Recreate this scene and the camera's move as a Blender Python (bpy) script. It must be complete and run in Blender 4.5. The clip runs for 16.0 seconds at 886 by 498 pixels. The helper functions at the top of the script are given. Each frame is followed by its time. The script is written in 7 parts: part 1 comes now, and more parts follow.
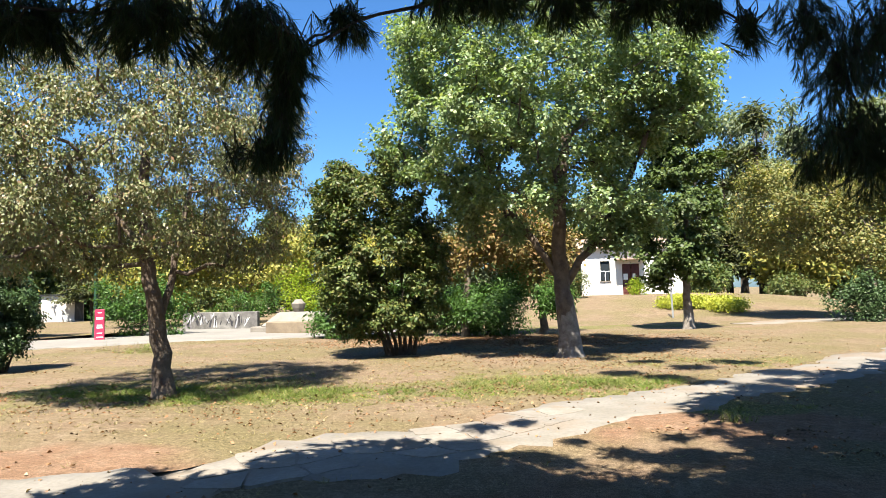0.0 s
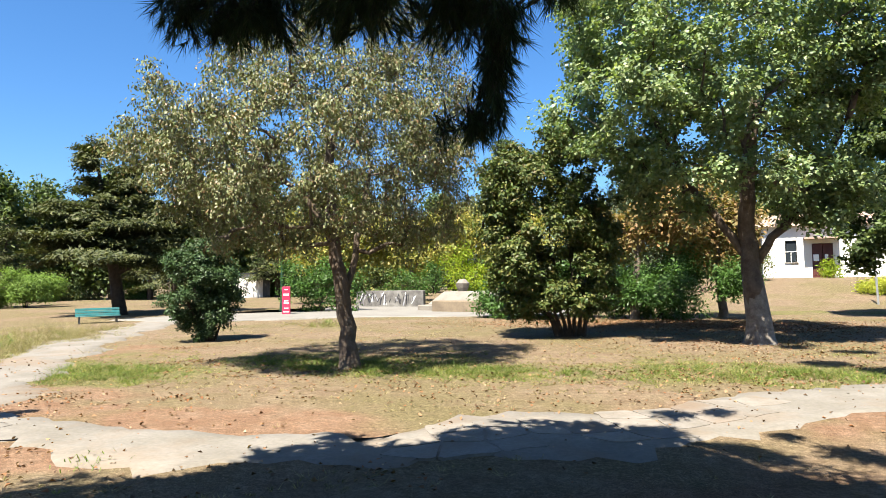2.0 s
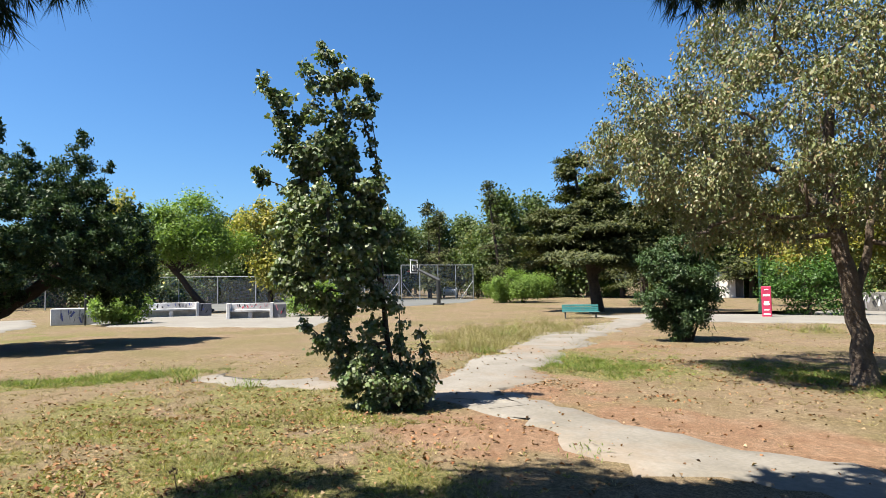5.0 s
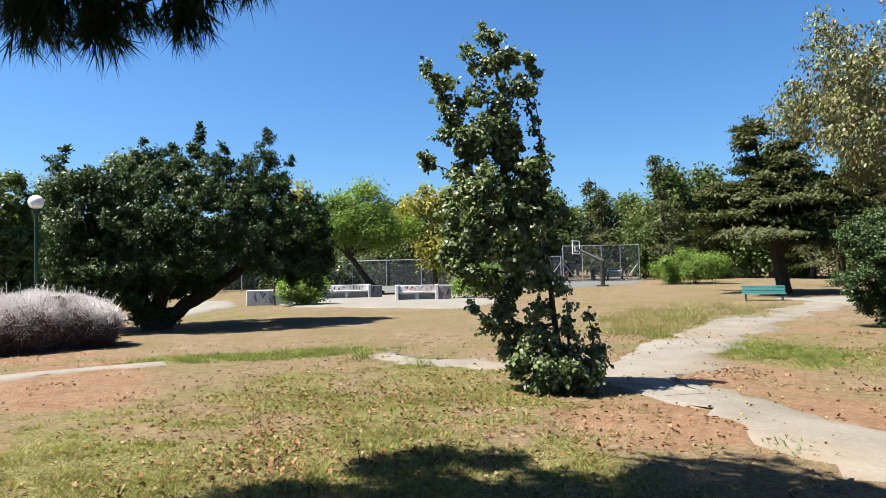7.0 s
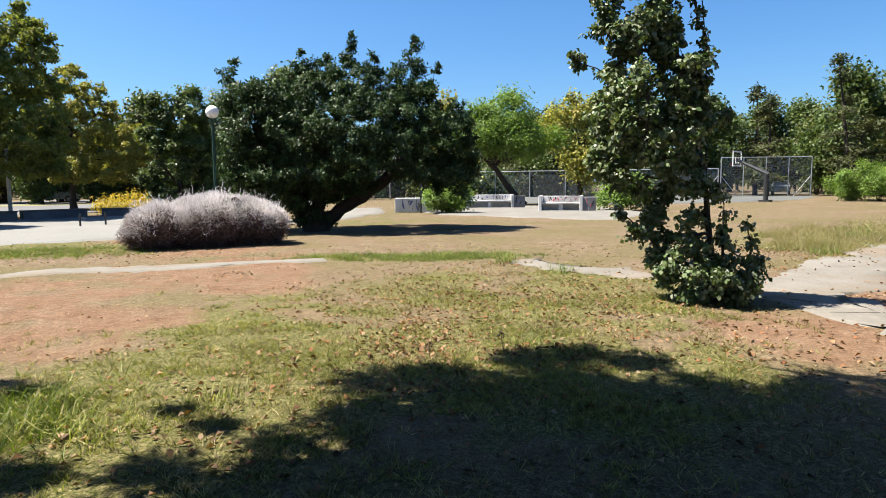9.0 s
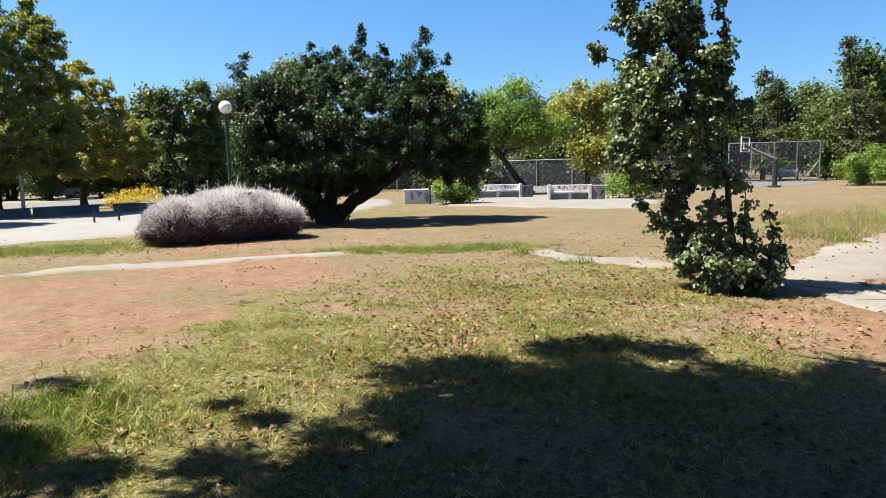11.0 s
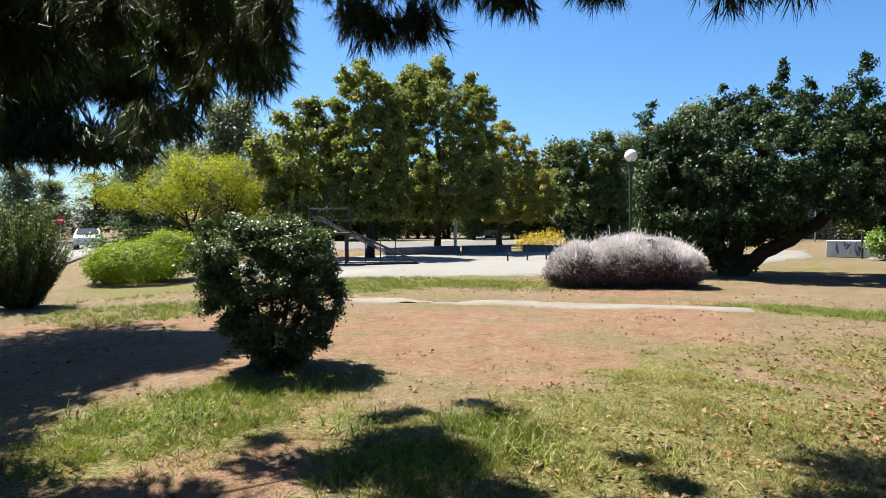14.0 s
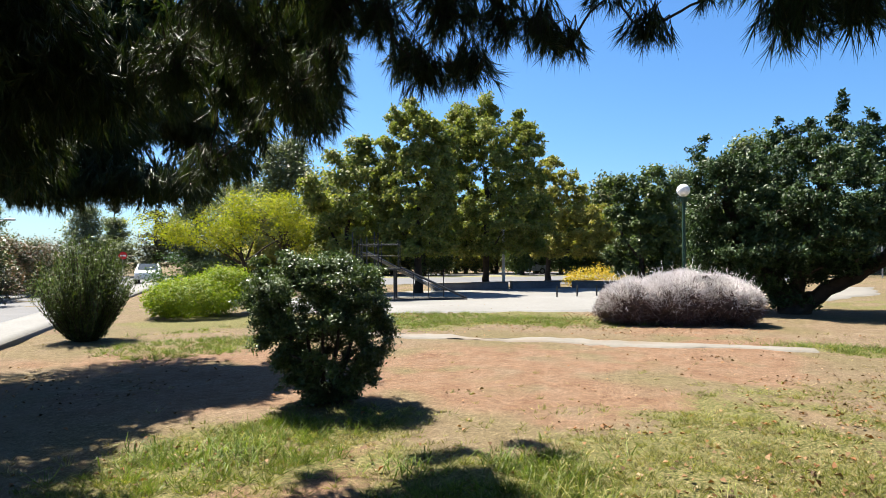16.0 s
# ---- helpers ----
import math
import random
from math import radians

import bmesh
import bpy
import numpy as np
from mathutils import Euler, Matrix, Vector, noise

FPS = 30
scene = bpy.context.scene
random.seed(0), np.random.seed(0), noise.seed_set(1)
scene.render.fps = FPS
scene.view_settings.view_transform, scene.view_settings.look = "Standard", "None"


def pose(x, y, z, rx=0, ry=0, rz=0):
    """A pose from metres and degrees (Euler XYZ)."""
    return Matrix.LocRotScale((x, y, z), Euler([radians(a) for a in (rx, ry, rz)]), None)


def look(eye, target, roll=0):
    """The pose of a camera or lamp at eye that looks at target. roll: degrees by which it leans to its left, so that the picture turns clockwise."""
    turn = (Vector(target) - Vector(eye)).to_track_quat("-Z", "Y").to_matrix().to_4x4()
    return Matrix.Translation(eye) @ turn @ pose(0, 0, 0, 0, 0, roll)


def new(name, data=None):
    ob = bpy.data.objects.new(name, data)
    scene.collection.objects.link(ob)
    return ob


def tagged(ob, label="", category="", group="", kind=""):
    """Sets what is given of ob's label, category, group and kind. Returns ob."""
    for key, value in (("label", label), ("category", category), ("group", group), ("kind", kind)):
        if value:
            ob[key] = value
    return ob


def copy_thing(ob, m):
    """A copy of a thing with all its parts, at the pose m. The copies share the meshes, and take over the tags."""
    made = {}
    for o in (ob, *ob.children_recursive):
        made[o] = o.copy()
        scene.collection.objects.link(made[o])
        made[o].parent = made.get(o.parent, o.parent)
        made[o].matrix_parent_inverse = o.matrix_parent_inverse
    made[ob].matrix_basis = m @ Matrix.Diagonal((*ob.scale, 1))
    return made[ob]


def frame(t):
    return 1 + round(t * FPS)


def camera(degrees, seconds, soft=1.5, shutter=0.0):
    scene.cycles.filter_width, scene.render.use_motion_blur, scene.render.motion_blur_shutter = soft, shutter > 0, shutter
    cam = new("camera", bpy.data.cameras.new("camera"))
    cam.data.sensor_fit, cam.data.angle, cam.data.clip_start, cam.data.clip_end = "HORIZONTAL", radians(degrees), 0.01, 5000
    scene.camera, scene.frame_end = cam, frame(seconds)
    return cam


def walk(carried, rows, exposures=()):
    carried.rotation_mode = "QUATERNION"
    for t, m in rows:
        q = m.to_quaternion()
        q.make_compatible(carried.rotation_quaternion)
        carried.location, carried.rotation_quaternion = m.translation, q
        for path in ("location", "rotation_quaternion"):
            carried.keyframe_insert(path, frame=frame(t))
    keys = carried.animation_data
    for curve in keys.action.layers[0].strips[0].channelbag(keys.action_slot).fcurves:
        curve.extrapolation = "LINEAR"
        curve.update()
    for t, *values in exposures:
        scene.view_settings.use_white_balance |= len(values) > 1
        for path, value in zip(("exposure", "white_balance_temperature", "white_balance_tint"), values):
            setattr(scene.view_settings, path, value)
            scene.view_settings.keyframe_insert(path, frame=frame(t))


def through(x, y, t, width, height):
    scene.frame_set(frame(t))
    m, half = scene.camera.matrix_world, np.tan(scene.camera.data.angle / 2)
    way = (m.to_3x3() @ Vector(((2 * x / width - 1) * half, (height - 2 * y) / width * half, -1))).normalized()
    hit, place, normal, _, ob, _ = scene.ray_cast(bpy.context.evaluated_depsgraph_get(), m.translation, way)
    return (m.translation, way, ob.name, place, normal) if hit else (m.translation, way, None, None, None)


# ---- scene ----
cam = camera(69.7, 16.0, soft=0.6)
PATH = [
    (0, (-0.027, 0.018, 1.627), (-0.295, 1.995, 1.768), -1.4),
    (0.5, (-0.071, 0.028, 1.626), (-0.441, 1.988, 1.771), -1.0),
    (1, (-0.114, 0.017, 1.636), (-0.652, 1.937, 1.781), -0.8),
    (1.5, (-0.216, 0.046, 1.607), (-0.871, 1.932, 1.724), -0.8),
    (2, (-0.358, 0.086, 1.594), (-1.099, 1.941, 1.686), -0.9),
    (2.5, (-0.535, 0.115, 1.583), (-1.458, 1.886, 1.696), -1.9),
    (3, (-0.677, 0.146, 1.57), (-1.919, 1.709, 1.698), -2.1),
    (3.5, (-0.718, 0.208, 1.569), (-2.186, 1.562, 1.695), -0.8),
    (3.7, (-0.721, 0.22, 1.57), (-2.255, 1.497, 1.701), -0.7),
    (5.8, (-0.825, 0.231, 1.575), (-2.658, 1.026, 1.666), -1.1),
    (6, (-0.838, 0.228, 1.577), (-2.689, 0.981, 1.666), -1.2),
    (6.5, (-0.87, 0.22, 1.57), (-2.775, 0.824, 1.643), -1.3),
    (7, (-0.89, 0.203, 1.565), (-2.833, 0.674, 1.629), -1.3),
    (7.5, (-0.915, 0.191, 1.569), (-2.887, 0.516, 1.622), -0.9),
    (8, (-0.899, 0.185, 1.547), (-2.897, 0.276, 1.551), -0.3),
    (8.5, (-0.828, 0.207, 1.51), (-2.825, 0.218, 1.406), -0.1),
    (9, (-0.808, 0.153, 1.466), (-2.798, 0.18, 1.261), -0.5),
    (9.2, (-0.766, 0.108, 1.463), (-2.75, 0.108, 1.212), -1.7),
    (11.3, (-0.707, -0.081, 1.538), (-2.694, -0.069, 1.307), -1.3),
    (11.5, (-0.696, -0.081, 1.55), (-2.686, -0.092, 1.353), -1.6),
    (12, (-0.685, -0.099, 1.572), (-2.676, -0.234, 1.453), -2.1),
    (12.5, (-0.699, -0.145, 1.581), (-2.67, -0.47, 1.492), -1.9),
    (13, (-0.727, -0.203, 1.567), (-2.628, -0.82, 1.493), -2.1),
    (13.5, (-0.736, -0.235, 1.562), (-2.533, -1.111, 1.495), -1.3),
    (14, (-0.724, -0.273, 1.567), (-2.384, -1.385, 1.49), -0.4),
    (14.5, (-0.707, -0.31, 1.568), (-2.248, -1.584, 1.504), -0.5),
    (15, (-0.695, -0.322, 1.57), (-2.133, -1.712, 1.534), -0.5),
    (15.5, (-0.687, -0.301, 1.583), (-2.153, -1.66, 1.622), -0.4),
    (16, (-0.707, -0.279, 1.591), (-2.281, -1.513, 1.625), -0.4),
]
walk(cam, [(t, look(eye, target, roll)) for t, eye, target, roll in PATH], [(0, 2.26), (2.5, 2.10), (3.6, 1.96), (6.0, 1.86), (9.2, 1.86), (11.3, 1.93), (14.0, 1.88), (16, 1.96)])

# ---- light ----
SUN_EL, SUN_AZ = 60.0, 186.0          # degrees; azimuth clockwise from +y
world = bpy.data.worlds.new("sky")
scene.world = world
world.use_nodes = True
wn = world.node_tree.nodes
sky = wn.new("ShaderNodeTexSky")
sky.sky_type = "NISHITA"
sky.sun_disc = False
sky.sun_elevation, sky.sun_rotation = radians(SUN_EL), radians(SUN_AZ)
sky.air_density, sky.dust_density, sky.ozone_density = 1.0, 1.1, 3.0
wn["Background"].inputs["Strength"].default_value = 0.05
deep = wn.new("ShaderNodeMix")
deep.data_type, deep.blend_type = "RGBA", "MULTIPLY"
deep.inputs["Factor"].default_value = 1.0
deep.inputs["B"].default_value = (0.64, 0.82, 1.00, 1)
world.node_tree.links.new(sky.outputs[0], deep.inputs["A"])
clear = wn.new("ShaderNodeHueSaturation")
clear.inputs["Saturation"].default_value = 1.1
world.node_tree.links.new(deep.outputs["Result"], clear.inputs["Color"])
world.node_tree.links.new(clear.outputs["Color"], wn["Background"].inputs["Color"])
sun = new("sun", bpy.data.lights.new("sun", "SUN"))
sun.data.energy, sun.data.angle, sun.data.color = 5.0, radians(0.53), (1.0, 0.93, 0.80)
az, el = radians(SUN_AZ), radians(SUN_EL)
sun_way = Vector((math.sin(az) * math.cos(el), math.cos(az) * math.cos(el), math.sin(el)))
sun.matrix_world = look(sun_way * 60, (0, 0, 0))
tagged(sun, kind="structure")


# ---- materials ----
def material(name, rough=0.8, metal=0.0, spec=0.3):
    m = bpy.data.materials.new(name)
    m.use_nodes = True
    b = m.node_tree.nodes["Principled BSDF"]
    b.inputs["Roughness"].default_value = rough
    b.inputs["Metallic"].default_value = metal
    b.inputs["Specular IOR Level"].default_value = spec
    return m, m.node_tree.nodes, m.node_tree.links, b


def place_noise(nodes, links, scale, detail=4.0, rough=0.6):
    co = nodes.new("ShaderNodeNewGeometry")
    n = nodes.new("ShaderNodeTexNoise")
    n.inputs["Scale"].default_value, n.inputs["Detail"].default_value = scale, detail
    n.inputs["Roughness"].default_value = rough
    links.new(co.outputs["Position"], n.inputs["Vector"])
    return n.outputs["Fac"]


def ramp(nodes, links, fac, stops):
    r = nodes.new("ShaderNodeValToRGB")
    e = r.color_ramp.elements
    while len(e) < len(stops):
        e.new(0.5)
    for el_, (p, c) in zip(e, stops):
        el_.position, el_.color = p, (*c, 1) if len(c) == 3 else c
    links.new(fac, r.inputs["Fac"])
    return r.outputs["Color"]


def mix(nodes, links, fac, a, b, mode="MIX"):
    m = nodes.new("ShaderNodeMix")
    m.data_type, m.blend_type = "RGBA", mode
    for sock, v in ((m.inputs["Factor"], fac), (m.inputs["A"], a), (m.inputs["B"], b)):
        if isinstance(v, (int, float)):
            sock.default_value = v
        elif isinstance(v, tuple):
            sock.default_value = (*v, 1)
        else:
            links.new(v, sock)
    return m.outputs["Result"]


def bump(nodes, links, b, height, strength, distance):
    n = nodes.new("ShaderNodeBump")
    n.inputs["Strength"].default_value, n.inputs["Distance"].default_value = strength, distance
    links.new(height, n.inputs["Height"])
    links.new(n.outputs["Normal"], b.inputs["Normal"])


def mottled(name, a, b_, scale, rough=0.8, metal=0.0, fine=40.0, relief=0.3, depth=0.01, spec=0.3, stain=None):
    """Two colours in patches of 1/scale metres, with finer grain and relief."""
    m, n, l, b = material(name, rough, metal, spec)
    big, small = place_noise(n, l, scale), place_noise(n, l, fine, 3.0)
    c = mix(n, l, ramp(n, l, big, [(0.35, (0, 0, 0)), (0.65, (1, 1, 1))]), a, b_)
    c = mix(n, l, 0.35, c, ramp(n, l, small, [(0.3, (0.55, 0.55, 0.55)), (0.7, (1.25, 1.25, 1.25))]), "MULTIPLY")
    if stain:
        c = mix(n, l, ramp(n, l, place_noise(n, l, scale * 0.37, 5.0), [(0.5, (0, 0, 0)), (0.68, (0.8, 0.8, 0.8))]), c, stain)
    l.new(c, b.inputs["Base Color"])
    bump(n, l, b, small, relief, depth)
    return m


def leaf_material(name, colours, gloss=0.45, through=0.3, spec=0.22, tufts=0.0):
    """Leaves of several colours, each leaf its own, that let some light through."""
    m, n, l, b = material(name, gloss, 0.0, spec)
    geo = n.new("ShaderNodeNewGeometry")
    k = len(colours)
    c = ramp(n, l, geo.outputs["Random Per Island"], [(i / max(1, k - 1), col) for i, col in enumerate(colours)])
    patch = ramp(n, l, place_noise(n, l, 1.3, 2.0), [(0.3, (0.75, 0.75, 0.75)), (0.7, (1.2, 1.2, 1.2))])
    c = mix(n, l, 1.0, c, patch, "MULTIPLY")
    l.new(c, b.inputs["Base Color"])
    if tufts:
        c = mix(n, l, 1.0, c, ramp(n, l, place_noise(n, l, tufts, 2.0, 0.7), [(0.36, (0.5, 0.52, 0.5)), (0.64, (1.35, 1.32, 1.3))]), "MULTIPLY")
        l.new(c, b.inputs["Base Color"])
    t = n.new("ShaderNodeBsdfTranslucent")
    l.new(mix(n, l, 1.0, c, (1.5, 1.6, 0.6), "MULTIPLY"), t.inputs["Color"])
    s = n.new("ShaderNodeMixShader")
    s.inputs[0].default_value = through
    l.new(b.outputs[0], s.inputs[1])
    l.new(t.outputs[0], s.inputs[2])
    l.new(s.outputs[0], n["Material Output"].inputs["Surface"])
    return m


GREY_BARK = mottled("grey_bark", (0.175, 0.146, 0.117), (0.100, 0.076, 0.059), 5, 0.9, fine=28, relief=0.8, depth=0.03)
BROWN_BARK = mottled("brown_bark", (0.120, 0.093, 0.069), (0.066, 0.047, 0.037), 6, 0.9, fine=26, relief=0.9, depth=0.03)
DARK_BARK = mottled("dark_bark", (0.055, 0.041, 0.030), (0.030, 0.022, 0.016), 6, 0.9, fine=24, relief=0.9, depth=0.04)
LIME_WASH = mottled("lime_washed_bark", (0.200, 0.180, 0.160), (0.110, 0.092, 0.078), 7, 0.9, fine=30, relief=0.8, depth=0.02)
L_DROUGHT = leaf_material("drought_leaves", [(0.088, 0.112, 0.038), (0.142, 0.148, 0.064), (0.062, 0.086, 0.028), (0.200, 0.188, 0.108), (0.112, 0.134, 0.048), (0.150, 0.092, 0.050), (0.082, 0.108, 0.034)], 0.5, 0.12, 0.3)
L_BROAD = leaf_material("broad_leaves", [(0.096, 0.148, 0.066), (0.168, 0.226, 0.094), (0.114, 0.170, 0.080), (0.255, 0.290, 0.135), (0.082, 0.124, 0.062)], 0.45, 0.32, 0.35)
L_LAUREL = leaf_material("laurel_leaves", [(0.038, 0.066, 0.017), (0.073, 0.100, 0.027), (0.029, 0.052, 0.014), (0.130, 0.130, 0.036), (0.052, 0.081, 0.021), (0.104, 0.083, 0.033)], 0.5, 0.18, 0.22)
L_DARK = leaf_material("glossy_dark_leaves", [(0.040, 0.070, 0.026), (0.076, 0.114, 0.042), (0.030, 0.054, 0.020), (0.120, 0.152, 0.064)], 0.42, 0.16, 0.28)
L_CAROB = leaf_material("leathery_carob_leaves", [(0.024, 0.048, 0.016), (0.040, 0.072, 0.024), (0.017, 0.037, 0.013), (0.062, 0.091, 0.034)], 0.5, 0.12, 0.2)
L_HEDGE = leaf_material("hedge_leaves", [(0.038, 0.083, 0.016), (0.060, 0.115, 0.027), (0.027, 0.066, 0.014)], 0.45, 0.3)
L_LIME = leaf_material("lime_leaves", [(0.130, 0.190, 0.012), (0.180, 0.235, 0.016), (0.085, 0.135, 0.010), (0.205, 0.225, 0.020)], 0.55, 0.35, 0.15)
L_FEATHER = leaf_material("feathery_yellow_green_leaves", [(0.185, 0.210, 0.013), (0.245, 0.255, 0.018), (0.105, 0.140, 0.010), (0.300, 0.285, 0.025)], 0.55, 0.4, 0.15)
L_AUTUMN = leaf_material("autumn_leaves", [(0.187, 0.094, 0.044), (0.137, 0.125, 0.044), (0.225, 0.137, 0.062), (0.100, 0.106, 0.037)], 0.6, 0.3)
L_YELLOW = leaf_material("yellowing_leaves", [(0.247, 0.224, 0.053), (0.164, 0.187, 0.044), (0.300, 0.240, 0.067), (0.104, 0.143, 0.037)], 0.55, 0.3)
L_OLIVE = leaf_material("olive_yellow_leaves", [(0.150, 0.150, 0.048), (0.095, 0.118, 0.036), (0.205, 0.175, 0.062), (0.070, 0.095, 0.032), (0.240, 0.185, 0.060)], 0.55, 0.25)
L_PLANE = leaf_material("plane_leaves", [(0.130, 0.165, 0.036), (0.205, 0.225, 0.055), (0.085, 0.115, 0.030), (0.265, 0.240, 0.080)], 0.55, 0.3, 0.2)
L_POPLAR = leaf_material("poplar_leaves", [(0.068, 0.106, 0.036), (0.044, 0.074, 0.025), (0.195, 0.212, 0.155), (0.095, 0.138, 0.046), (0.054, 0.086, 0.029), (0.125, 0.160, 0.064), (0.175, 0.190, 0.130), (0.050, 0.080, 0.027)], 0.45, 0.16, 0.25)
L_CEDAR = leaf_material("cedar_needles", [(0.036, 0.048, 0.017), (0.060, 0.068, 0.022), (0.022, 0.032, 0.012), (0.080, 0.080, 0.030)], 0.6, 0.15, 0.2)
L_EUCA = leaf_material("grey_green_leaves", [(0.125, 0.150, 0.087), (0.081, 0.106, 0.062), (0.162, 0.181, 0.106)], 0.5, 0.25)
L_WOOD = leaf_material("woodland_leaves", [(0.048, 0.076, 0.022), (0.076, 0.108, 0.032), (0.032, 0.054, 0.019), (0.102, 0.126, 0.038)], 0.5, 0.25)
L_NEEDLE = leaf_material("pine_needles", [(0.022, 0.039, 0.012), (0.035, 0.055, 0.015), (0.014, 0.027, 0.009), (0.059, 0.060, 0.022)], 0.55, 0.2, 0.25)
L_BRIGHT = leaf_material("bright_green_leaves", [(0.101, 0.172, 0.035), (0.148, 0.218, 0.047), (0.078, 0.133, 0.027)], 0.5, 0.3)
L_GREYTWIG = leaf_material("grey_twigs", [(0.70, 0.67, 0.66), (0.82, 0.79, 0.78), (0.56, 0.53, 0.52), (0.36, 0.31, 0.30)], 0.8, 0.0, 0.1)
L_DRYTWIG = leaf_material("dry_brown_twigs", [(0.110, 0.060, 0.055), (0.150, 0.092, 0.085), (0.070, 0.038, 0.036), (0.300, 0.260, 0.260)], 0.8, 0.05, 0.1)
L_FLOWER = leaf_material("yellow_flowers", [(0.387, 0.250, 0.019), (0.312, 0.262, 0.031), (0.437, 0.281, 0.025)], 0.6, 0.3)
L_OLEANDER = leaf_material("white_flowering_oleander", [(0.030, 0.052, 0.020), (0.020, 0.038, 0.015), (0.52, 0.48, 0.48), (0.036, 0.058, 0.022), (0.026, 0.046, 0.018), (0.042, 0.064, 0.025), (0.034, 0.054, 0.021), (0.024, 0.042, 0.017), (0.038, 0.060, 0.023)], 0.5, 0.15)
L_RUSTY = leaf_material("fading_oleander", [(0.036, 0.056, 0.022), (0.150, 0.070, 0.050), (0.026, 0.042, 0.018), (0.042, 0.062, 0.024), (0.220, 0.150, 0.120), (0.030, 0.048, 0.020), (0.110, 0.055, 0.040), (0.034, 0.054, 0.022)], 0.5, 0.15)
L_FALLEN = leaf_material("fallen_leaves", [(0.160, 0.066, 0.030), (0.230, 0.135, 0.075), (0.075, 0.040, 0.024), (0.270, 0.200, 0.130), (0.200, 0.085, 0.038), (0.110, 0.070, 0.040), (0.050, 0.030, 0.020)], 0.8, 0.1, 0.15)
L_GRASS = leaf_material("green_grass_blades", [(0.130, 0.155, 0.036), (0.190, 0.195, 0.060), (0.085, 0.112, 0.025), (0.260, 0.230, 0.105), (0.155, 0.170, 0.046), (0.300, 0.260, 0.140)], 0.6, 0.3, 0.2, 14.0)
L_LUSH = leaf_material("fresh_grass_blades", [(0.085, 0.135, 0.022), (0.130, 0.175, 0.032), (0.055, 0.095, 0.016), (0.180, 0.195, 0.048)], 0.55, 0.3, 0.25, 14.0)
L_STRAW = leaf_material("dry_grass_blades", [(0.270, 0.220, 0.120), (0.170, 0.142, 0.068), (0.350, 0.300, 0.185), (0.120, 0.100, 0.050), (0.300, 0.248, 0.145)], 0.7, 0.25, 0.15, 14.0)
DARK_FILL = mottled("dark_fill", (0.078, 0.055, 0.047), (0.047, 0.035, 0.031), 9, 0.95, fine=60, relief=1.0, depth=0.04)
CONCRETE = mottled("worn_concrete", (0.155, 0.143, 0.127), (0.121, 0.110, 0.093), 1.3, 0.9, fine=22, relief=0.35, depth=0.01, stain=(0.140, 0.098, 0.063))
FLAG = mottled("flagstone", (0.173, 0.158, 0.142), (0.131, 0.119, 0.102), 2.2, 0.9, fine=26, relief=0.4, depth=0.01, stain=(0.138, 0.099, 0.069))
fln, fll = FLAG.node_tree.nodes, FLAG.node_tree.links
oi = fln.new("ShaderNodeObjectInfo")
tone = ramp(fln, fll, oi.outputs["Random"], [(0.0, (0.8, 0.8, 0.8)), (1.0, (1.15, 1.13, 1.1))])
fb_ = fln["Principled BSDF"]
src = fb_.inputs["Base Color"].links[0].from_socket
fll.new(mix(fln, fll, 1.0, src, tone, "MULTIPLY"), fb_.inputs["Base Color"])
PALE_SAND = mottled("pale_court_surface", (0.165, 0.162, 0.158), (0.142, 0.139, 0.132), 0.4, 0.9, fine=14, relief=0.2, stain=(0.12, 0.117, 0.11))
PAVING = mottled("pale_paving", (0.157, 0.149, 0.134), (0.131, 0.122, 0.109), 0.7, 0.9, fine=16, relief=0.2)
ASPHALT = mottled("grey_asphalt", (0.105, 0.105, 0.110), (0.086, 0.086, 0.092), 0.5, 0.85, fine=60, relief=0.3)
COURT = mottled("court_asphalt", (0.095, 0.098, 0.095), (0.076, 0.080, 0.080), 0.3, 0.85, fine=40, relief=0.2)
VERGE = mottled("dry_verge_grass", (0.150, 0.150, 0.060), (0.175, 0.145, 0.080), 0.6, 0.95, fine=12, relief=0.6)
WHITE_WALL = mottled("white_painted_wall", (0.612, 0.597, 0.566), (0.535, 0.520, 0.490), 1.0, 0.85, fine=20, relief=0.15, stain=(0.55, 0.52, 0.48))
WHITE_PAINT = mottled("white_painted_concrete", (0.62, 0.61, 0.60), (0.48, 0.47, 0.46), 1.6, 0.8, fine=18, relief=0.2, stain=(0.2, 0.19, 0.19))
MAUVE_PAINT = mottled("mottled_grey_concrete", (0.170, 0.165, 0.170), (0.105, 0.103, 0.115), 1.5, 0.8, fine=18, relief=0.2, stain=(0.075, 0.075, 0.085))
STREAKED = mottled("streaked_concrete", (0.085, 0.080, 0.076), (0.170, 0.163, 0.152), 2.4, 0.85, fine=14, relief=0.3, stain=(0.045, 0.042, 0.040))
BROWN_STONE = mottled("brown_stone", (0.172, 0.134, 0.093), (0.122, 0.095, 0.067), 2.0, 0.85, fine=16, relief=0.4)
PALE_STONE = mottled("pale_stone", (0.172, 0.156, 0.134), (0.138, 0.122, 0.104), 2.0, 0.85, fine=16, relief=0.4)
SPRAY = {k: mottled("spray_" + k, c, tuple(v * 0.7 for v in c), 3, 0.6, relief=0.0) for k, c in
         dict(black=(0.03, 0.03, 0.035), white=(0.6, 0.6, 0.6), red=(0.5, 0.07, 0.09), blue=(0.10, 0.12, 0.32), grey=(0.25, 0.25, 0.27), pink=(0.62, 0.22, 0.25)).items()}
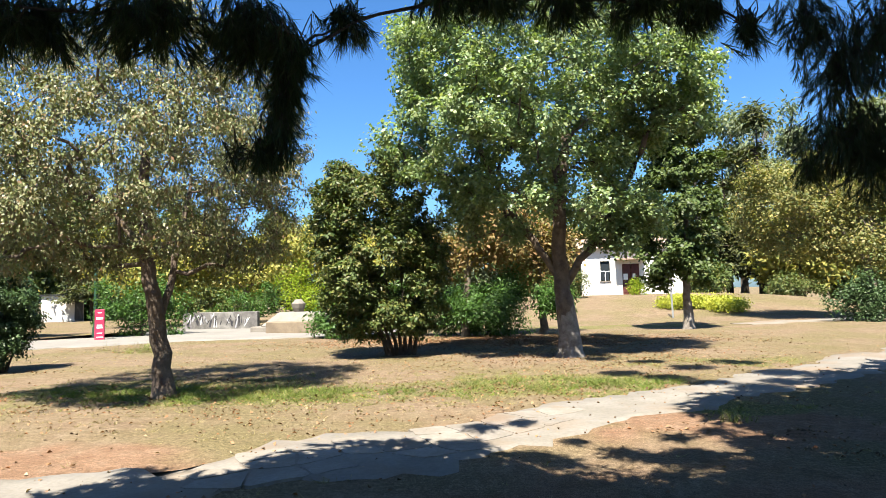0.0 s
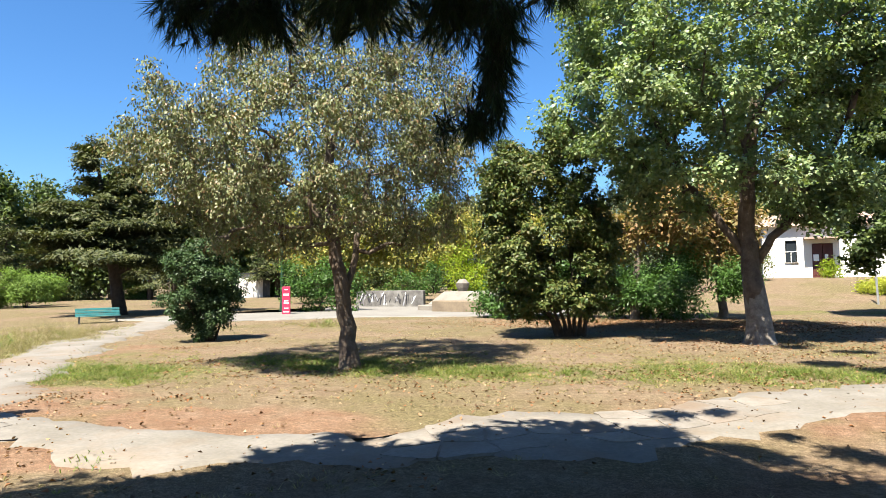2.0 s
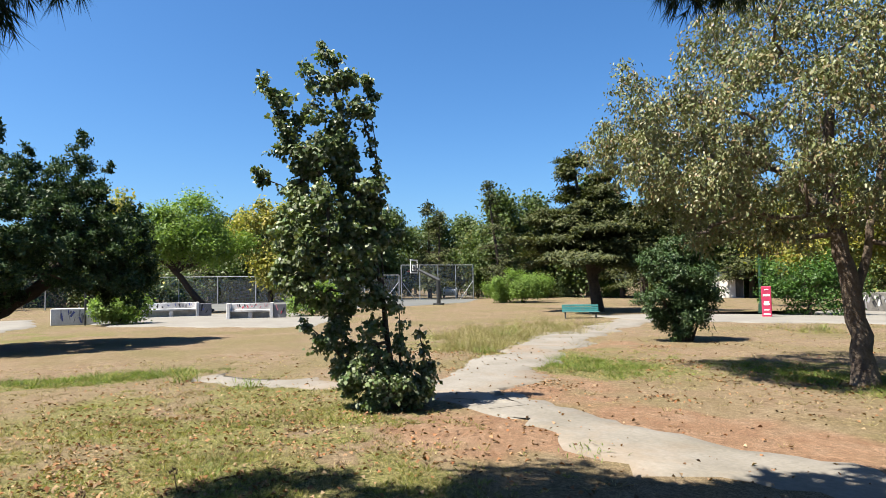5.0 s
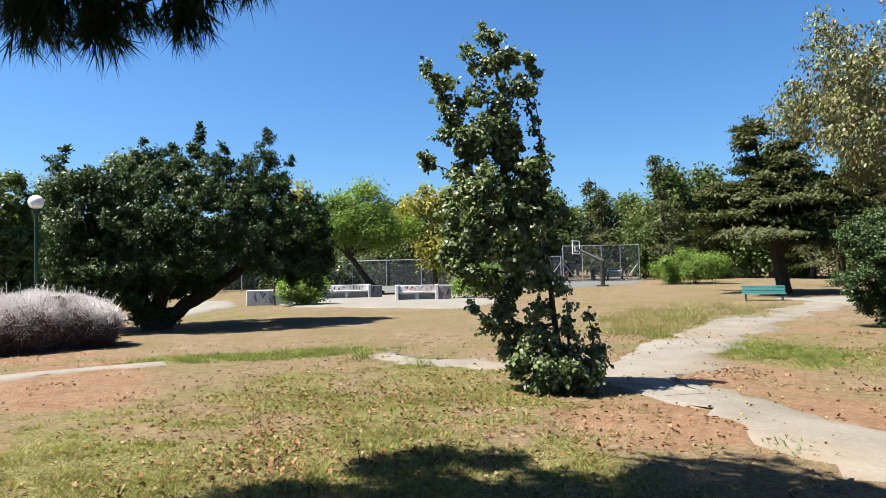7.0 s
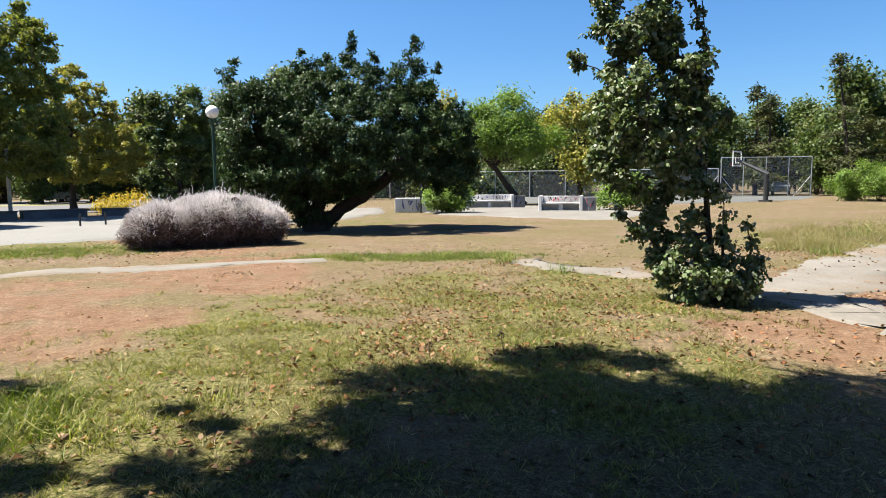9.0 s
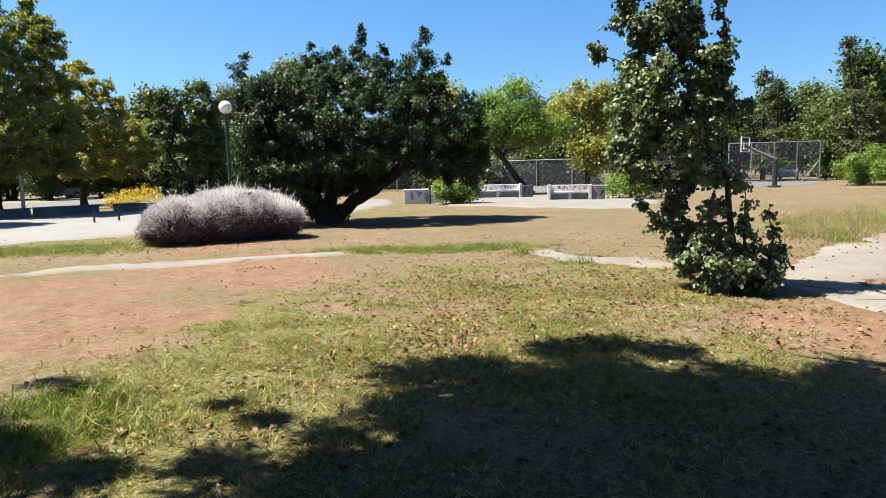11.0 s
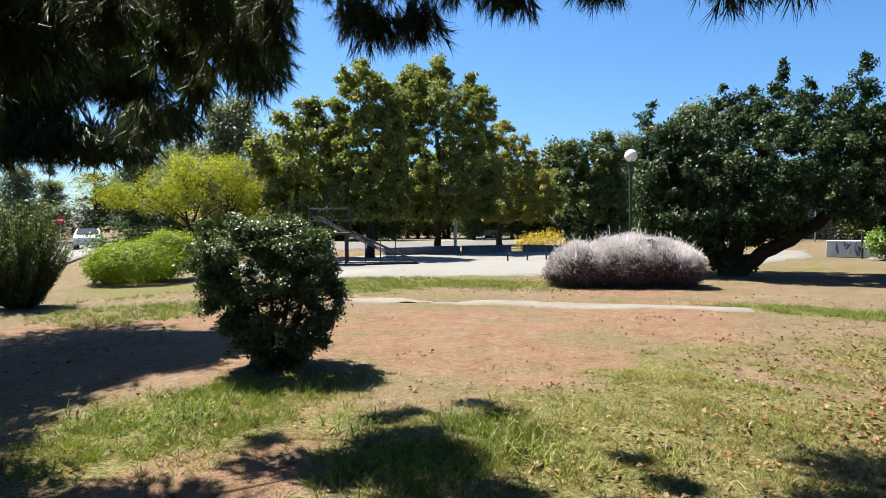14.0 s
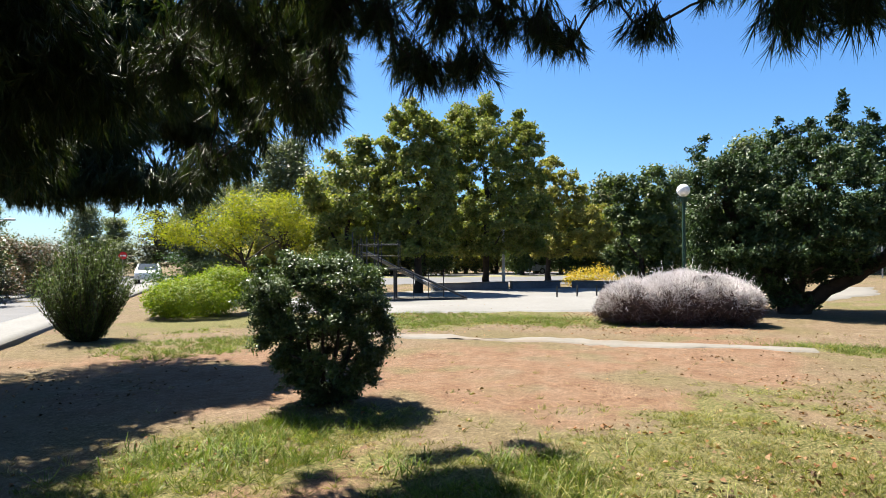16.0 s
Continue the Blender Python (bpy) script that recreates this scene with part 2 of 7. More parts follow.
TEAL_WOOD = mottled("teal_painted_wood", (0.014, 0.105, 0.112), (0.024, 0.140, 0.140), 6, 0.6, fine=30, relief=0.3, stain=(0.062, 0.098, 0.092))
DARK_METAL = mottled("dark_metal", (0.039, 0.043, 0.047), (0.062, 0.062, 0.062), 5, 0.5, 0.6)
GREEN_METAL = mottled("green_painted_metal", (0.013, 0.039, 0.026), (0.019, 0.052, 0.034), 4, 0.5)
GALVANISED = mottled("galvanised_steel", (0.45, 0.46, 0.47), (0.34, 0.35, 0.36), 4, 0.45, 0.7)
WHITE_METAL = mottled("white_painted_metal", (0.78, 0.78, 0.76), (0.66, 0.66, 0.64), 5, 0.5)
PINK_PAINT = mottled("crimson_painted_metal", (0.372, 0.031, 0.081), (0.298, 0.025, 0.062), 5, 0.45)
DARK_DOOR = mottled("dark_red_wood", (0.078, 0.023, 0.020), (0.055, 0.017, 0.016), 4, 0.5)
ROOF_TILE = mottled("pale_clay_tile", (0.30, 0.22, 0.17), (0.24, 0.17, 0.13), 3, 0.85, relief=0.4)
GLOBE = mottled("opal_globe", (0.86, 0.86, 0.84), (0.80, 0.80, 0.78), 3, 0.25, relief=0.0)
STALK = mottled("dry_brown_stalk", (0.140, 0.091, 0.056), (0.084, 0.056, 0.039), 30, 0.9, fine=90)
RUBBER = mottled("black_rubber", (0.02, 0.02, 0.02), (0.03, 0.03, 0.03), 5, 0.8)
CAR_PAINT = {k: mottled("car_" + k, c, tuple(v * 0.92 for v in c), 2, 0.25, 0.1, relief=0.0, spec=0.5) for k, c in
             dict(white=(0.7, 0.7, 0.7), silver=(0.42, 0.44, 0.47)).items()}
GLASS_DARK, gn, gl, gb = material("dark_glass", 0.08, 0.0, 0.6)
gb.inputs["Base Color"].default_value = (0.02, 0.025, 0.03, 1)
RED_SIGN = mottled("red_sign", (0.55, 0.02, 0.02), (0.45, 0.02, 0.02), 5, 0.4, relief=0.0)
HEDGE_YELLOW = leaf_material("golden_hedge_leaves", [(0.281, 0.296, 0.031), (0.226, 0.265, 0.035), (0.328, 0.312, 0.039)], 0.5, 0.3)
FENCE_MESH, fn, fl, fb = material("chain_link", 0.6, 0.6)
fb.inputs["Base Color"].default_value = (0.25, 0.26, 0.27, 1)
tr, ms = fn.new("ShaderNodeBsdfTransparent"), fn.new("ShaderNodeMixShader")
ms.inputs[0].default_value = 0.28
fl.new(tr.outputs[0], ms.inputs[1])
fl.new(fb.outputs[0], ms.inputs[2])
fl.new(ms.outputs[0], fn["Material Output"].inputs["Surface"])


# ---- building blocks ----
def step(a, b, v):
    v = np.clip((v - a) / (b - a), 0, 1)
    return v * v * (3 - 2 * v)


def ground_z(x, y):
    """The lie of the land: level, with a low rise towards the white building."""
    x, y = np.asarray(x, float), np.asarray(y, float)
    rise = 1.25 * step(33, 48, y) * step(-10, 1, x) * (1 - step(12, 30, x)) * (1 - step(75, 140, y))
    ripple = 0.018 * np.sin(x * 1.3 + 0.7 * y) * np.sin(y * 1.1 - 0.4 * x) + 0.01 * np.sin(3.1 * x) * np.sin(2.7 * y)
    return rise + ripple * (1 - step(20, 60, np.hypot(x, y)))


def quick_mesh(name, verts, faces, mat, smooth=False):
    """A mesh from arrays; all its faces have the same number of corners."""
    verts, faces = np.asarray(verts, np.float32), np.asarray(faces, np.int32)
    me = bpy.data.meshes.new(name)
    k = faces.shape[1]
    me.vertices.add(len(verts))
    me.vertices.foreach_set("co", verts.ravel())
    me.loops.add(faces.size)
    me.loops.foreach_set("vertex_index", faces.ravel())
    me.polygons.add(len(faces))
    me.polygons.foreach_set("loop_start", np.arange(0, faces.size, k, dtype=np.int32))
    me.polygons.foreach_set("loop_total", np.full(len(faces), k, np.int32))
    if smooth:
        me.polygons.foreach_set("use_smooth", np.ones(len(faces), bool))
    me.update(calc_edges=True)
    me.materials.append(mat)
    return me


def child(name, mesh, parent, label="", kind=""):
    ob = new(name, mesh)
    ob.parent = parent
    return tagged(ob, label, kind=kind)


def part(name, bm, mat, parent=None, label="", bevel=0.0):
    """One bmesh as one mesh object."""
    if bevel:
        bmesh.ops.bevel(bm, geom=bm.edges[:], offset=bevel, segments=1, affect="EDGES", clamp_overlap=True)
    bmesh.ops.recalc_face_normals(bm, faces=bm.faces[:])
    me = bpy.data.meshes.new(name)
    bm.to_mesh(me)
    bm.free()
    me.materials.append(mat)
    return child(name, me, parent, label)


def thing(name, x, y, z=None, turn=0.0, label="", category="", group="", kind=""):
    ob = new(name)
    ob.empty_display_size = 0.2
    ob.matrix_basis = pose(x, y, float(ground_z(x, y)) if z is None else z, 0, 0, turn)
    return tagged(ob, label, category, group, kind)


def box(bm, x0, y0, z0, x1, y1, z1):
    m = pose((x0 + x1) / 2, (y0 + y1) / 2, (z0 + z1) / 2) @ Matrix.Diagonal((x1 - x0, y1 - y0, z1 - z0, 1))
    return bmesh.ops.create_cube(bm, size=1, matrix=m)["verts"]


def boxed(*c):
    bm = bmesh.new()
    box(bm, *c)
    return bm


def rod(bm, a, b, r, r2=None, sides=8):
    a, b = Vector(a), Vector(b)
    m = Matrix.Translation((a + b) / 2) @ (b - a).to_track_quat("Z", "Y").to_matrix().to_4x4()
    bmesh.ops.create_cone(bm, cap_ends=True, segments=sides, radius1=r, radius2=r if r2 is None else r2, depth=(b - a).length, matrix=m)
    return bm


def rodded(a, b, r, r2=None, sides=8):
    return rod(bmesh.new(), a, b, r, r2, sides)


class Wood:
    """Tapered tubes, gathered into one mesh."""

    def __init__(self, rng):
        self.v, self.f, self.n, self.rng = [], [], 0, rng

    def tube(self, pts, radii, sides=7):
        pts, radii = np.asarray(pts, float), np.asarray(radii, float)
        d = np.gradient(pts, axis=0)
        d /= np.linalg.norm(d, axis=1)[:, None] + 1e-9
        ref = np.where(np.abs(d[:, 2:3]) > 0.9, [[1.0, 0, 0]], [[0, 0, 1.0]])
        u = np.cross(d, ref)
        u /= np.linalg.norm(u, axis=1)[:, None] + 1e-9
        w = np.cross(d, u)
        a = np.linspace(0, 2 * np.pi, sides, endpoint=False)
        ring = pts[:, None] + radii[:, None, None] * (np.cos(a)[None, :, None] * u[:, None] + np.sin(a)[None, :, None] * w[:, None])
        i = np.arange(len(pts) - 1)[:, None] * sides
        j = np.arange(sides)[None]
        k = (j + 1) % sides
        self.f.append(np.stack([i + j, i + k, i + sides + k, i + sides + j], -1).reshape(-1, 4) + self.n)
        self.v.append(ring.reshape(-1, 3))
        self.n += len(pts) * sides

    def limb(self, a, b, r0, r1, wiggle=0.08, sag=0.0, steps=7, sides=6):
        """A crooked limb from a to b. Returns its points."""
        a, b = np.asarray(a, float), np.asarray(b, float)
        s = np.linspace(0, 1, steps)[:, None]
        L = np.linalg.norm(b - a)
        off = np.cumsum(self.rng.normal(0, wiggle * L / steps ** 0.5, (steps, 3)), 0)
        off -= s * off[-1]
        p = a + (b - a) * s + off
        p[:, 2] += (sag * L * np.sin(np.pi * s))[:, 0]
        self.tube(p, r0 + (r1 - r0) * s[:, 0] ** 0.8, sides)
        return p

    def mesh(self, name, mat):
        return quick_mesh(name, np.concatenate(self.v), np.concatenate(self.f), mat, True)


def unit(v):
    return v / (np.linalg.norm(v, axis=-1, keepdims=True) + 1e-9)


def leaf_cloud(rng, centres, outward, size, narrow=0.55, droop=0.3, up=0.6, fold=0.12):
    """Folded leaf blades: four corners and one face each."""
    n = len(centres)
    nor = unit(outward * 0.7 + rng.normal(0, 0.7, (n, 3)) + [0, 0, up])
    t = rng.normal(0, 1, (n, 3)) + [0, 0, -droop * 2]
    t = unit(t - (t * nor).sum(1)[:, None] * nor)
    s = np.cross(nor, t)
    L = size * rng.uniform(0.65, 1.3, (n, 1))
    p = centres
    v = np.stack([p, p + t * L * 0.5 + s * L * narrow / 2 + nor * L * fold, p + t * L, p + t * L * 0.5 - s * L * narrow / 2 + nor * L * fold], 1)
    return v.reshape(-1, 3), np.arange(4 * n).reshape(-1, 4)


def clumps_in(rng, blobs, count, inner=0.35):
    """Points in the blobs (x, y, z, rx, ry, rz), more of them near the outside; and the way out of the blob."""
    b = np.asarray(blobs, float)
    w = (b[:, 3] * b[:, 5]) ** 1.0 * np.sqrt(b[:, 4] / b[:, 3])
    pick = rng.choice(len(b), count, p=w / w.sum())
    d = unit(rng.normal(0, 1, (count, 3)))
    r = inner + (1 - inner) * rng.uniform(0, 1, (count, 1)) ** 0.6
    return b[pick, :3] + d * r * b[pick, 3:], d, pick


def bough_clumps(rng, blobs, count, inner, boughs, tight, flat=1.0):
    """Clumps gathered on boughs, with gaps between them."""
    c, d, pick = clumps_in(rng, blobs, boughs, inner)
    b = np.asarray(blobs, float)
    k = rng.choice(boughs, count, p=(w := rng.uniform(0.3, 1.6, boughs)) / w.sum())
    spread_ = b[pick[k], 3:] ** 0.6 * tight * rng.uniform(0.6, 1.2, boughs)[k][:, None] * [1, 1, 0.75]
    off = np.clip(rng.normal(0, 1, (count, 3)), -1.6, 1.6) * spread_ * [1, 1, flat]
    return c[k] + off, unit(d[k] * 0.6 + off / (spread_ + 1e-6) * 0.4), pick[k]


def tree(name, x, y, face, blobs, mat, leaves, size, trunk_to=None, trunk_r=0.12, bark=None, label="", category="tree", group="", seed=1,
         clump=0.16, per=14, depth=0.85, droop=0.3, narrow=0.55, twigs=1.0, stems=1, lean=(0, 0), z=None, up=0.6, inner=0.35, mid=None, washed=0.0, rise=0.7, boughs=9, tight=0.26, flat=1.0, splay=0.18):
    """A tree or shrub. blobs: (across, height, half width, half height) of the masses of its crown; face: the heading across which they lie."""
    rng = np.random.default_rng(seed)
    ob = thing(name, x, y, z, face - 90, label, category, group)
    full = []
    for a, h, w, hh in blobs:
        full.append((a, rng.normal(0, 0.35) * w, h, w, w * depth, hh))
    wood = Wood(rng)
    bark = bark or GREY_BARK
    top = trunk_to or (0.0, blobs[0][1] * 0.6)
    fork = np.array([top[0], 0, top[1]])
    tops = []
    for s_ in range(stems):
        foot = np.array([rng.normal(0, 0.5) * trunk_r * 3, rng.normal(0, 0.5) * trunk_r * 3, -0.08]) if stems > 1 else np.array([0, 0, -0.08])
        head = fork + (rng.normal(0, splay, 3) * np.array([1, 1, 0.4]) * top[1] if stems > 1 else 0)
        r = trunk_r / stems ** 0.5
        m_ = [foot + (head - foot) * f for f in (0, 0.04, 0.12, 0.3, 0.5, 0.7, 0.85, 1)]
        m_ = np.array(m_) + np.array([0, 0.0, 0]) + rng.normal(0, 0.018 * top[1], (8, 3)) * np.array([0, .2, .5, 1, 1, 1, 1, 0])[:, None]
        if mid is not None:
            m_[3:6, 0] += mid
        wood.tube(m_, r * np.array([1.55, 1.25, 1.05, 0.95, 0.88, 0.82, 0.78, 0.7]), 10 if stems == 1 else 6)
        tops.append(head)
    for i, (a, d, h, w, dd, hh) in enumerate(full):
        start = tops[i % len(tops)]
        if h < start[2] and stems == 1:
            start = start * max(0.25, min(1.0, (h * rise) / max(0.1, start[2])))
        c = np.array([a, d, h])
        r0 = trunk_r * min(0.62, 0.25 + 0.22 * w)
        p = wood.limb(start, c, r0 / stems ** 0.4, max(0.006, r0 * 0.22), 0.09, 0.05)
        for k in range(int(max(3, 7 * min(2, w)) * twigs)):
            q = p[rng.integers(len(p) // 2, len(p))]
            e = c + unit(rng.normal(0, 1, 3)) * np.array([w, dd, hh]) * rng.uniform(0.55, 0.95)
            wood.limb(q, e, max(0.005, r0 * 0.25), 0.003, 0.1, 0.04, 5, 4)
    child("trunk", wood.mesh("trunk", bark), ob)
    if washed:
        wash = Wood(rng)
        m2 = np.array([[0, 0, 0.0]] + [tuple(p_) for p_ in (fork * f_ for f_ in (0.1, 0.25, 0.45, washed))])
        wash.tube(m2, trunk_r * np.array([1.6, 1.3, 1.14, 1.08, 1.02]), 10)
        child("lime_wash", wash.mesh("lime_wash", LIME_WASH), ob, "flaking white lime wash on the trunk")
    k = max(1, leaves // per)
    if boughs:
        c, d, _ = bough_clumps(rng, full, k, inner, int(boughs * len(full) + 6), tight, flat)
    else:
        c, d, _ = clumps_in(rng, full, k, inner)
    c[:, 2] = np.maximum(c[:, 2], 0.05)
    centres = np.repeat(c, per, 0) + rng.normal(0, clump, (k * per, 3))
    v, f = leaf_cloud(rng, centres, np.repeat(d, per, 0), size, narrow, droop, up)
    child("crown", quick_mesh("crown", v, f, mat), ob)
    return ob


def grown(name, x, y, face, rows, mat, leaves, size, stems, trunk_r, bark, label, category="tree", group="", seed=1, r=0.4, droop=0.3, narrow=0.55, up=0.6, depth=0.85, gaps=0.1, washed=0.0, limit=520):
    """A tree whose boughs fork from one another. rows: height and the spans (from, to) that its crown takes up across the heading face; stems: lines (across, height) of its trunk and main limbs."""
    rng = np.random.default_rng(seed)
    ob = thing(name, x, y, None, face - 90, label, category, group)
    hs = [w[0] for w in rows]
    tips, out, girth = [], [], []
    for i, (h, *spans) in enumerate(rows):
        dz = abs(hs[max(0, i - 1)] - hs[min(len(hs) - 1, i + 1)]) / 2
        for a0, a1 in spans:
            half = (a1 - a0) / 2
            rr = min(r, max(0.45 * (a1 - a0), 0.06))
            for _ in range(max(1, round(2 * half / rr * (1 + 0.5 * depth * half / rr)))):
                if half > 1.5 * rr and rng.uniform() < gaps:
                    continue
                u, v = rng.uniform(-1, 1), rng.uniform(-1, 1)
                if u * u + v * v < rng.uniform(0, 0.55):
                    u, v = u * 1.5, v * 1.5
                v *= math.sqrt(max(0.05, 1 - min(1, u * u)))
                u, v = np.clip(u, -1, 1), np.clip(v, -1, 1)
                tips.append(((a0 + a1) / 2 + u * max(0, half - 0.55 * rr), v * depth * max(0, half - 0.4 * rr), h + rng.uniform(-0.5, 0.5) * dz))
                out.append((u, v, 0.25))
                girth.append(rr)
    tips, out, girth = np.array(tips), np.array(out), np.array(girth)
    if len(tips) > limit:
        k = np.sort(rng.choice(len(tips), limit, replace=False))
        tips, out, girth = tips[k], out[k], girth[k] * (len(out) / limit) ** 0.2
    wood = Wood(rng)
    node = []
    for n, line in enumerate(stems):
        p = np.array([(a, rng.normal(0, 0.05) * h, h) for a, h in line])
        if n:
            near = [q for q in node if abs(q[0] - line[0][0]) < 0.02 and abs(q[2] - line[0][1]) < 0.02]
            if near:
                p[:, 1] += near[0][1] - p[0, 1] + np.linspace(0, rng.normal(0, 0.6) * depth, len(p))
        q = np.linspace(0, len(p) - 1, 3 * len(p) - 2)
        p = np.stack([np.interp(q, np.arange(len(p)), p[:, c]) for c in range(3)], 1)
        p[1:-1] = (p[:-2] + 2 * p[1:-1] + p[2:]) / 4
        p[2:-1] += rng.normal(0, 0.012 * trunk_r / 0.1, (len(p) - 3, 3))
        top = hs[0]
        thick = (trunk_r if n == 0 or line[0][1] < 0 else trunk_r * (0.5 if trunk_r > 0.1 else 0.4)) * np.clip(1 - 0.85 * np.maximum(p[:, 2], 0) / top, 0.16, 1)
        if n and line[-1][1] < 0.5 * top:
            thick *= np.linspace(0.8, 0.15, len(p))
        if line[0][1] < 0:
            thick[:3] *= [1.5, 1.22, 1.08]
        wood.tube(p, thick, 10)
        node += [tuple(v) for v in p[(2 if line[0][1] < 0 else 0):]]
    low = min(q[1] for s in stems for q in s[2:])
    main = len(node)
    pts_a = np.array(node)
    start = np.array(stems[0][min(3, len(stems[0]) - 1)])
    order = np.argsort(np.hypot(np.hypot(tips[:, 0] - start[0], tips[:, 1]), tips[:, 2] - start[1]))
    runs, parent, load = [], [-1] * main, [0.0] * main
    for t in order:
        e = tips[t]
        gap = np.linalg.norm(pts_a - e, axis=1) + 0.9 * np.maximum(0, pts_a[:, 2] - e[2]) + 0.25 * (pts_a[:, 2] < low * 0.8)
        b = int(np.argmin(gap))
        s = np.linspace(0, 1, 4)[1:, None]
        d = np.linalg.norm(e - pts_a[b])
        way = pts_a[b] + (e - pts_a[b]) * s + rng.normal(0, 0.06 * d, (3, 3)) * [[1], [1], [0]]
        way[:2, 2] += 0.05 * d
        first = len(pts_a)
        pts_a = np.vstack([pts_a, way])
        parent += [b, first, first + 1]
        load += [0, 0, 1]
        runs.append((b, first))
    for i in range(len(parent) - 1, main - 1, -1):
        load[parent[i]] += load[i]
    cap = trunk_r * 0.5
    for b, first in runs:
        chain = [b, first, first + 1, first + 2]
        w = np.array([min(cap, 0.0055 * max(1.0, load[first]) ** 0.5)] + [min(cap, 0.0055 * max(1.0, load[k]) ** 0.5) for k in chain[1:]])
        wood.tube(pts_a[chain], w * np.array([1, 1, 0.9, 0.55]), 5)
    child("trunk", wood.mesh("trunk", bark), ob)
    if washed:
        wash = Wood(rng)
        wp = np.array([(0, 0, -0.03), (0, 0, 0.15), (np.interp(0.5, [h for _, h in stems[0]], [a for a, _ in stems[0]]), 0, 0.5), (np.interp(washed, [h for _, h in stems[0]], [a for a, _ in stems[0]]), 0, washed)])
        wash.tube(wp, trunk_r * np.array([1.6, 1.32, 1.12, 1.04 - 0.85 * washed / hs[0]]), 12)
        child("lime_wash", wash.mesh("lime_wash", LIME_WASH), ob, "flaking white lime wash on the trunk")
    share = girth ** 1.6 * rng.uniform(0.45, 1.5, len(tips))
    pick = rng.choice(len(tips), leaves, p=share / share.sum())
    sprig = rng.normal(0, 1, (len(tips), 9, 3))
    sprig *= (rng.uniform(0.3, 1.0, (len(tips), 9)) / (np.linalg.norm(sprig, axis=2) + 1e-6))[:, :, None]
    off = sprig[pick, rng.integers(0, 9, leaves)] + np.clip(rng.normal(0, 0.2, (leaves, 3)), -0.45, 0.45)
    c = tips[pick] + off * girth[pick][:, None] * [1, 1, 0.8]
    c[:, 2] = np.maximum(c[:, 2], 0.04)
    v, f = leaf_cloud(rng, c, unit(out[pick] * 0.6 + off * 0.6), size, narrow, droop, up)
    child("crown", quick_mesh("crown", v, f, mat), ob)
    return ob


def vase_shrub(x, y, wide, high, mat, label, seed, shoots=380, per=125):
    """A shrub of many long shoots that fan up and out from one foot, each set with small leaves."""
    rng = np.random.default_rng(seed)
    ob = thing("shrub", x, y, None, 0, label, "shrub")
    wood, c, d = Wood(rng), [], []
    for k in range(shoots):
        a, q = rng.uniform(0, 2 * np.pi), rng.uniform(0, 1) ** 0.5
        reach = wide * q * rng.uniform(0.85, 1.1)
        h = (high - 0.75 * high * 0.55 * q ** 2.2) * rng.uniform(0.72, 1.04)
        if k % 4 == 0:
            h = rng.uniform(0.08, 0.6) * high
            reach = (0.32 + 0.5 * h / high) * wide * rng.uniform(0.8, 1.15)
        way = np.array([np.cos(a), np.sin(a), 0])
        u = np.linspace(0, 1, 7)[:, None]
        p = way * (0.12 * wide * q + (reach - 0.12 * wide * q) * u ** 0.85) + np.array([0, 0, 1.0]) * (h * u ** 1.12 - 0.05)
        p[1:] += np.cumsum(rng.normal(0, 0.012 * high, (6, 3)), 0)
        wood.tube(p, np.linspace(0.011, 0.003, 7), 4)
        t = rng.uniform(0.06, 1.0, per)
        at = np.stack([np.interp(t, u[:, 0], p[:, i]) for i in range(3)], 1)
        c.append(at + rng.normal(0, 0.022 * high / 2, (per, 3)))
        along = unit(p[-1] - p[-3])
        d.append(np.tile(along * 0.5 + way * 0.5, (per, 1)))
    child("branchwork", wood.mesh("branchwork", DARK_BARK), ob)
    c, d = np.concatenate(c), np.concatenate(d)
    c[:, 2] = np.maximum(c[:, 2], 0.03)
    v, f = leaf_cloud(rng, c, d, 0.062, 0.3, -0.9, 0.1)
    child("crown", quick_mesh("crown", v, f, mat), ob)
    return ob


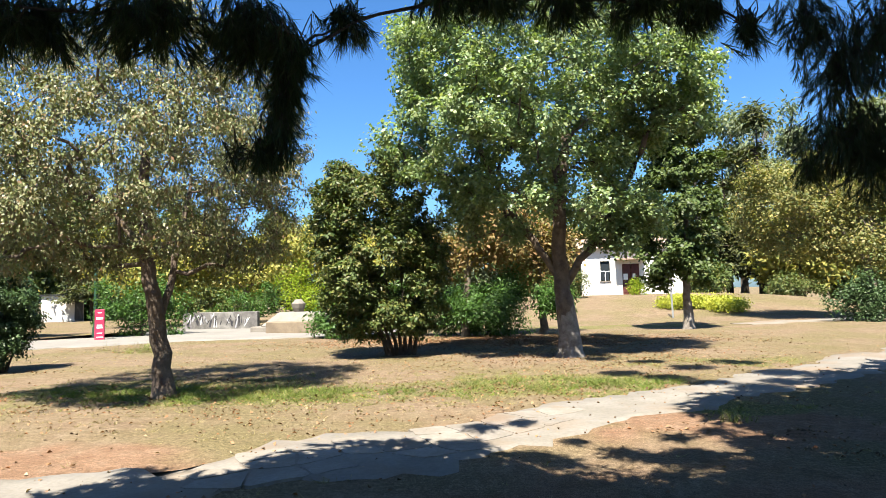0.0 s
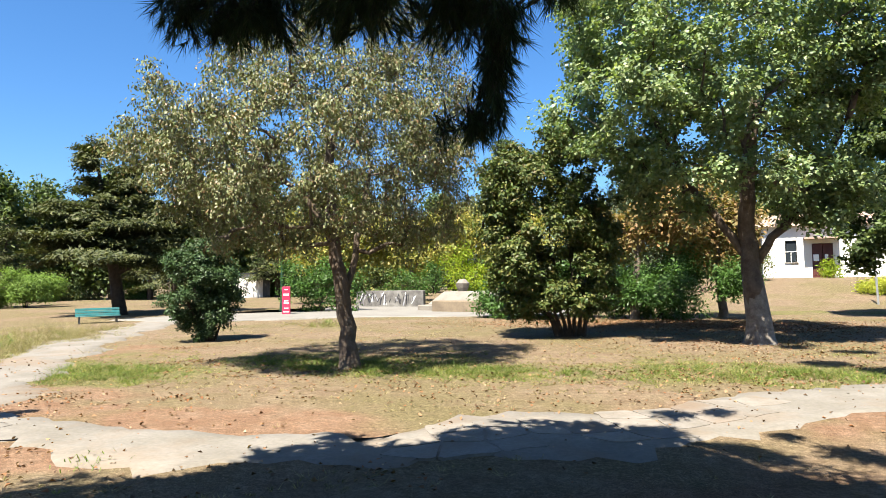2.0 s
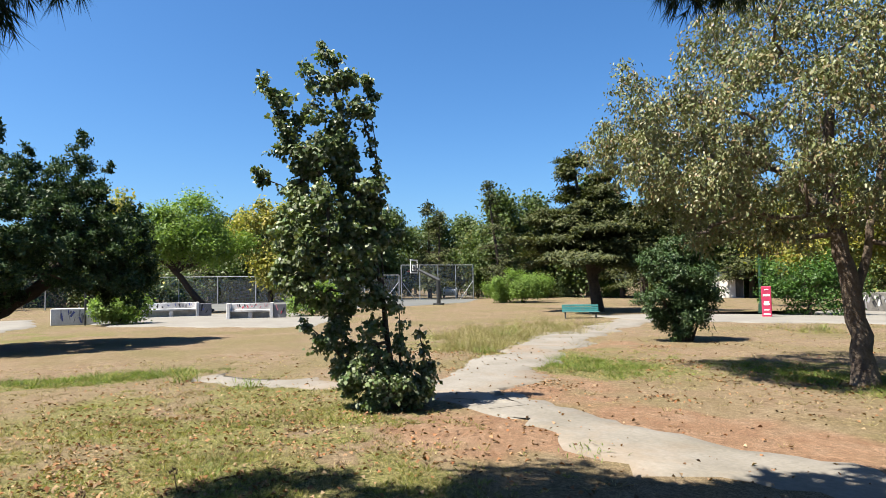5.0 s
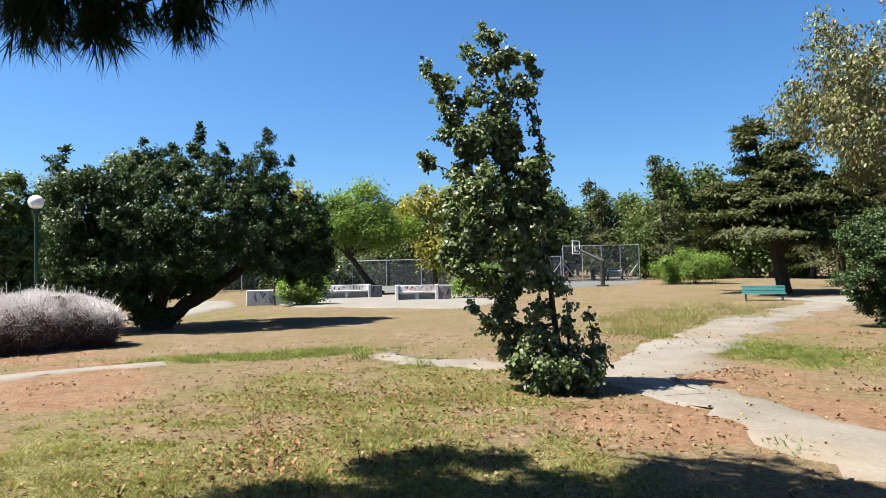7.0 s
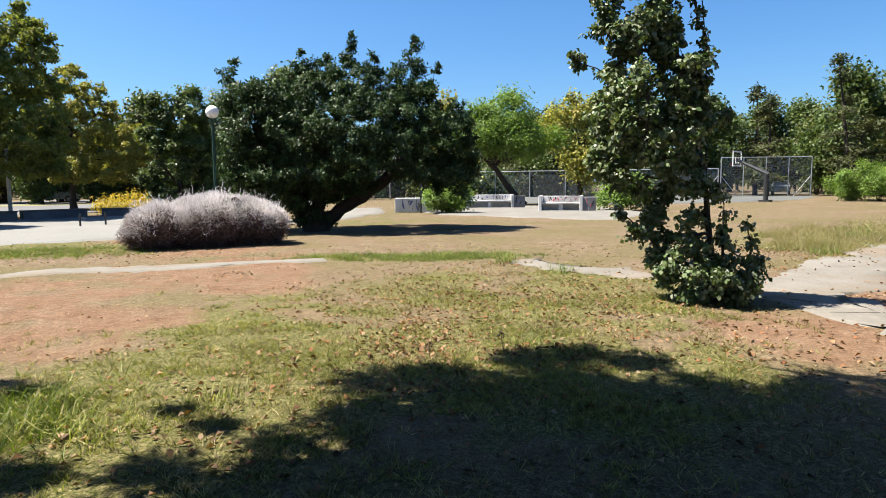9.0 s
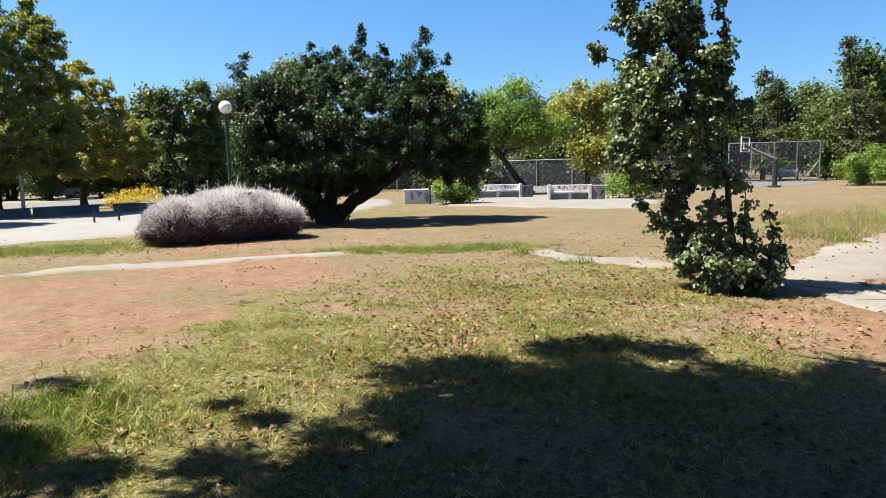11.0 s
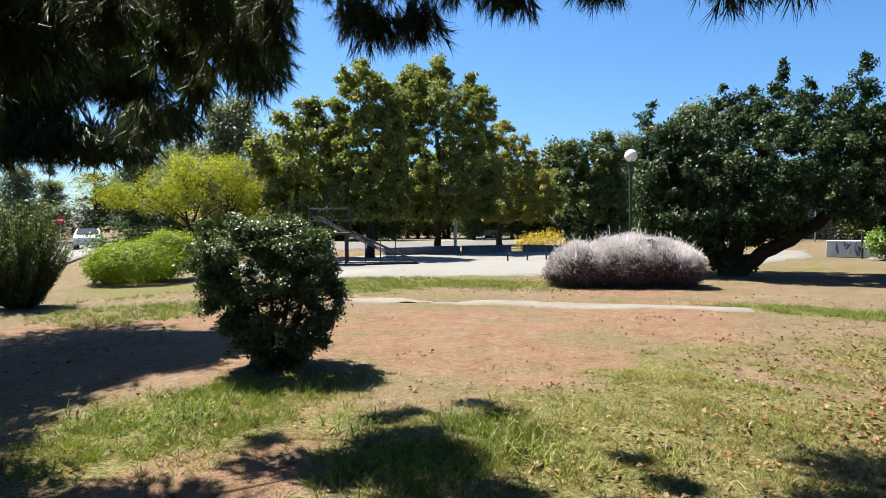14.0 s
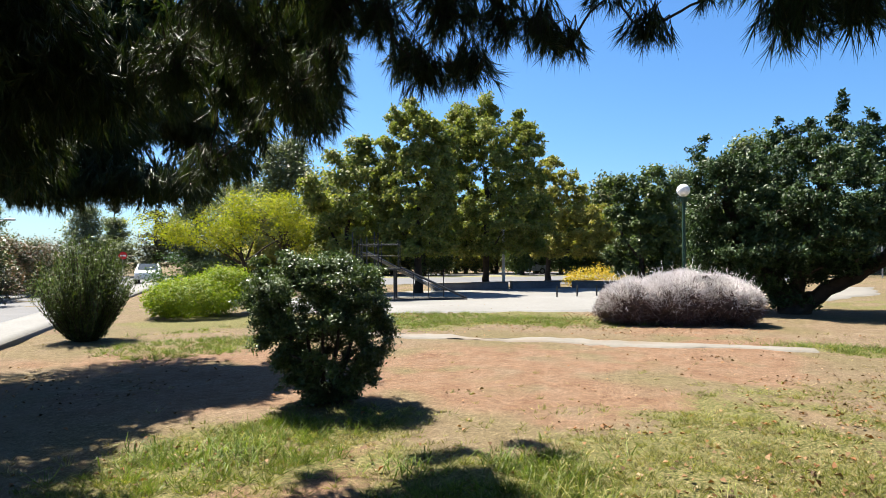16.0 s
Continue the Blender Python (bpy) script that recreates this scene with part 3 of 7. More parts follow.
def conifer(name, x, y, face, tops, mat, size, clumps, bark, label, group="", seed=1, trunk_r=0.3, z=None, per=10, taper=0.9):
    """A layered conifer. tops: (across, height of the top, reach of the lowest boughs, height of the lowest boughs)."""
    rng = np.random.default_rng(seed)
    ob = thing(name, x, y, z, face - 90, label, "tree", group)
    wood, c, d = Wood(rng), [], []
    for n, (a, h, reach, low) in enumerate(tops):
        foot = np.array([0, 0, -0.1]) if n == 0 else np.array([tops[0][0] * 0.2, 0, low * 0.8])
        head = np.array([a, rng.normal(0, 0.2), h])
        s = np.linspace(0, 1, 7)[:, None]
        p = foot + (head - foot) * s
        wood.tube(p, (trunk_r if n == 0 else trunk_r * 0.5) * (1.15 - 1.1 * s[:, 0]), 8)
        zs = np.sort(low + (h - low) * rng.uniform(0, 1, int(7 * (h - low) + 6)) ** 1.15)
        for zz in zs:
            f = (zz - low) / (h - low)
            L = reach * (1 - f) ** taper * rng.uniform(0.55, 1.1) + 0.15
            t = rng.uniform(0, 2 * np.pi)
            k = (zz - foot[2]) / (h - foot[2])
            b = foot + (head - foot) * k
            e = b + np.array([np.cos(t) * L, np.sin(t) * L, 0.12 * L * (2 * f - 0.6)])
            q = wood.limb(b, e, 0.03 + 0.012 * L, 0.008, 0.05, 0.03, 6, 4)
            m = max(3, int(clumps * L))
            u = rng.uniform(0.25, 1.0, m)
            pt = np.stack([np.interp(u, np.linspace(0, 1, 6), q[:, i]) for i in range(3)], 1)
            side = np.array([-np.sin(t), np.cos(t), 0])
            pt += side * (rng.normal(0, 0.22, m) * L * (1.15 - u))[:, None] + rng.normal(0, 0.05, (m, 3))
            c.append(pt)
            d.append(np.tile([np.cos(t), np.sin(t), 0.2], (m, 1)))
    child("trunk", wood.mesh("trunk", bark), ob)
    c, d = np.concatenate(c), np.concatenate(d)
    centres = np.repeat(c, per, 0) + rng.normal(0, 1, (len(c) * per, 3)) * [size * 0.8, size * 0.8, size * 0.3]
    v, f = leaf_cloud(rng, centres, np.repeat(d, per, 0), size, 0.35, 0.1, 1.2)
    child("crown", quick_mesh("crown", v, f, mat), ob)
    return ob


def ribbon(name, pts, widths, mat, lift=0.012, rough=0.06, seed=0, label="", category="path", thick=0.05, kind="structure"):
    """A strip of paving along a line, with uneven edges, a little proud of the ground."""
    rng = np.random.default_rng(seed)
    pts, widths = np.asarray(pts, float), np.asarray(widths, float)
    s = np.r_[0, np.cumsum(np.linalg.norm(np.diff(pts, axis=0), axis=1))]
    q = np.arange(0, s[-1], 0.22)
    c = np.stack([np.interp(q, s, pts[:, i]) for i in (0, 1)], 1)
    for _ in range(6):
        c[1:-1] = (c[:-2] + 2 * c[1:-1] + c[2:]) / 4
    w = np.interp(q, s, widths)
    d = unit(np.gradient(c, axis=0))
    nrm = np.stack([-d[:, 1], d[:, 0]], 1)
    def edge():
        e = rng.normal(0, 1, len(q))
        return (np.convolve(e, [1, 2, 3, 4, 5, 4, 3, 2, 1], "same") / 6 + 0.6 * e) * rough
    cols = [c + nrm * (w / 2 + edge())[:, None], c + nrm * (w / 4)[:, None], c, c - nrm * (w / 4)[:, None], c - nrm * (w / 2 + edge())[:, None]]
    v = [np.c_[k, (ground_z(k[:, 0], k[:, 1]) if thick < 0.1 else np.zeros(len(k))) + lift] for k in cols]
    skirt = 0.07 if thick < 0.1 else 0.0
    out_ = [cols[0] + nrm * skirt, cols[-1] - nrm * skirt]
    low = [np.c_[out_[0], v[0][:, 2] - thick], np.c_[out_[1], v[-1][:, 2] - thick]]
    v = [low[0], *v, low[1]]
    n = len(q)
    f = []
    for a in range(6):
        i = np.arange(n - 1)
        f.append(np.stack([a * n + i, (a + 1) * n + i, (a + 1) * n + i + 1, a * n + i + 1], 1))
    ob = new(name, quick_mesh(name, np.concatenate(v), np.concatenate(f), mat))
    return tagged(ob, label, category, kind=kind)


def slab(name, pts, mat, lift=0.014, label="", category="paving", wobble=0.08, seed=3, thick=0.05):
    """A flat patch of paving with a slightly wavering outline."""
    rng = np.random.default_rng(seed)
    pts = np.asarray(pts, float)
    out = []
    for a, b in zip(pts, np.roll(pts, -1, 0)):
        k = max(2, int(np.linalg.norm(b - a) / 0.5))
        for s_ in np.linspace(0, 1, k, endpoint=False):
            out.append(a + (b - a) * s_ + rng.normal(0, wobble, 2))
    bm = bmesh.new()
    top = [bm.verts.new((p[0], p[1], float(ground_z(p[0], p[1])) * 0 + lift + 0.01)) for p in out]
    mid = pts.mean(0)
    bot = [bm.verts.new((*(p + (p - mid) / np.linalg.norm(p - mid) * 0.25), lift - thick)) for p in out]
    bm.faces.new(top)
    for i in range(len(out)):
        j = (i + 1) % len(out)
        bm.faces.new((top[i], bot[i], bot[j], top[j]))
    bmesh.ops.triangulate(bm, faces=[f for f in bm.faces if len(f.verts) > 4])
    return tagged(part(name, bm, mat), label, category, kind="structure")


# ---- ground ----
GREEN = [(-5.6, -0.8, 4.4, 3.2, 0.5), (-9.0, 3.0, 2.6, 1.6, 0.45), (-2.5, 11.6, 6.5, 1.7, 0.5), (-14.5, 10.0, 4.0, 2.2, 0.45), (-4.4, -1.2, 2.2, 1.4, 0.5), (-4.8, -2.6, 1.0, 0.7, 1.1), (-7.3, 0.9, 2.6, 2.4, 1.0),
         (-9.6, 1.4, 2.0, 1.6, 0.9), (-4.2, -4.9, 1.7, 1.0, 1.0), (-5.6, 10.6, 4.2, 1.5, 0.8), (0.6, 11.4, 1.9, 1.1, 1.0)]
GREEN += [(-13.9, -12.1, 1.5, 1.5, 0.8), (-14.8, -10.4, 1.5, 1.5, 0.8), (-15.4, -8.6, 1.5, 1.5, 0.8), (-16.1, -7.4, 1.5, 1.5, 0.8), (-10.6, 8.3, 2.2, 1.3, 1.6), (-17, 9, 3.0, 3.0, 0.55), (-15.2, -10.2, 3.6, 1.3, 1.3), (-13.5, -0.3, 0.5, 1.8, 2.0), (-10.5, -15.2, 3.0, 2.2, 1.0), (4.2, 14.6, 2.6, 1.0, 0.8), (2.6, 9.2, 1.2, 0.5, 0.9),
          (3.5, 29, 5, 1.6, 0.8), (-7.5, -11.0, 1.6, 0.8, 0.8), (-26, -1.5, 4, 2.5, 0.6)]
RED = [(1.4, 4.4, 2.6, 1.8, 1.0), (-8.4, -5.0, 3.4, 3.4, 1.2), (-11.0, -3.2, 2.0, 1.4, 0.8), (-5.3, 5.9, 1.8, 0.9, 1.4), (-5.2, -9.5, 3.0, 3.0, 0.7), (-6.6, 3.9, 1.8, 0.9, 1.6), (-8.8, 6.2, 1.8, 1.1, 1.2), (2.0, 8.0, 3.0, 1.4, 0.9),
       (-14.2, -4.2, 2.4, 2.0, 0.8), (-1.5, 21.5, 3.5, 2.5, 0.9), (-3.5, -3.8, 1.6, 0.7, 0.8), (-12.5, 11.5, 2.5, 2.0, 0.5)]


def spots(x, y, some):
    out = np.zeros_like(x)
    for cx, cy, rx, ry, k in some:
        out += k * np.exp(-(((x - cx) / rx) ** 2 + ((y - cy) / ry) ** 2) ** 1.5)
    return np.clip(out, 0, 1)


def value_noise(x, y, cell, seed):
    """Smooth noise from 0 to 1 over the plan."""
    t = np.random.default_rng(seed).uniform(0, 1, (64, 64))
    u, v = np.asarray(x) / cell, np.asarray(y) / cell
    i, j = np.floor(u).astype(int), np.floor(v).astype(int)
    a, b = u - i, v - j
    a, b = a * a * (3 - 2 * a), b * b * (3 - 2 * b)
    g = lambda p, q: t[p % 64, q % 64]
    return (g(i, j) * (1 - a) + g(i + 1, j) * a) * (1 - b) + (g(i, j + 1) * (1 - a) + g(i + 1, j + 1) * a) * b


def cover(x, y, some, seed):
    """The patches of some, frayed and broken up."""
    n = 0.4 * value_noise(x, y, 1.1, seed) + 0.4 * value_noise(x, y, 0.42, seed + 1) + 0.2 * value_noise(x, y, 3.4, seed + 2)
    return np.clip(spots(x, y, some) * (3.2 * n - 0.75), 0, 1)


def spread(lo, hi, gap, far, grow=1.22):
    core = np.arange(lo, hi, gap)
    def tail():
        out, s, d = [], gap, 0.0
        while d < far:
            s *= grow
            d += s
            out.append(d)
        return np.array(out)
    return np.r_[lo - tail()[::-1], core, hi + tail()]


gx, gy = spread(-28, 12, 0.2, 2200), spread(-18, 34, 0.2, 2200)
X, Y = np.meshgrid(gx, gy)
Z = ground_z(X, Y)
rows_, cols_ = X.shape
idx = (np.arange(rows_ - 1)[:, None] * cols_ + np.arange(cols_ - 1)[None]).ravel()
ground_mesh = quick_mesh("ground", np.c_[X.ravel(), Y.ravel(), Z.ravel()], np.stack([idx, idx + 1, idx + cols_ + 1, idx + cols_], 1), WHITE_WALL, True)
for key, some, seed_ in (("green", GREEN, 7), ("red", RED, 17)):
    ground_mesh.attributes.new(key, "FLOAT", "POINT").data.foreach_set("value", cover(X, Y, some, seed_).ravel().astype(np.float32))
SOIL, n_, l_, b_ = material("dry_soil_and_grass", 0.95, 0.0, 0.1)
at_g, at_r = n_.new("ShaderNodeAttribute"), n_.new("ShaderNodeAttribute")
at_g.attribute_name, at_r.attribute_name = "green", "red"
big, medium, fine_ = place_noise(n_, l_, 0.35, 5), place_noise(n_, l_, 2.2, 6, 0.7), place_noise(n_, l_, 30, 4, 0.7)
grain = place_noise(n_, l_, 95, 3, 0.8)
soil = ramp(n_, l_, medium, [(0.3, (0.112, 0.078, 0.050)), (0.5, (0.143, 0.107, 0.073)), (0.72, (0.167, 0.133, 0.094))])
red_soil = ramp(n_, l_, medium, [(0.3, (0.120, 0.068, 0.042)), (0.5, (0.157, 0.100, 0.066)), (0.75, (0.178, 0.127, 0.092))])
straw = ramp(n_, l_, fine_, [(0.3, (0.063, 0.054, 0.022)), (0.5, (0.115, 0.095, 0.050)), (0.7, (0.160, 0.137, 0.083))])
turf = ramp(n_, l_, fine_, [(0.32, (0.034, 0.044, 0.012)), (0.45, (0.082, 0.086, 0.028)), (0.56, (0.130, 0.116, 0.052)), (0.7, (0.175, 0.146, 0.088))])
clod = place_noise(n_, l_, 9.0, 3, 0.75)


def masked(attr, noise_out, lo, hi, weight):
    a = n_.new("ShaderNodeMath")
    a.operation = "MULTIPLY_ADD"
    l_.new(noise_out, a.inputs[0])
    a.inputs[1].default_value = weight
    if attr is None:
        a.inputs[2].default_value = 0.0
    else:
        l_.new(attr, a.inputs[2])
    return ramp(n_, l_, a.outputs[0], [(lo, (0, 0, 0)), (hi, (1, 1, 1))])


c_ = mix(n_, l_, masked(None, big, 0.42, 0.6, 1.0), soil, straw)
c_ = mix(n_, l_, masked(at_r.outputs["Fac"], medium, 0.46, 0.95, 0.45), c_, red_soil)
c_ = mix(n_, l_, masked(at_g.outputs["Fac"], clod, 0.74, 1.15, 0.8), c_, turf)
c_ = mix(n_, l_, 0.6, c_, ramp(n_, l_, fine_, [(0.3, (0.5, 0.48, 0.45)), (0.7, (1.35, 1.35, 1.35))]), "MULTIPLY")
c_ = mix(n_, l_, 0.7, c_, ramp(n_, l_, grain, [(0.36, (0.18, 0.16, 0.14)), (0.64, (1.7, 1.7, 1.68))]), "MULTIPLY")
c_ = mix(n_, l_, 0.5, c_, ramp(n_, l_, clod, [(0.34, (0.55, 0.53, 0.5)), (0.64, (1.25, 1.25, 1.25))]), "MULTIPLY")
l_.new(c_, b_.inputs["Base Color"])
bump(n_, l_, b_, fine_, 0.7, 0.04)
ground_mesh.materials[0] = SOIL
tagged(new("ground", ground_mesh), "dry park ground of bare tan soil, straw and patchy grass", "ground", kind="structure")

PATH_A = [(-8.6, 4.95), (-7.4, 4.75), (-6.3, 4.75), (-4.9, 5.0), (-3.3, 5.45), (-2.2, 6.2), (-0.6, 7.5), (1.6, 9.5), (4.0, 11.6), (7.2, 14.7), (11, 18.2), (20, 26)]
ribbon("path_main", PATH_A, [0.8, 0.9, 0.9, 1.1, 1.3, 1.5, 1.5, 1.6, 1.6, 1.7, 1.7, 1.7], CONCRETE, 0.02, 0.12, 1, "worn pale concrete footpath with cracked stone paving")
ribbon("path_diagonal", [(-7.6, 4.75), (-8.6, 5.0), (-9.8, 5.6), (-12, 8), (-15.5, 12), (-19.5, 18.4), (-20.6, 20.2)], [0.7, 1.0, 1.25, 1.5, 1.6, 1.5, 1.6], CONCRETE, 0.024, 0.13, 2,
       "worn pale concrete footpath crossing the dry lawn")
ribbon("path_stub", [(-12.8, 1.9), (-11, 3.0), (-9.3, 4.5)], [0.5, 0.55, 0.6], CONCRETE, 0.02, 0.12, 3, "narrow broken concrete path in the grass")
ribbon("path_west", [(-13.2, -2.0), (-12.6, -3.6), (-11.9, -5.5), (-11.1, -8), (-10.6, -10.5), (-10.4, -13)], [0.5, 0.5, 0.55, 0.6, 0.65, 0.7], CONCRETE, 0.02, 0.07, 4,
       "narrow pale concrete path over red soil")
ribbon("path_east", [(9.0, 29.5), (13.5, 31.8), (20, 34), (30, 36)], [1.4, 1.6, 1.8, 1.8], CONCRETE, 0.02, 0.07, 5, "pale concrete path past the trees")
ribbon("path_rear", [(-23, -8.3), (-27.5, -4.6), (-33, -3.4), (-40, -4)], [1.6, 1.8, 1.8, 1.8], PAVING, 0.03, 0.05, 6, "pale paved path behind the carob tree")
slab("paving_square", [(-24, 20.6), (-20.3, 19.6), (-17.4, 20.8), (-13.6, 24), (-7.8, 25.2), (-5, 27), (-5, 31), (-12, 33.5), (-20, 34), (-19, 27), (-23, 24)], PAVING, 0.03,
     "pale paved open square by the fountain")
slab("paving_seats", [(-31, 0.6), (-28.5, 3), (-25.3, 7.3), (-30, 10), (-39, 10), (-42, 1), (-36, -1.0)], PAVING, 0.03, "pale paving in front of concrete seats")
slab("play_court", [(-12.5, -17), (-15, -13.2), (-16.9, -10.9), (-18.7, -8.7), (-21, -7.6), (-26, -9), (-32.5, -13.8), (-30, -18.5), (-24.5, -21), (-17, -22)], PALE_SAND, 0.035,
     "glaring pale concrete play court")
slab("basketball_court", [(-42, 12), (-44.4, 20.5), (-49, 28), (-58, 34.5), (-84, 26), (-78, 2), (-50, 4)], COURT, 0.03, "grey asphalt basketball court")
slab("car_park", [(-36, -20), (-44, -8), (-66, -10), (-70, -40), (-40, -52), (-30, -32)], ASPHALT, 0.02, "grey asphalt car park")
ribbon("verge", [(-37.7, -47.3), (-49.2, -35.0), (-60.6, -22.7)], [4.5, 5.0, 4.5], VERGE, 0.05, 0.2, 10, "sunlit dry grass verge beyond the car park", "verge")
ribbon("path_far", [(-80, 39), (-73, 43), (-62, 48.5), (-51, 53.5), (-42, 57)], [2.4, 2.4, 2.4, 2.4, 2.4], PAVING, 0.05, 0.05, 11, "pale path under the far trees")
KERB0, ROAD_D, ROAD_N = np.array((-4.2, -12.8)), np.array((-0.54, -0.84)), np.array((0.84, -0.54))


def along(off, s0=-36, s1=62, k=12):
    return [tuple(KERB0 + ROAD_D * s + ROAD_N * off) for s in np.linspace(s0, s1, k)]


ribbon("road", along(2.9), [3.2] * 12, ASPHALT, 0.01, 0.0, 7, "grey asphalt side road", "road")
ribbon("pavement", along(0.65), [1.3] * 12, PALE_SAND, 0.12, 0.0, 8, "pale concrete pavement beside the road", "pavement", 0.2)
ribbon("pavement_opposite", along(5.2), [1.4] * 12, PALE_SAND, 0.12, 0.0, 9, "pale concrete pavement across the road", "pavement", 0.2)


# ---- trees and shrubs ----
grown("tree", -6.3, 10.3, 119, [(6.46, (-1.6, 1.5)), (6.1, (-2.1, 2.0)), (5.64, (-2.4, 2.25)), (5.18, (-3.8, -3.0), (-2.5, 2.4)), (4.58, (-3.9, 2.5)), (4.24, (-4.2, 2.5)), (3.84, (-4.1, 2.4)), (3.43, (-3.7, 2.3)),
      (3.02, (-3.2, 2.3)), (2.62, (-3.0, 2.2)), (2.3, (-2.7, -0.6), (0.7, 2.1))],
      L_DROUGHT, 112000, 0.068, [[(0, -0.1), (-0.02, 0.5), (-0.12, 1.2), (-0.2, 1.75), (-0.3, 2.5), (-0.36, 3.4), (-0.3, 4.2)], [(-0.12, 1.2), (0.04, 1.75), (0.2, 2.4), (0.3, 3.1), (0.42, 3.9)], [(-0.3, 2.5), (-0.9, 3.2), (-1.7, 3.9)]], 0.17, BROWN_BARK,
      "drought-stressed tree with sparse olive and tan leaves", seed=11, r=0.38, droop=1.1, narrow=0.45, up=0.2, depth=0.95, gaps=0.3)
grown("tree", 0.9, 16.2, 87, [(10.1, (-2.2, 1.8)), (9.47, (-3.4, 2.8)), (8.78, (-4.1, 3.5)), (8.19, (-4.4, 3.8)), (7.6, (-4.5, 3.8)), (7.01, (-4.2, 3.7)), (6.41, (-4.1, 3.9)), (5.85, (-4.4, 3.7)), (5.4, (-5.0, 2.9)), (4.84, (-4.2, 1.9)),
      (4.32, (-3.8, 1.8)), (3.74, (-3.3, 2.4)), (3.2, (-2.7, -0.8), (0.6, 2.4)), (3.0, (0.4, 2.0)), (2.78, (0.4, 1.8))],
      L_BROAD, 135000, 0.1, [[(0, -0.1), (0.0, 0.5), (-0.08, 1.2), (-0.15, 1.9), (-0.2, 2.8), (-0.1, 4.2), (0.1, 5.6)], [(-0.15, 1.9), (-0.7, 2.7), (-1.2, 3.5), (-1.8, 4.6), (-2.3, 5.8)], [(-0.1, 1.7), (0.35, 2.4), (0.9, 3.1), (1.5, 4.2), (2.0, 5.4)]], 0.24, BROWN_BARK,
      "large broadleaf tree with glossy grey-green leaves", seed=12, r=0.5, narrow=0.7, depth=0.9, gaps=0.3, washed=1.5)
grown("tree", 6.14, 26.4, 77, [(8.6, (-0.9, 1.2)), (7.85, (-1.5, 1.4)), (6.94, (-1.5, 1.4)), (6.05, (-1.7, 1.5)), (5.16, (-1.85, 1.5)), (4.26, (-2.0, 1.6)), (3.37, (-1.9, 1.6)), (2.6, (-1.8, 1.3)), (2.0, (-1.7, -0.6), (0.3, 1.1))],
      L_WOOD, 26000, 0.16, [[(0, -0.1), (0, 0.6), (-0.05, 1.6), (0, 2.6), (0.1, 4.4), (0.1, 6.2)]], 0.17, GREY_BARK, "broadleaf tree with a lime-washed trunk foot", seed=13, r=0.5, narrow=0.7, washed=1.1)
grown("shrub", -3.5, 16.9, 102, [(5.25, (-1.0, 0.0)), (4.89, (-1.9, 0.3)), (4.46, (-2.35, 0.5)), (3.91, (-2.45, 0.95)), (3.37, (-2.5, 1.25)), (2.75, (-2.5, 1.4)), (2.14, (-2.4, 1.4)), (1.53, (-2.2, 1.2)), (1.08, (-2.0, 1.0)), (0.7, (-1.6, -0.5), (0.2, 0.8))],
      L_LAUREL, 60000, 0.115, [[(0.1 * k, -0.1), (0.16 * k - 0.05, 0.6), (0.36 * k - 0.3, 1.6), (0.5 * k - 0.5, 2.6)] for k in (-3, -2, -1, 0, 1, 2, 3)], 0.075, DARK_BARK, "tall dark many-stemmed laurel shrub on dry grass", "shrub",
      seed=14, r=0.4, narrow=0.5, depth=0.85, up=0.7, gaps=0.06)
grown("shrub", -12.7, 13.8, 131, [(2.68, (-0.35, 0.11)), (2.44, (-0.82, 0.46)), (2.08, (-1.17, 0.69)), (1.72, (-1.29, 0.86)), (1.3, (-1.24, 0.92)), (0.94, (-1.06, 0.82)), (0.6, (-0.77, 0.63)), (0.33, (-0.39, 0.36))],
      L_CAROB, 34000, 0.075, [[(0.06 * k, -0.06), (0.12 * k, 0.3), (0.22 * k, 0.8), (0.3 * k, 1.3)] for k in (-2, -1, 0, 1, 2)], 0.05, DARK_BARK, "round clipped shrub with glossy dark leaves", "shrub",
      seed=15, r=0.3, narrow=0.55, depth=1.0, gaps=0.0, up=0.5, limit=500)
tree("shrub", -1.52, 24.4, 94, [(0.03, 1.17, 1.7, 1.06), (1.1, 1.57, 1.06, 0.96), (-1.45, 1.0, 0.85, 0.85), (-2.31, 0.91, 0.85, 0.85), (-3.3, 1.1, 1.1, 1.0), (-4.4, 1.1, 1.0, 1.0), (2.2, 1.3, 0.9, 1.0)],
     L_HEDGE, 26000, 0.14, (0.0, 0.5), 0.1, DARK_BARK, "spreading bright green hedge shrub behind the trees", "shrub", seed=16, stems=5, clump=0.14, narrow=0.4)
tree("shrub", -7.2, 24.6, 105, [(0, 0.9, 1.1, 0.85), (0.9, 0.8, 0.9, 0.75), (-0.8, 0.6, 0.6, 0.55)], L_HEDGE, 7000, 0.13, (0, 0.5), 0.08, DARK_BARK, "bright green shrub at the edge of the square", "shrub", seed=19, stems=4)
tree("tree", -50.5, 11.5, 172, [(0, 4.6, 2.2, 1.8), (-1.4, 6.0, 1.6, 1.4), (1.5, 5.4, 1.7, 1.5), (0.3, 7.2, 1.3, 1.0), (0.5, 2.8, 2.0, 1.2)], L_YELLOW, 12000, 0.26, (0, 2.6), 0.22, DARK_BARK, "yellow-green tree beside the court", seed=60, clump=0.3)
tree("tree", -2.48, 23.8, 96, [(0.44, 3.74, 1.17, 0.96), (-0.42, 3.33, 0.96, 0.74), (1.29, 3.5, 0.96, 0.74)],
     L_AUTUMN, 6000, 0.17, (0.1, 2.5), 0.15, GREY_BARK, "small tree with rusty brown leaves", seed=17, clump=0.25)
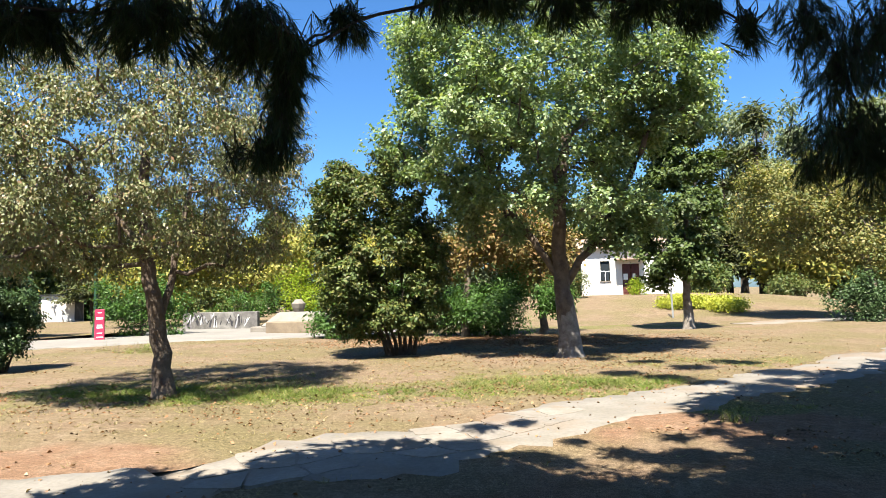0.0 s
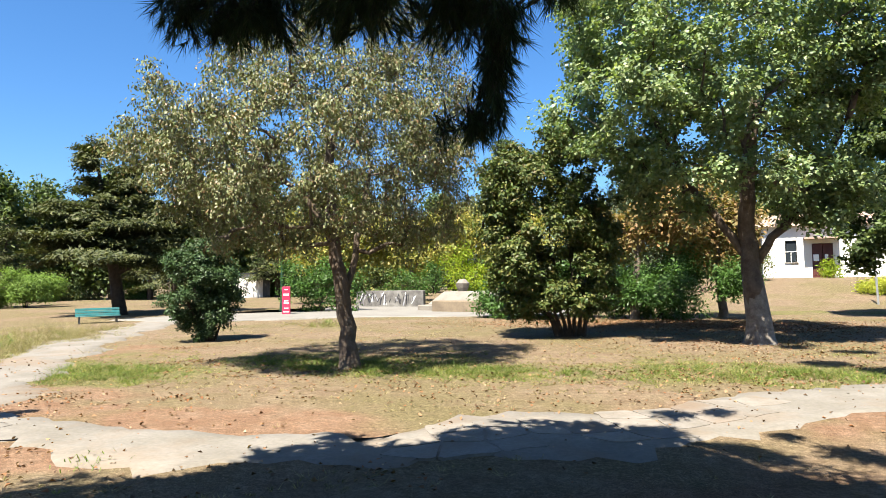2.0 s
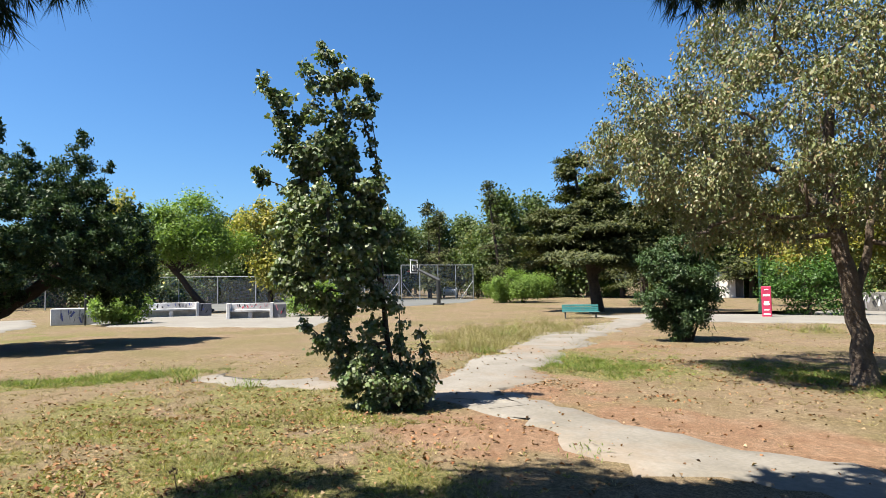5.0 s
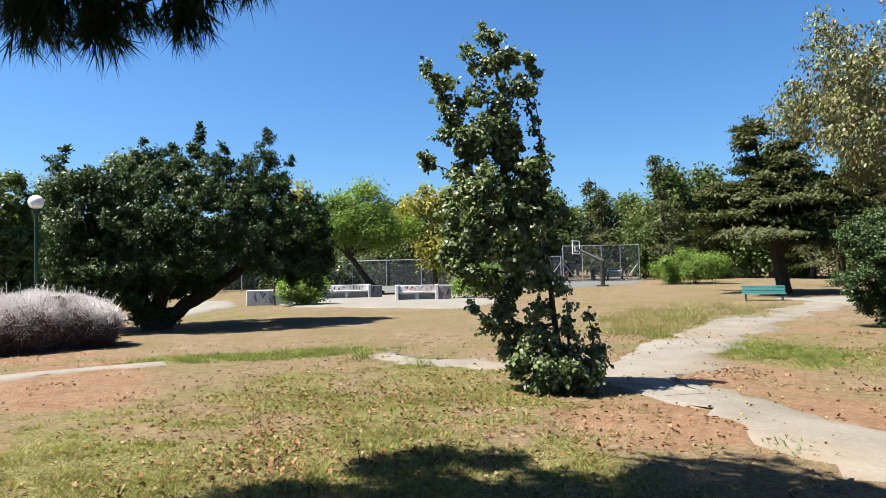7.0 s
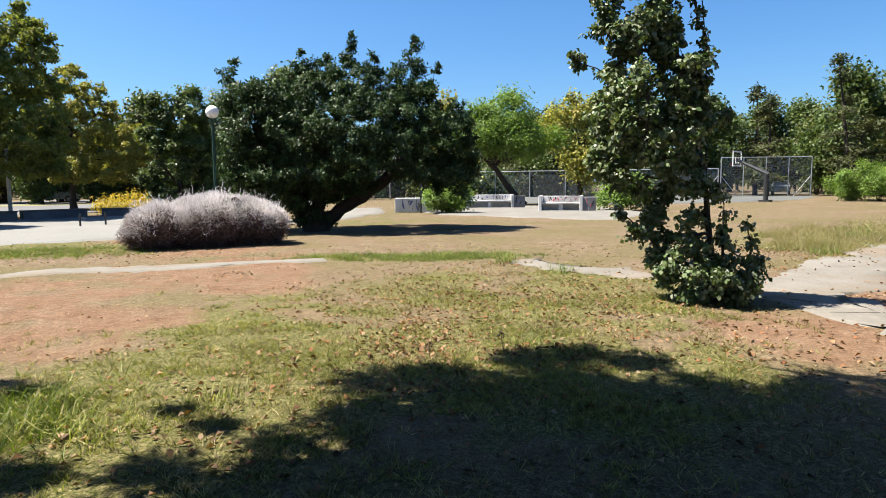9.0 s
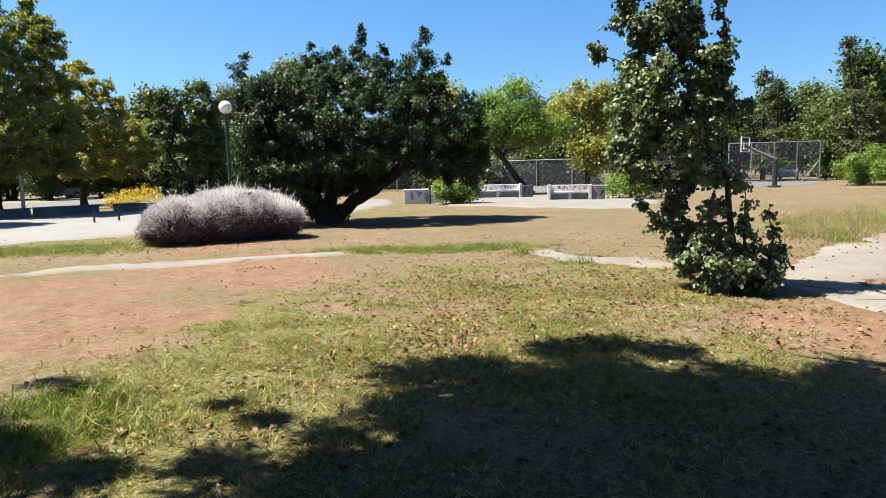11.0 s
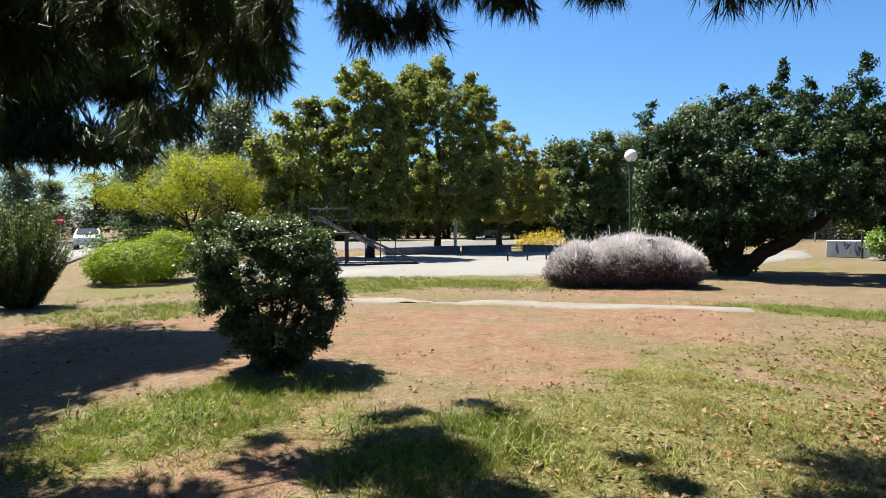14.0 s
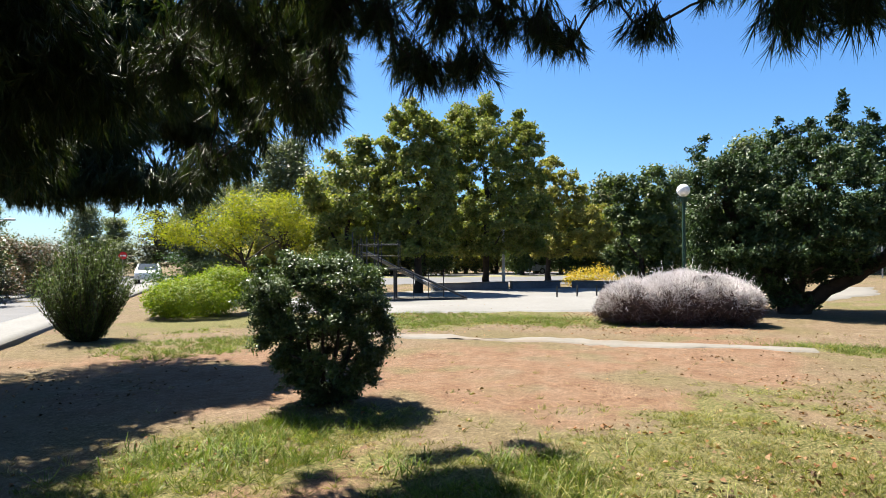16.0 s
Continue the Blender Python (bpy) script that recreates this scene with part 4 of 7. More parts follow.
tree("tree", 0.43, 25.4, 89, [(-0.15, 3.33, 1.47, 1.24), (-1.23, 4.28, 1.24, 1.01), (0.95, 3.29, 0.9, 1.13)],
     L_AUTUMN, 8000, 0.17, (-0.1, 2.2), 0.16, GREY_BARK, "small tree with browning leaves", seed=18, clump=0.25)
for k_, (x_, y_, s_) in enumerate(((-19.5, 41.5, 0.75), (-13.5, 45, 0.8), (-24, 38, 0.7))):
    tree("tree", x_, y_, 115, [(a * s_, b * s_ + 0.8, c * s_, d * s_) for a, b, c, d in [(0.01, 4.8, 4.6, 2.5), (3.4, 6.0, 2.6, 2.6), (2.0, 2.9, 2.4, 1.6), (-3.2, 5.2, 2.6, 2.6)]],
         L_YELLOW, 10000, 0.27, (0, 2.0), 0.18, GREY_BARK, "yellowing tree behind the low wall", seed=20 + k_, clump=0.4, group="yellowing trees")
tree("shrub", -17.6, 36.2, 115, [(0.0, 1.2, 1.7, 1.0), (1.3, 1.5, 1.3, 1.1)], L_HEDGE, 3500, 0.14, (0, 0.5), 0.08, DARK_BARK, "green shrub behind the low wall", "shrub", seed=24, stems=4)
tree("shrub", -18.0, 27.6, 124, [(-0.36, 1.48, 1.74, 1.39), (0.94, 1.18, 1.45, 1.16), (-0.93, 0.99, 0.87, 0.87)], L_HEDGE, 7000, 0.14, (0, 0.6), 0.1, DARK_BARK, "loose green shrub beside the crimson post", "shrub", seed=25, stems=5)
tree("shrub", -12.6, 34.5, 110, [(0.2, 1.5, 1.4, 1.0), (1.0, 1.0, 1.2, 1.0), (-0.6, 2.3, 1.0, 1.4)], L_LIME, 3500, 0.15, (0, 0.6), 0.08, DARK_BARK, "yellow-green shrub behind the fountain", "shrub", seed=26, stems=4)
conifer("cedar_tree", -27.4, 23.9, 138, [(-1.25, 8.8, 2.5, 3.6), (0.75, 7.9, 2.3, 3.6), (-0.4, 6.6, 5.2, 2.9), (-2.8, 5.6, 3.6, 2.8), (2.8, 5.9, 4.2, 2.8), (5.4, 5.5, 3.4, 2.6)], L_CEDAR, 0.24, 27, DARK_BARK, "dark cedar with flat layered branches", seed=27, taper=0.6)
conifer("conifer_tree", -33.5, 33.5, 138, [(0, 6.6, 3.2, 1.2)], L_CEDAR, 0.24, 7, DARK_BARK, "dark cedar with flat layered branches", seed=127)
conifer("conifer_tree", -47.0, 30.7, 147, [(-1.3, 10.4, 2.0, 2.6), (0.8, 6.5, 2.2, 1.5)], L_CEDAR, 0.26, 4, DARK_BARK, "thin windswept conifer with a bent top", seed=28, trunk_r=0.2)
tree("shrub", -43.9, 30.5, 145, [(-1.3, 1.5, 1.8, 1.4), (0.8, 1.4, 1.6, 1.3)], L_BRIGHT, 24000, 0.13, (0, 0.5), 0.1, DARK_BARK, "bright green rounded shrub near the court", "shrub", seed=29, stems=4)
grown("poplar_tree", -8.4, 3.5, 157, [(4.74, (-0.93, -0.74)), (4.51, (-0.91, -0.64)), (4.35, (-1.16, -0.9), (-0.75, -0.4)), (4.22, (-1.73, -1.51), (-1.13, -0.42), (-0.35, -0.17)), (4.02, (-1.7, -1.25), (-1.1, -0.47), (-0.32, -0.14)),
      (3.82, (-1.51, -0.69), (-0.66, -0.1)), (3.62, (-1.48, -0.48), (-0.37, -0.18)), (3.43, (-1.45, -0.41), (-0.3, -0.15)), (3.25, (-1.52, -0.37), (-0.19, -0.1)), (3.07, (-1.72, -1.45), (-1.3, -0.34), (-0.21, -0.09)), (2.83, (-1.5, -0.06)), (2.61, (-1.58, -0.06)),
      (2.39, (-1.5, -0.03)), (2.17, (-1.5, 0.0), (0.04, 0.29)), (1.95, (-1.45, -0.08)), (1.73, (-1.5, -0.16)), (1.52, (-1.4, -0.7), (-0.65, -0.02)), (1.29, (-0.95, -0.1), (-0.24, 0.16)), (1.08, (-1.16, -0.98), (-0.9, -0.03), (0.01, 0.22)),
      (0.89, (-1.02, 0.0), (0.04, 0.22), (0.32, 0.47)), (0.71, (-0.87, -0.04), (0.0, 0.25), (0.35, 0.5)), (0.49, (-0.77, 0.31), (0.35, 0.6)), (0.38, (-0.65, 0.6)), (0.26, (-0.59, 0.56)), (0.16, (-0.52, 0.5)), (0.08, (-0.42, 0.42))],
      L_POPLAR, 34000, 0.062, [[(0, -0.08), (0.0, 0.6), (-0.08, 1.3), (-0.22, 2.1), (-0.42, 2.9), (-0.62, 3.7), (-0.82, 4.6)], [(-0.08, 1.3), (-0.1, 2.0), (-0.12, 2.8), (-0.2, 3.6), (-0.26, 4.1)], [(0.05, -0.08), (0.12, 0.5), (0.12, 1.2)],
      [(-0.1, -0.08), (-0.4, 0.45), (-0.8, 0.85), (-1.05, 1.08)], [(0.15, -0.08), (0.42, 0.4), (0.42, 0.8)]], 0.045, DARK_BARK, "leaning young poplar with leafy suckers at its foot", seed=30, r=0.13, narrow=0.85, droop=0.5, up=0.25, depth=0.75, gaps=0.06, limit=380)
grown("carob_tree", -21.2, -3.7, 191, [(6.09, (1.17, 1.42), (3.2, 3.46)), (5.8, (1.1, 1.48), (3.05, 3.5)), (5.44, (-0.4, -0.1), (0.4, 0.7), (1.0, 1.55), (1.9, 2.25), (2.95, 3.6)),
      (5.09, (-2.4, -2.1), (-0.6, 0.85), (0.9, 2.4), (2.45, 3.7), (3.9, 4.25)), (4.67, (-2.7, -1.2), (-0.8, 4.1)), (4.23, (-2.75, 4.0)),
      (3.86, (-2.7, 3.8), (3.71, 5.14)), (3.41, (-2.75, 5.23)), (2.91, (-2.82, 5.33)), (2.39, (-2.84, 5.42)), (1.85, (-2.78, 5.4)), (1.41, (-2.5, 2.2), (3.6, 5.2)), (1.06, (-1.9, 1.0)), (0.6, (-0.96, 0.7)), (0.33, (-0.7, 0.7))],
      L_CAROB, 165000, 0.105, [[(0, -0.1), (-0.3, 0.7), (-0.9, 1.5), (-1.4, 2.4), (-1.7, 3.4)], [(0.05, -0.1), (0.15, 0.9), (0.3, 1.9), (0.6, 3.0), (0.9, 4.0)], [(0.15, -0.1), (0.5, 0.45), (1.1, 0.8), (1.8, 1.2), (2.5, 1.75), (3.1, 2.5), (3.5, 3.4)]], 0.24, DARK_BARK,
      "broad dark carob tree with dense leathery leaves", seed=31, r=0.27, narrow=0.45, depth=0.62, droop=-0.6, up=0.5, gaps=0.05, limit=900)
tree("shrub", -31.9, 0.9, 179, [(0.01, 0.7, 0.88, 0.61), (0.41, 0.87, 0.69, 0.55), (-0.51, 0.79, 0.55, 0.5)], L_BRIGHT, 6000, 0.14, (0, 0.35), 0.06, DARK_BARK, "small yellow-green shrub beside concrete seats", "shrub", seed=32, stems=4, group="seat shrubs")
tree("shrub", -33.6, 9.9, 165, [(-0.01, 0.9, 1.04, 0.75), (-0.66, 0.7, 0.67, 0.6), (0.7, 0.95, 0.67, 0.7)], L_BRIGHT, 7000, 0.14, (0, 0.35), 0.06, DARK_BARK, "small yellow-green shrub beside concrete seats", "shrub", seed=33, stems=4, group="seat shrubs")
tree("tree", -44.5, 6.3, 172, [(-1.25, 5.9, 2.0, 1.5), (-3.0, 4.7, 1.9, 1.4), (0.7, 4.3, 1.9, 1.2), (-1.09, 4.4, 2.2, 1.3), (-4.2, 3.9, 1.2, 1.0)], L_BRIGHT, 26000, 0.19, (-2.2, 2.7), 0.24, DARK_BARK, "leaning bright green tree behind the seats", seed=34, clump=0.3)
PLANES = ((-23.64, -19.76, 220, [(8.75, (-0.55, 0.28)), (8.1, (-1.58, 1.31)), (7.05, (-1.91, 1.57)), (6.01, (-1.97, 1.69)), (4.96, (-2.12, 1.87)), (3.91, (-2.21, 1.96)), (2.85, (-2.09, 1.95)), (2.1, (-1.77, 1.78))], L_PLANE, 36000),
          (-30.19, -20.35, 214, [(10.64, (-0.39, 0.44)), (10.02, (-1.64, -0.82), (-0.65, 0.69)), (9.49, (-2.21, 1.15), (1.49, 2.22)), (8.77, (-2.44, 2.87)), (7.93, (-2.60, 3.28)), (6.84, (-2.77, 3.21)), (5.59, (-2.94, 3.39)), (4.33, (-2.95, 3.64)), (3.07, (-2.81, 3.63)), (2.2, (-2.35, 3.31))], L_PLANE, 60000),
          (-41.45, -22.63, 209, [(8.58, (-0.63, 1.02)), (7.36, (-1.43, 2.22)), (5.93, (-1.65, 2.94)), (4.49, (-1.65, 4.71)), (3.06, (-1.66, 4.95)), (2.1, (-1.25, 4.43))], L_YELLOW, 42000))
for k_, (x_, y_, f_, rows_k, m_, n_k) in enumerate(PLANES):
    s_ = (0.8, 1.0, 1.0)[k_]
    grown("plane_tree", x_, y_, f_, rows_k, m_, int(n_k * 2), 0.13, [[(0, -0.1), (0, 0.8), (0.05, 1.8), (0, 3.0), (0.1, 4.6 * s_), (0, 6.6 * s_)], [(0.05, 1.8), (-0.7, 2.8), (-1.2, 4.2)], [(0.05, 1.8), (0.7, 2.7), (1.3, 4.0)]], 0.2, DARK_BARK,
          ("green plane tree shading the play court", "green plane tree shading the play court", "plane tree turning yellow beside the car park")[k_], group="plane trees", seed=35 + k_, r=0.37, narrow=0.7, droop=-0.3, depth=1.1, up=0.4, gaps=0.1, limit=1000)
grown("tree", -21.96, -22.86, 226.8, [(7.22, (-0.03, 1.41)), (6.36, (-1.08, 1.85)), (5.28, (-2.11, 1.94)), (4.22, (-2.13, 2.03)), (3.16, (-1.77, 2.07)), (2.2, (-1.4, 1.79))], L_PLANE, 22000, 0.165,
      [[(0, -0.1), (0, 0.8), (0.05, 1.8), (0, 3.0), (0.2, 4.6)], [(0.05, 1.8), (-0.6, 2.7), (-1.2, 4.0)]], 0.17, DARK_BARK, "loose pale green tree behind the play frame", seed=39, r=0.5, narrow=0.6, depth=0.9, gaps=0.25)
grown("tree", -32.5, -12.38, 200.9, [(6.15, (0.13, 1.26)), (5.25, (-1.68, 1.83)), (4.37, (-1.89, 2.02)), (3.2, (-2.06, 2.17)), (2.03, (-1.97, 2.03)), (1.15, (-1.68, 1.84))], L_WOOD, 26000, 0.17,
      [[(0, -0.1), (0, 0.6), (0.05, 1.4), (0, 2.4), (0.2, 3.8)], [(0.05, 1.4), (-0.6, 2.3), (-1.2, 3.4)]], 0.17, DARK_BARK, "dense green tree behind the lamp post", seed=139, r=0.45, narrow=0.55, depth=0.8)
tree("acacia_tree", -19.8, -27.4, 235, [(a * 0.78, b * 0.78 + 0.2, c * 0.78, d * 0.78) for a, b, c, d in [(-5.28, 4.05, 1.87, 1.08), (-2.16, 3.28, 2.08, 1.04), (0.93, 4.69, 2.49, 1.58), (2.89, 3.9, 1.58, 1.45), (-0.79, 5.47, 1.45, 0.75), (-2.89, 4.26, 1.25, 0.83)]],
     L_FEATHER, 15000, 0.13, (-0.3, 1.5), 0.13, DARK_BARK, "spreading tree with feathery lime-green leaves", seed=40, clump=0.2, narrow=0.3, boughs=9, tight=0.3, flat=0.4)
tree("tree", -23.6, -29.6, 228, [(0, 6.8, 1.5, 1.5), (-1.5, 5.6, 1.6, 1.5), (1.4, 5.4, 1.7, 1.7), (-0.2, 4.2, 2.4, 1.5), (-2.3, 3.9, 1.5, 1.3), (2.4, 3.8, 1.5, 1.3), (0.4, 8.0, 0.8, 0.8), (-0.8, 7.5, 0.7, 0.8)], L_EUCA, 24000, 0.18, (0, 2.2), 0.2, DARK_BARK,
     "grey-green tree behind the feathery tree", seed=140, clump=0.26, inner=0.2)
tree("shrub", -11.0, -17.6, 239, [(-0.07, 0.54, 1.33, 0.53), (0.82, 0.86, 0.89, 0.5), (-0.77, 0.39, 0.53, 0.36)], L_LIME, 34000, 0.065, (0, 0.3), 0.05, DARK_BARK, "low sprawling lime-green shrub on grass", "shrub", seed=41, stems=5, clump=0.09, inner=0.6, boughs=0)
grown("shrub", -5.45, -5.7, 229, [(1.61, (-0.47, -0.36), (0.02, 0.13)), (1.51, (-0.74, -0.55), (-0.49, 0.49)), (1.32, (-0.87, 0.66)), (1.07, (-0.88, 0.75)), (0.82, (-0.78, 0.78)), (0.57, (-0.55, 0.76)), (0.33, (-0.44, 0.67)), (0.12, (-0.26, 0.48))],
      L_DARK, 80000, 0.042, [[(0.05 * k, -0.06), (0.09 * k, 0.25), (0.15 * k, 0.6), (0.2 * k, 1.0)] for k in (-2, -1, 0, 1, 2, 3)], 0.03, DARK_BARK, "upright dark green shrub with small glossy leaves", "shrub",
      seed=42, r=0.15, narrow=0.45, droop=-0.5, depth=0.95, gaps=0.0, limit=1100)
vase_shrub(-6.4, -14.0, 0.95, 2.15, L_WOOD, "spiky dark green shrub fanning up beside the pavement", 43)
for k_, (x_, y_) in enumerate(((-6.6, -24.6), (-8.4, -27.4), (-10.6, -30.6), (-13, -34.5), (-15.6, -38.6))):
    tree("oleander_shrub", x_ + 1.2, y_ - 0.9, 252, [(0.03, 1.5, 1.3, 1.0), (-0.6, 1.0, 1.0, 1.0), (0.97, 1.8, 1.2, 0.8), (-0.6, 2.0, 0.9, 0.8), (0.3, 0.55, 1.5, 0.6)], L_RUSTY if k_ in (2, 3) else L_OLEANDER, 13000, 0.14, (0, 0.6), 0.08, DARK_BARK,
         "oleander bush with fading reddish blossom across the road" if k_ in (2, 3) else "oleander bush with pale blossom across the road", "shrub", group="oleanders", seed=44 + k_, stems=5, narrow=0.35)
tree("shrub", -16.4, -28.8, 241, [(0.02, 0.96, 1.0, 0.8)], L_HEDGE, 2500, 0.1, (0, 0.4), 0.05, DARK_BARK, "small green roadside shrub", "shrub", seed=50, stems=4)
tree("shrub", 14.17, 30.5, 65, [(0.06, 0.94, 1.13, 1.07), (0.59, 1.18, 0.9, 0.9)], L_CAROB, 6500, 0.13, (0, 0.5), 0.08, DARK_BARK, "dark rounded shrub beside a tree trunk", "shrub", seed=51, stems=4)
tree("tree", 15.6, 31.6, 64, [(-3.16, 5.37, 2.5, 1.88), (-1.36, 4.2, 2.35, 1.41), (0.01, 4.7, 1.88, 2.19), (-1.68, 6.31, 1.88, 1.57), (-3.01, 4.0, 1.88, 0.94), (0.33, 3.0, 1.25, 1.25)], L_OLIVE, 42000, 0.15, (-0.2, 3.0), 0.22, GREY_BARK,
     "tree with yellow-green autumn leaves", seed=52, clump=0.32)
tree("eucalyptus_tree", 22.0, 70, 73, [(a * 0.88, b * 0.88, c * 0.88, d * 0.88) for a, b, c, d in [(0.33, 18.13, 3.71, 4.08), (3.43, 19.12, 3.34, 3.34), (-0.66, 11.0, 3.71, 5.2), (4.96, 14.56, 3.71, 4.08), (1.53, 6.11, 4.45, 4.45)]], L_EUCA, 16000, 0.6, (0.5, 6), 0.4, GREY_BARK,
     "tall grey-green eucalyptus in the distance", seed=53, clump=0.6, narrow=0.3, droop=1.0)
for k_, (x_, y_, s_) in enumerate(((8.6, 39.5, 0.9), (10.4, 38.6, 1.1))):
    tree("hedge", x_, y_, 75, [(0, 0.3, 1.25 * s_, 0.34), (0.8, 0.26, 0.9 * s_, 0.28)], HEDGE_YELLOW, 6000, 0.12, (0, 0.2), 0.04, DARK_BARK, "low golden-green hedge mound on the lawn", "hedge", group="golden hedges", seed=54 + k_, stems=4, inner=0.6, boughs=0)
tree("shrub", 7.6, 47.6, 90, [(0, 0.55, 0.75, 0.6)], L_LIME, 1500, 0.12, (0, 0.3), 0.05, DARK_BARK, "small green shrub at the white wall", "shrub", seed=58, stems=3)
tree("shrub", 2.7, 45.5, 90, [(0, 1.0, 1.2, 1.1)], L_LAUREL, 2500, 0.15, (0, 0.4), 0.06, DARK_BARK, "dark shrub at the corner of the white building", "shrub", seed=59, stems=3)

# far woods round the park, each tree from one of five kinds
KINDS = []
for k_, (mat_, tall, name_, label_) in enumerate(((L_WOOD, 8.0, "tree", "green tree at the far edge of the park"), (L_CEDAR, 9.5, "conifer_tree", "dark conifer at the far edge of the park"),
                                            (L_LAUREL, 7.0, "tree", "dense green tree at the far edge of the park"), (L_YELLOW, 7.0, "tree", "yellow-green tree at the far edge of the park"),
                                            (L_EUCA, 10.0, "eucalyptus_tree", "grey-green eucalyptus at the far edge of the park"))):
    r_ = np.random.default_rng(70 + k_)
    bl = []
    for i in range(9):
        h = tall * (0.28 + 0.66 * i / 8)
        w = tall * 0.27 * (1 - 0.55 * i / 8) * (0.75 if k_ == 1 else 1.0)
        bl.append((float(r_.normal(0, 0.5)) * w * 1.1, h, w, tall * 0.13))
    bl.append((0, tall * 0.17, tall * 0.24, tall * 0.13))
    if k_ == 1:
        KINDS.append(conifer(name_, -101, 48, 150, [(0, 9.0, 3.0, 1.2)], mat_, 0.34, 4, DARK_BARK, label_, "far trees", 81, 0.2))
        continue
    KINDS.append(tree(name_, -95 - 6 * k_, 40 + 8 * k_, 150, bl, mat_, 10500, 0.3, (0, tall * 0.45), 0.2, DARK_BARK, label_, group="far trees", seed=80 + k_, clump=0.36))
rng_ = np.random.default_rng(5)
for head in np.arange(-42, 186, 2.6):
    for d0, keep in ((72, 1.0), (92, 0.8)):
        if rng_.uniform() > keep or (d0 == 72 and 146 < head < 176) or 158 < head < 168:
            continue
        a_ = radians(head + rng_.normal(0, 0.8))
        d_ = d0 + rng_.normal(0, 5)
        if head < 0:
            d_ -= 8
        x_, y_ = -math.sin(a_) * d_, math.cos(a_) * d_
        if abs((np.array((x_, y_)) - KERB0) @ ROAD_N - 2.9) < 5:
            continue
        kind_ = KINDS[rng_.choice(5, p=(0.34, 0.24, 0.22, 0.12, 0.08) if head < 150 else (0.34, 0.24, 0.22, 0.0, 0.2))]
        m_ = pose(x_, y_, float(ground_z(x_, y_)), 0, 0, rng_.uniform(0, 360))
        ob_ = copy_thing(kind_, m_)
        s_ = rng_.uniform(0.85, 1.25) * (1.45 if head < 5 else 1.26 if 38 < head < 82 else 1.08)
        ob_.scale = (s_, s_, s_ * rng_.uniform(0.85, 1.1))

for head, d_ in ((133, 66), (136.5, 72), (140, 70), (143, 76), (146, 79), (149, 77), (152, 72), (155, 74), (157, 70), (163.5, 74), (166, 78)):
    a_ = radians(head)
    x_, y_ = -math.sin(a_) * d_, math.cos(a_) * d_
    ob_ = copy_thing(KINDS[4 if head > 154 else rng_.choice(5, p=(0.3, 0.1, 0.25, 0.05, 0.3))], pose(x_, y_, float(ground_z(x_, y_)), 0, 0, rng_.uniform(0, 360)))
    s_ = rng_.uniform(0.95, 1.2) * (0.64 if head > 154 else 1.0)
    ob_.scale = (s_ * 1.2, s_ * 1.2, s_ * 0.95)

for k_, (x_, y_) in enumerate([(-48.6, -45.6), (-48.3, -39.9), (-57.2, -41.4), (-55.5, -33.2), (-63.8, -34.9), (-59.1, -30.8), (-62.0, -29.6), (-42.8, -45.9), (-48.8, -45.5), (-51.0, -39.8), (-57.9, -40.6)]):
    ob_ = copy_thing(KINDS[(0, 2, 3, 0, 2)[k_ % 5]], pose(x_, y_, 0, 0, 0, 67.0 * k_))
    ob_.scale = (0.9 + 0.05 * (k_ % 3), 0.9, 0.8 + 0.06 * (k_ % 4))

# shrubs added to stand in for the dark shade at the foot of the woods
UNDER = [tree("shrub", -70 + 6 * k_, 46, 150, [(0, 1.1, 1.9, 1.2), (1.3, 0.9, 1.3, 1.0), (-1.3, 1.0, 1.4, 1.0)], m_, 4200, 0.21, (0, 0.6), 0.08, DARK_BARK, l__, "shrub", "far shrubs", 120 + k_, stems=3, clump=0.25)
         for k_, (m_, l__) in enumerate(((L_LAUREL, "dark filler shrub in the shade under the far trees"), (L_HEDGE, "green filler shrub in the shade under the far trees"), (L_DARK, "dense dark filler shrub in the shade under the far trees")))]
for head in np.arange(-42, 186, 2.9):
    a_ = radians(head + rng_.normal(0, 0.9))
    d_ = (69 if head > 30 else 60) + rng_.normal(0, 2.5)
    x_, y_ = -math.sin(a_) * d_, math.cos(a_) * d_
    if abs((np.array((x_, y_)) - KERB0) @ ROAD_N - 2.9) < 4 or 55 < head < 70 or rng_.uniform() < (0.9 if 106 < head < 140 else 0.5 if head > 100 else 0.1):
        continue
    ob_ = copy_thing(UNDER[rng_.integers(3)], pose(x_, y_, float(ground_z(x_, y_)), 0, 0, rng_.uniform(0, 360)))
    s_ = rng_.uniform(0.8, 1.5)
    ob_.scale = (s_, s_, s_)

# ---- pines over the walk ----
def needles(rng, starts, ways, reach, length, per, width):
    """Hanging shoots set with needles that point forward along them."""
    n = len(starts)
    u = rng.uniform(0, 1, (n * per, 1)) ** 0.8
    w = np.repeat(ways, per, 0)
    c = np.repeat(starts, per, 0) + w * u * np.repeat(reach, per, 0)
    side = rng.normal(0, 1, (n * per, 3))
    side = unit(side - (side * w).sum(1)[:, None] * w)
    d = unit(w * rng.uniform(0.55, 1.0, (n * per, 1)) + side * rng.uniform(0.1, 0.55, (n * per, 1)) + [0, 0, -0.12])
    s = unit(np.cross(d, rng.normal(0, 1, (n * per, 3)))) * width
    L = length * rng.uniform(0.7, 1.15, (n * per, 1))
    v = np.stack([c - s, c + s, c + d * L], 1)
    return v.reshape(-1, 3), np.arange(3 * n * per).reshape(-1, 3)


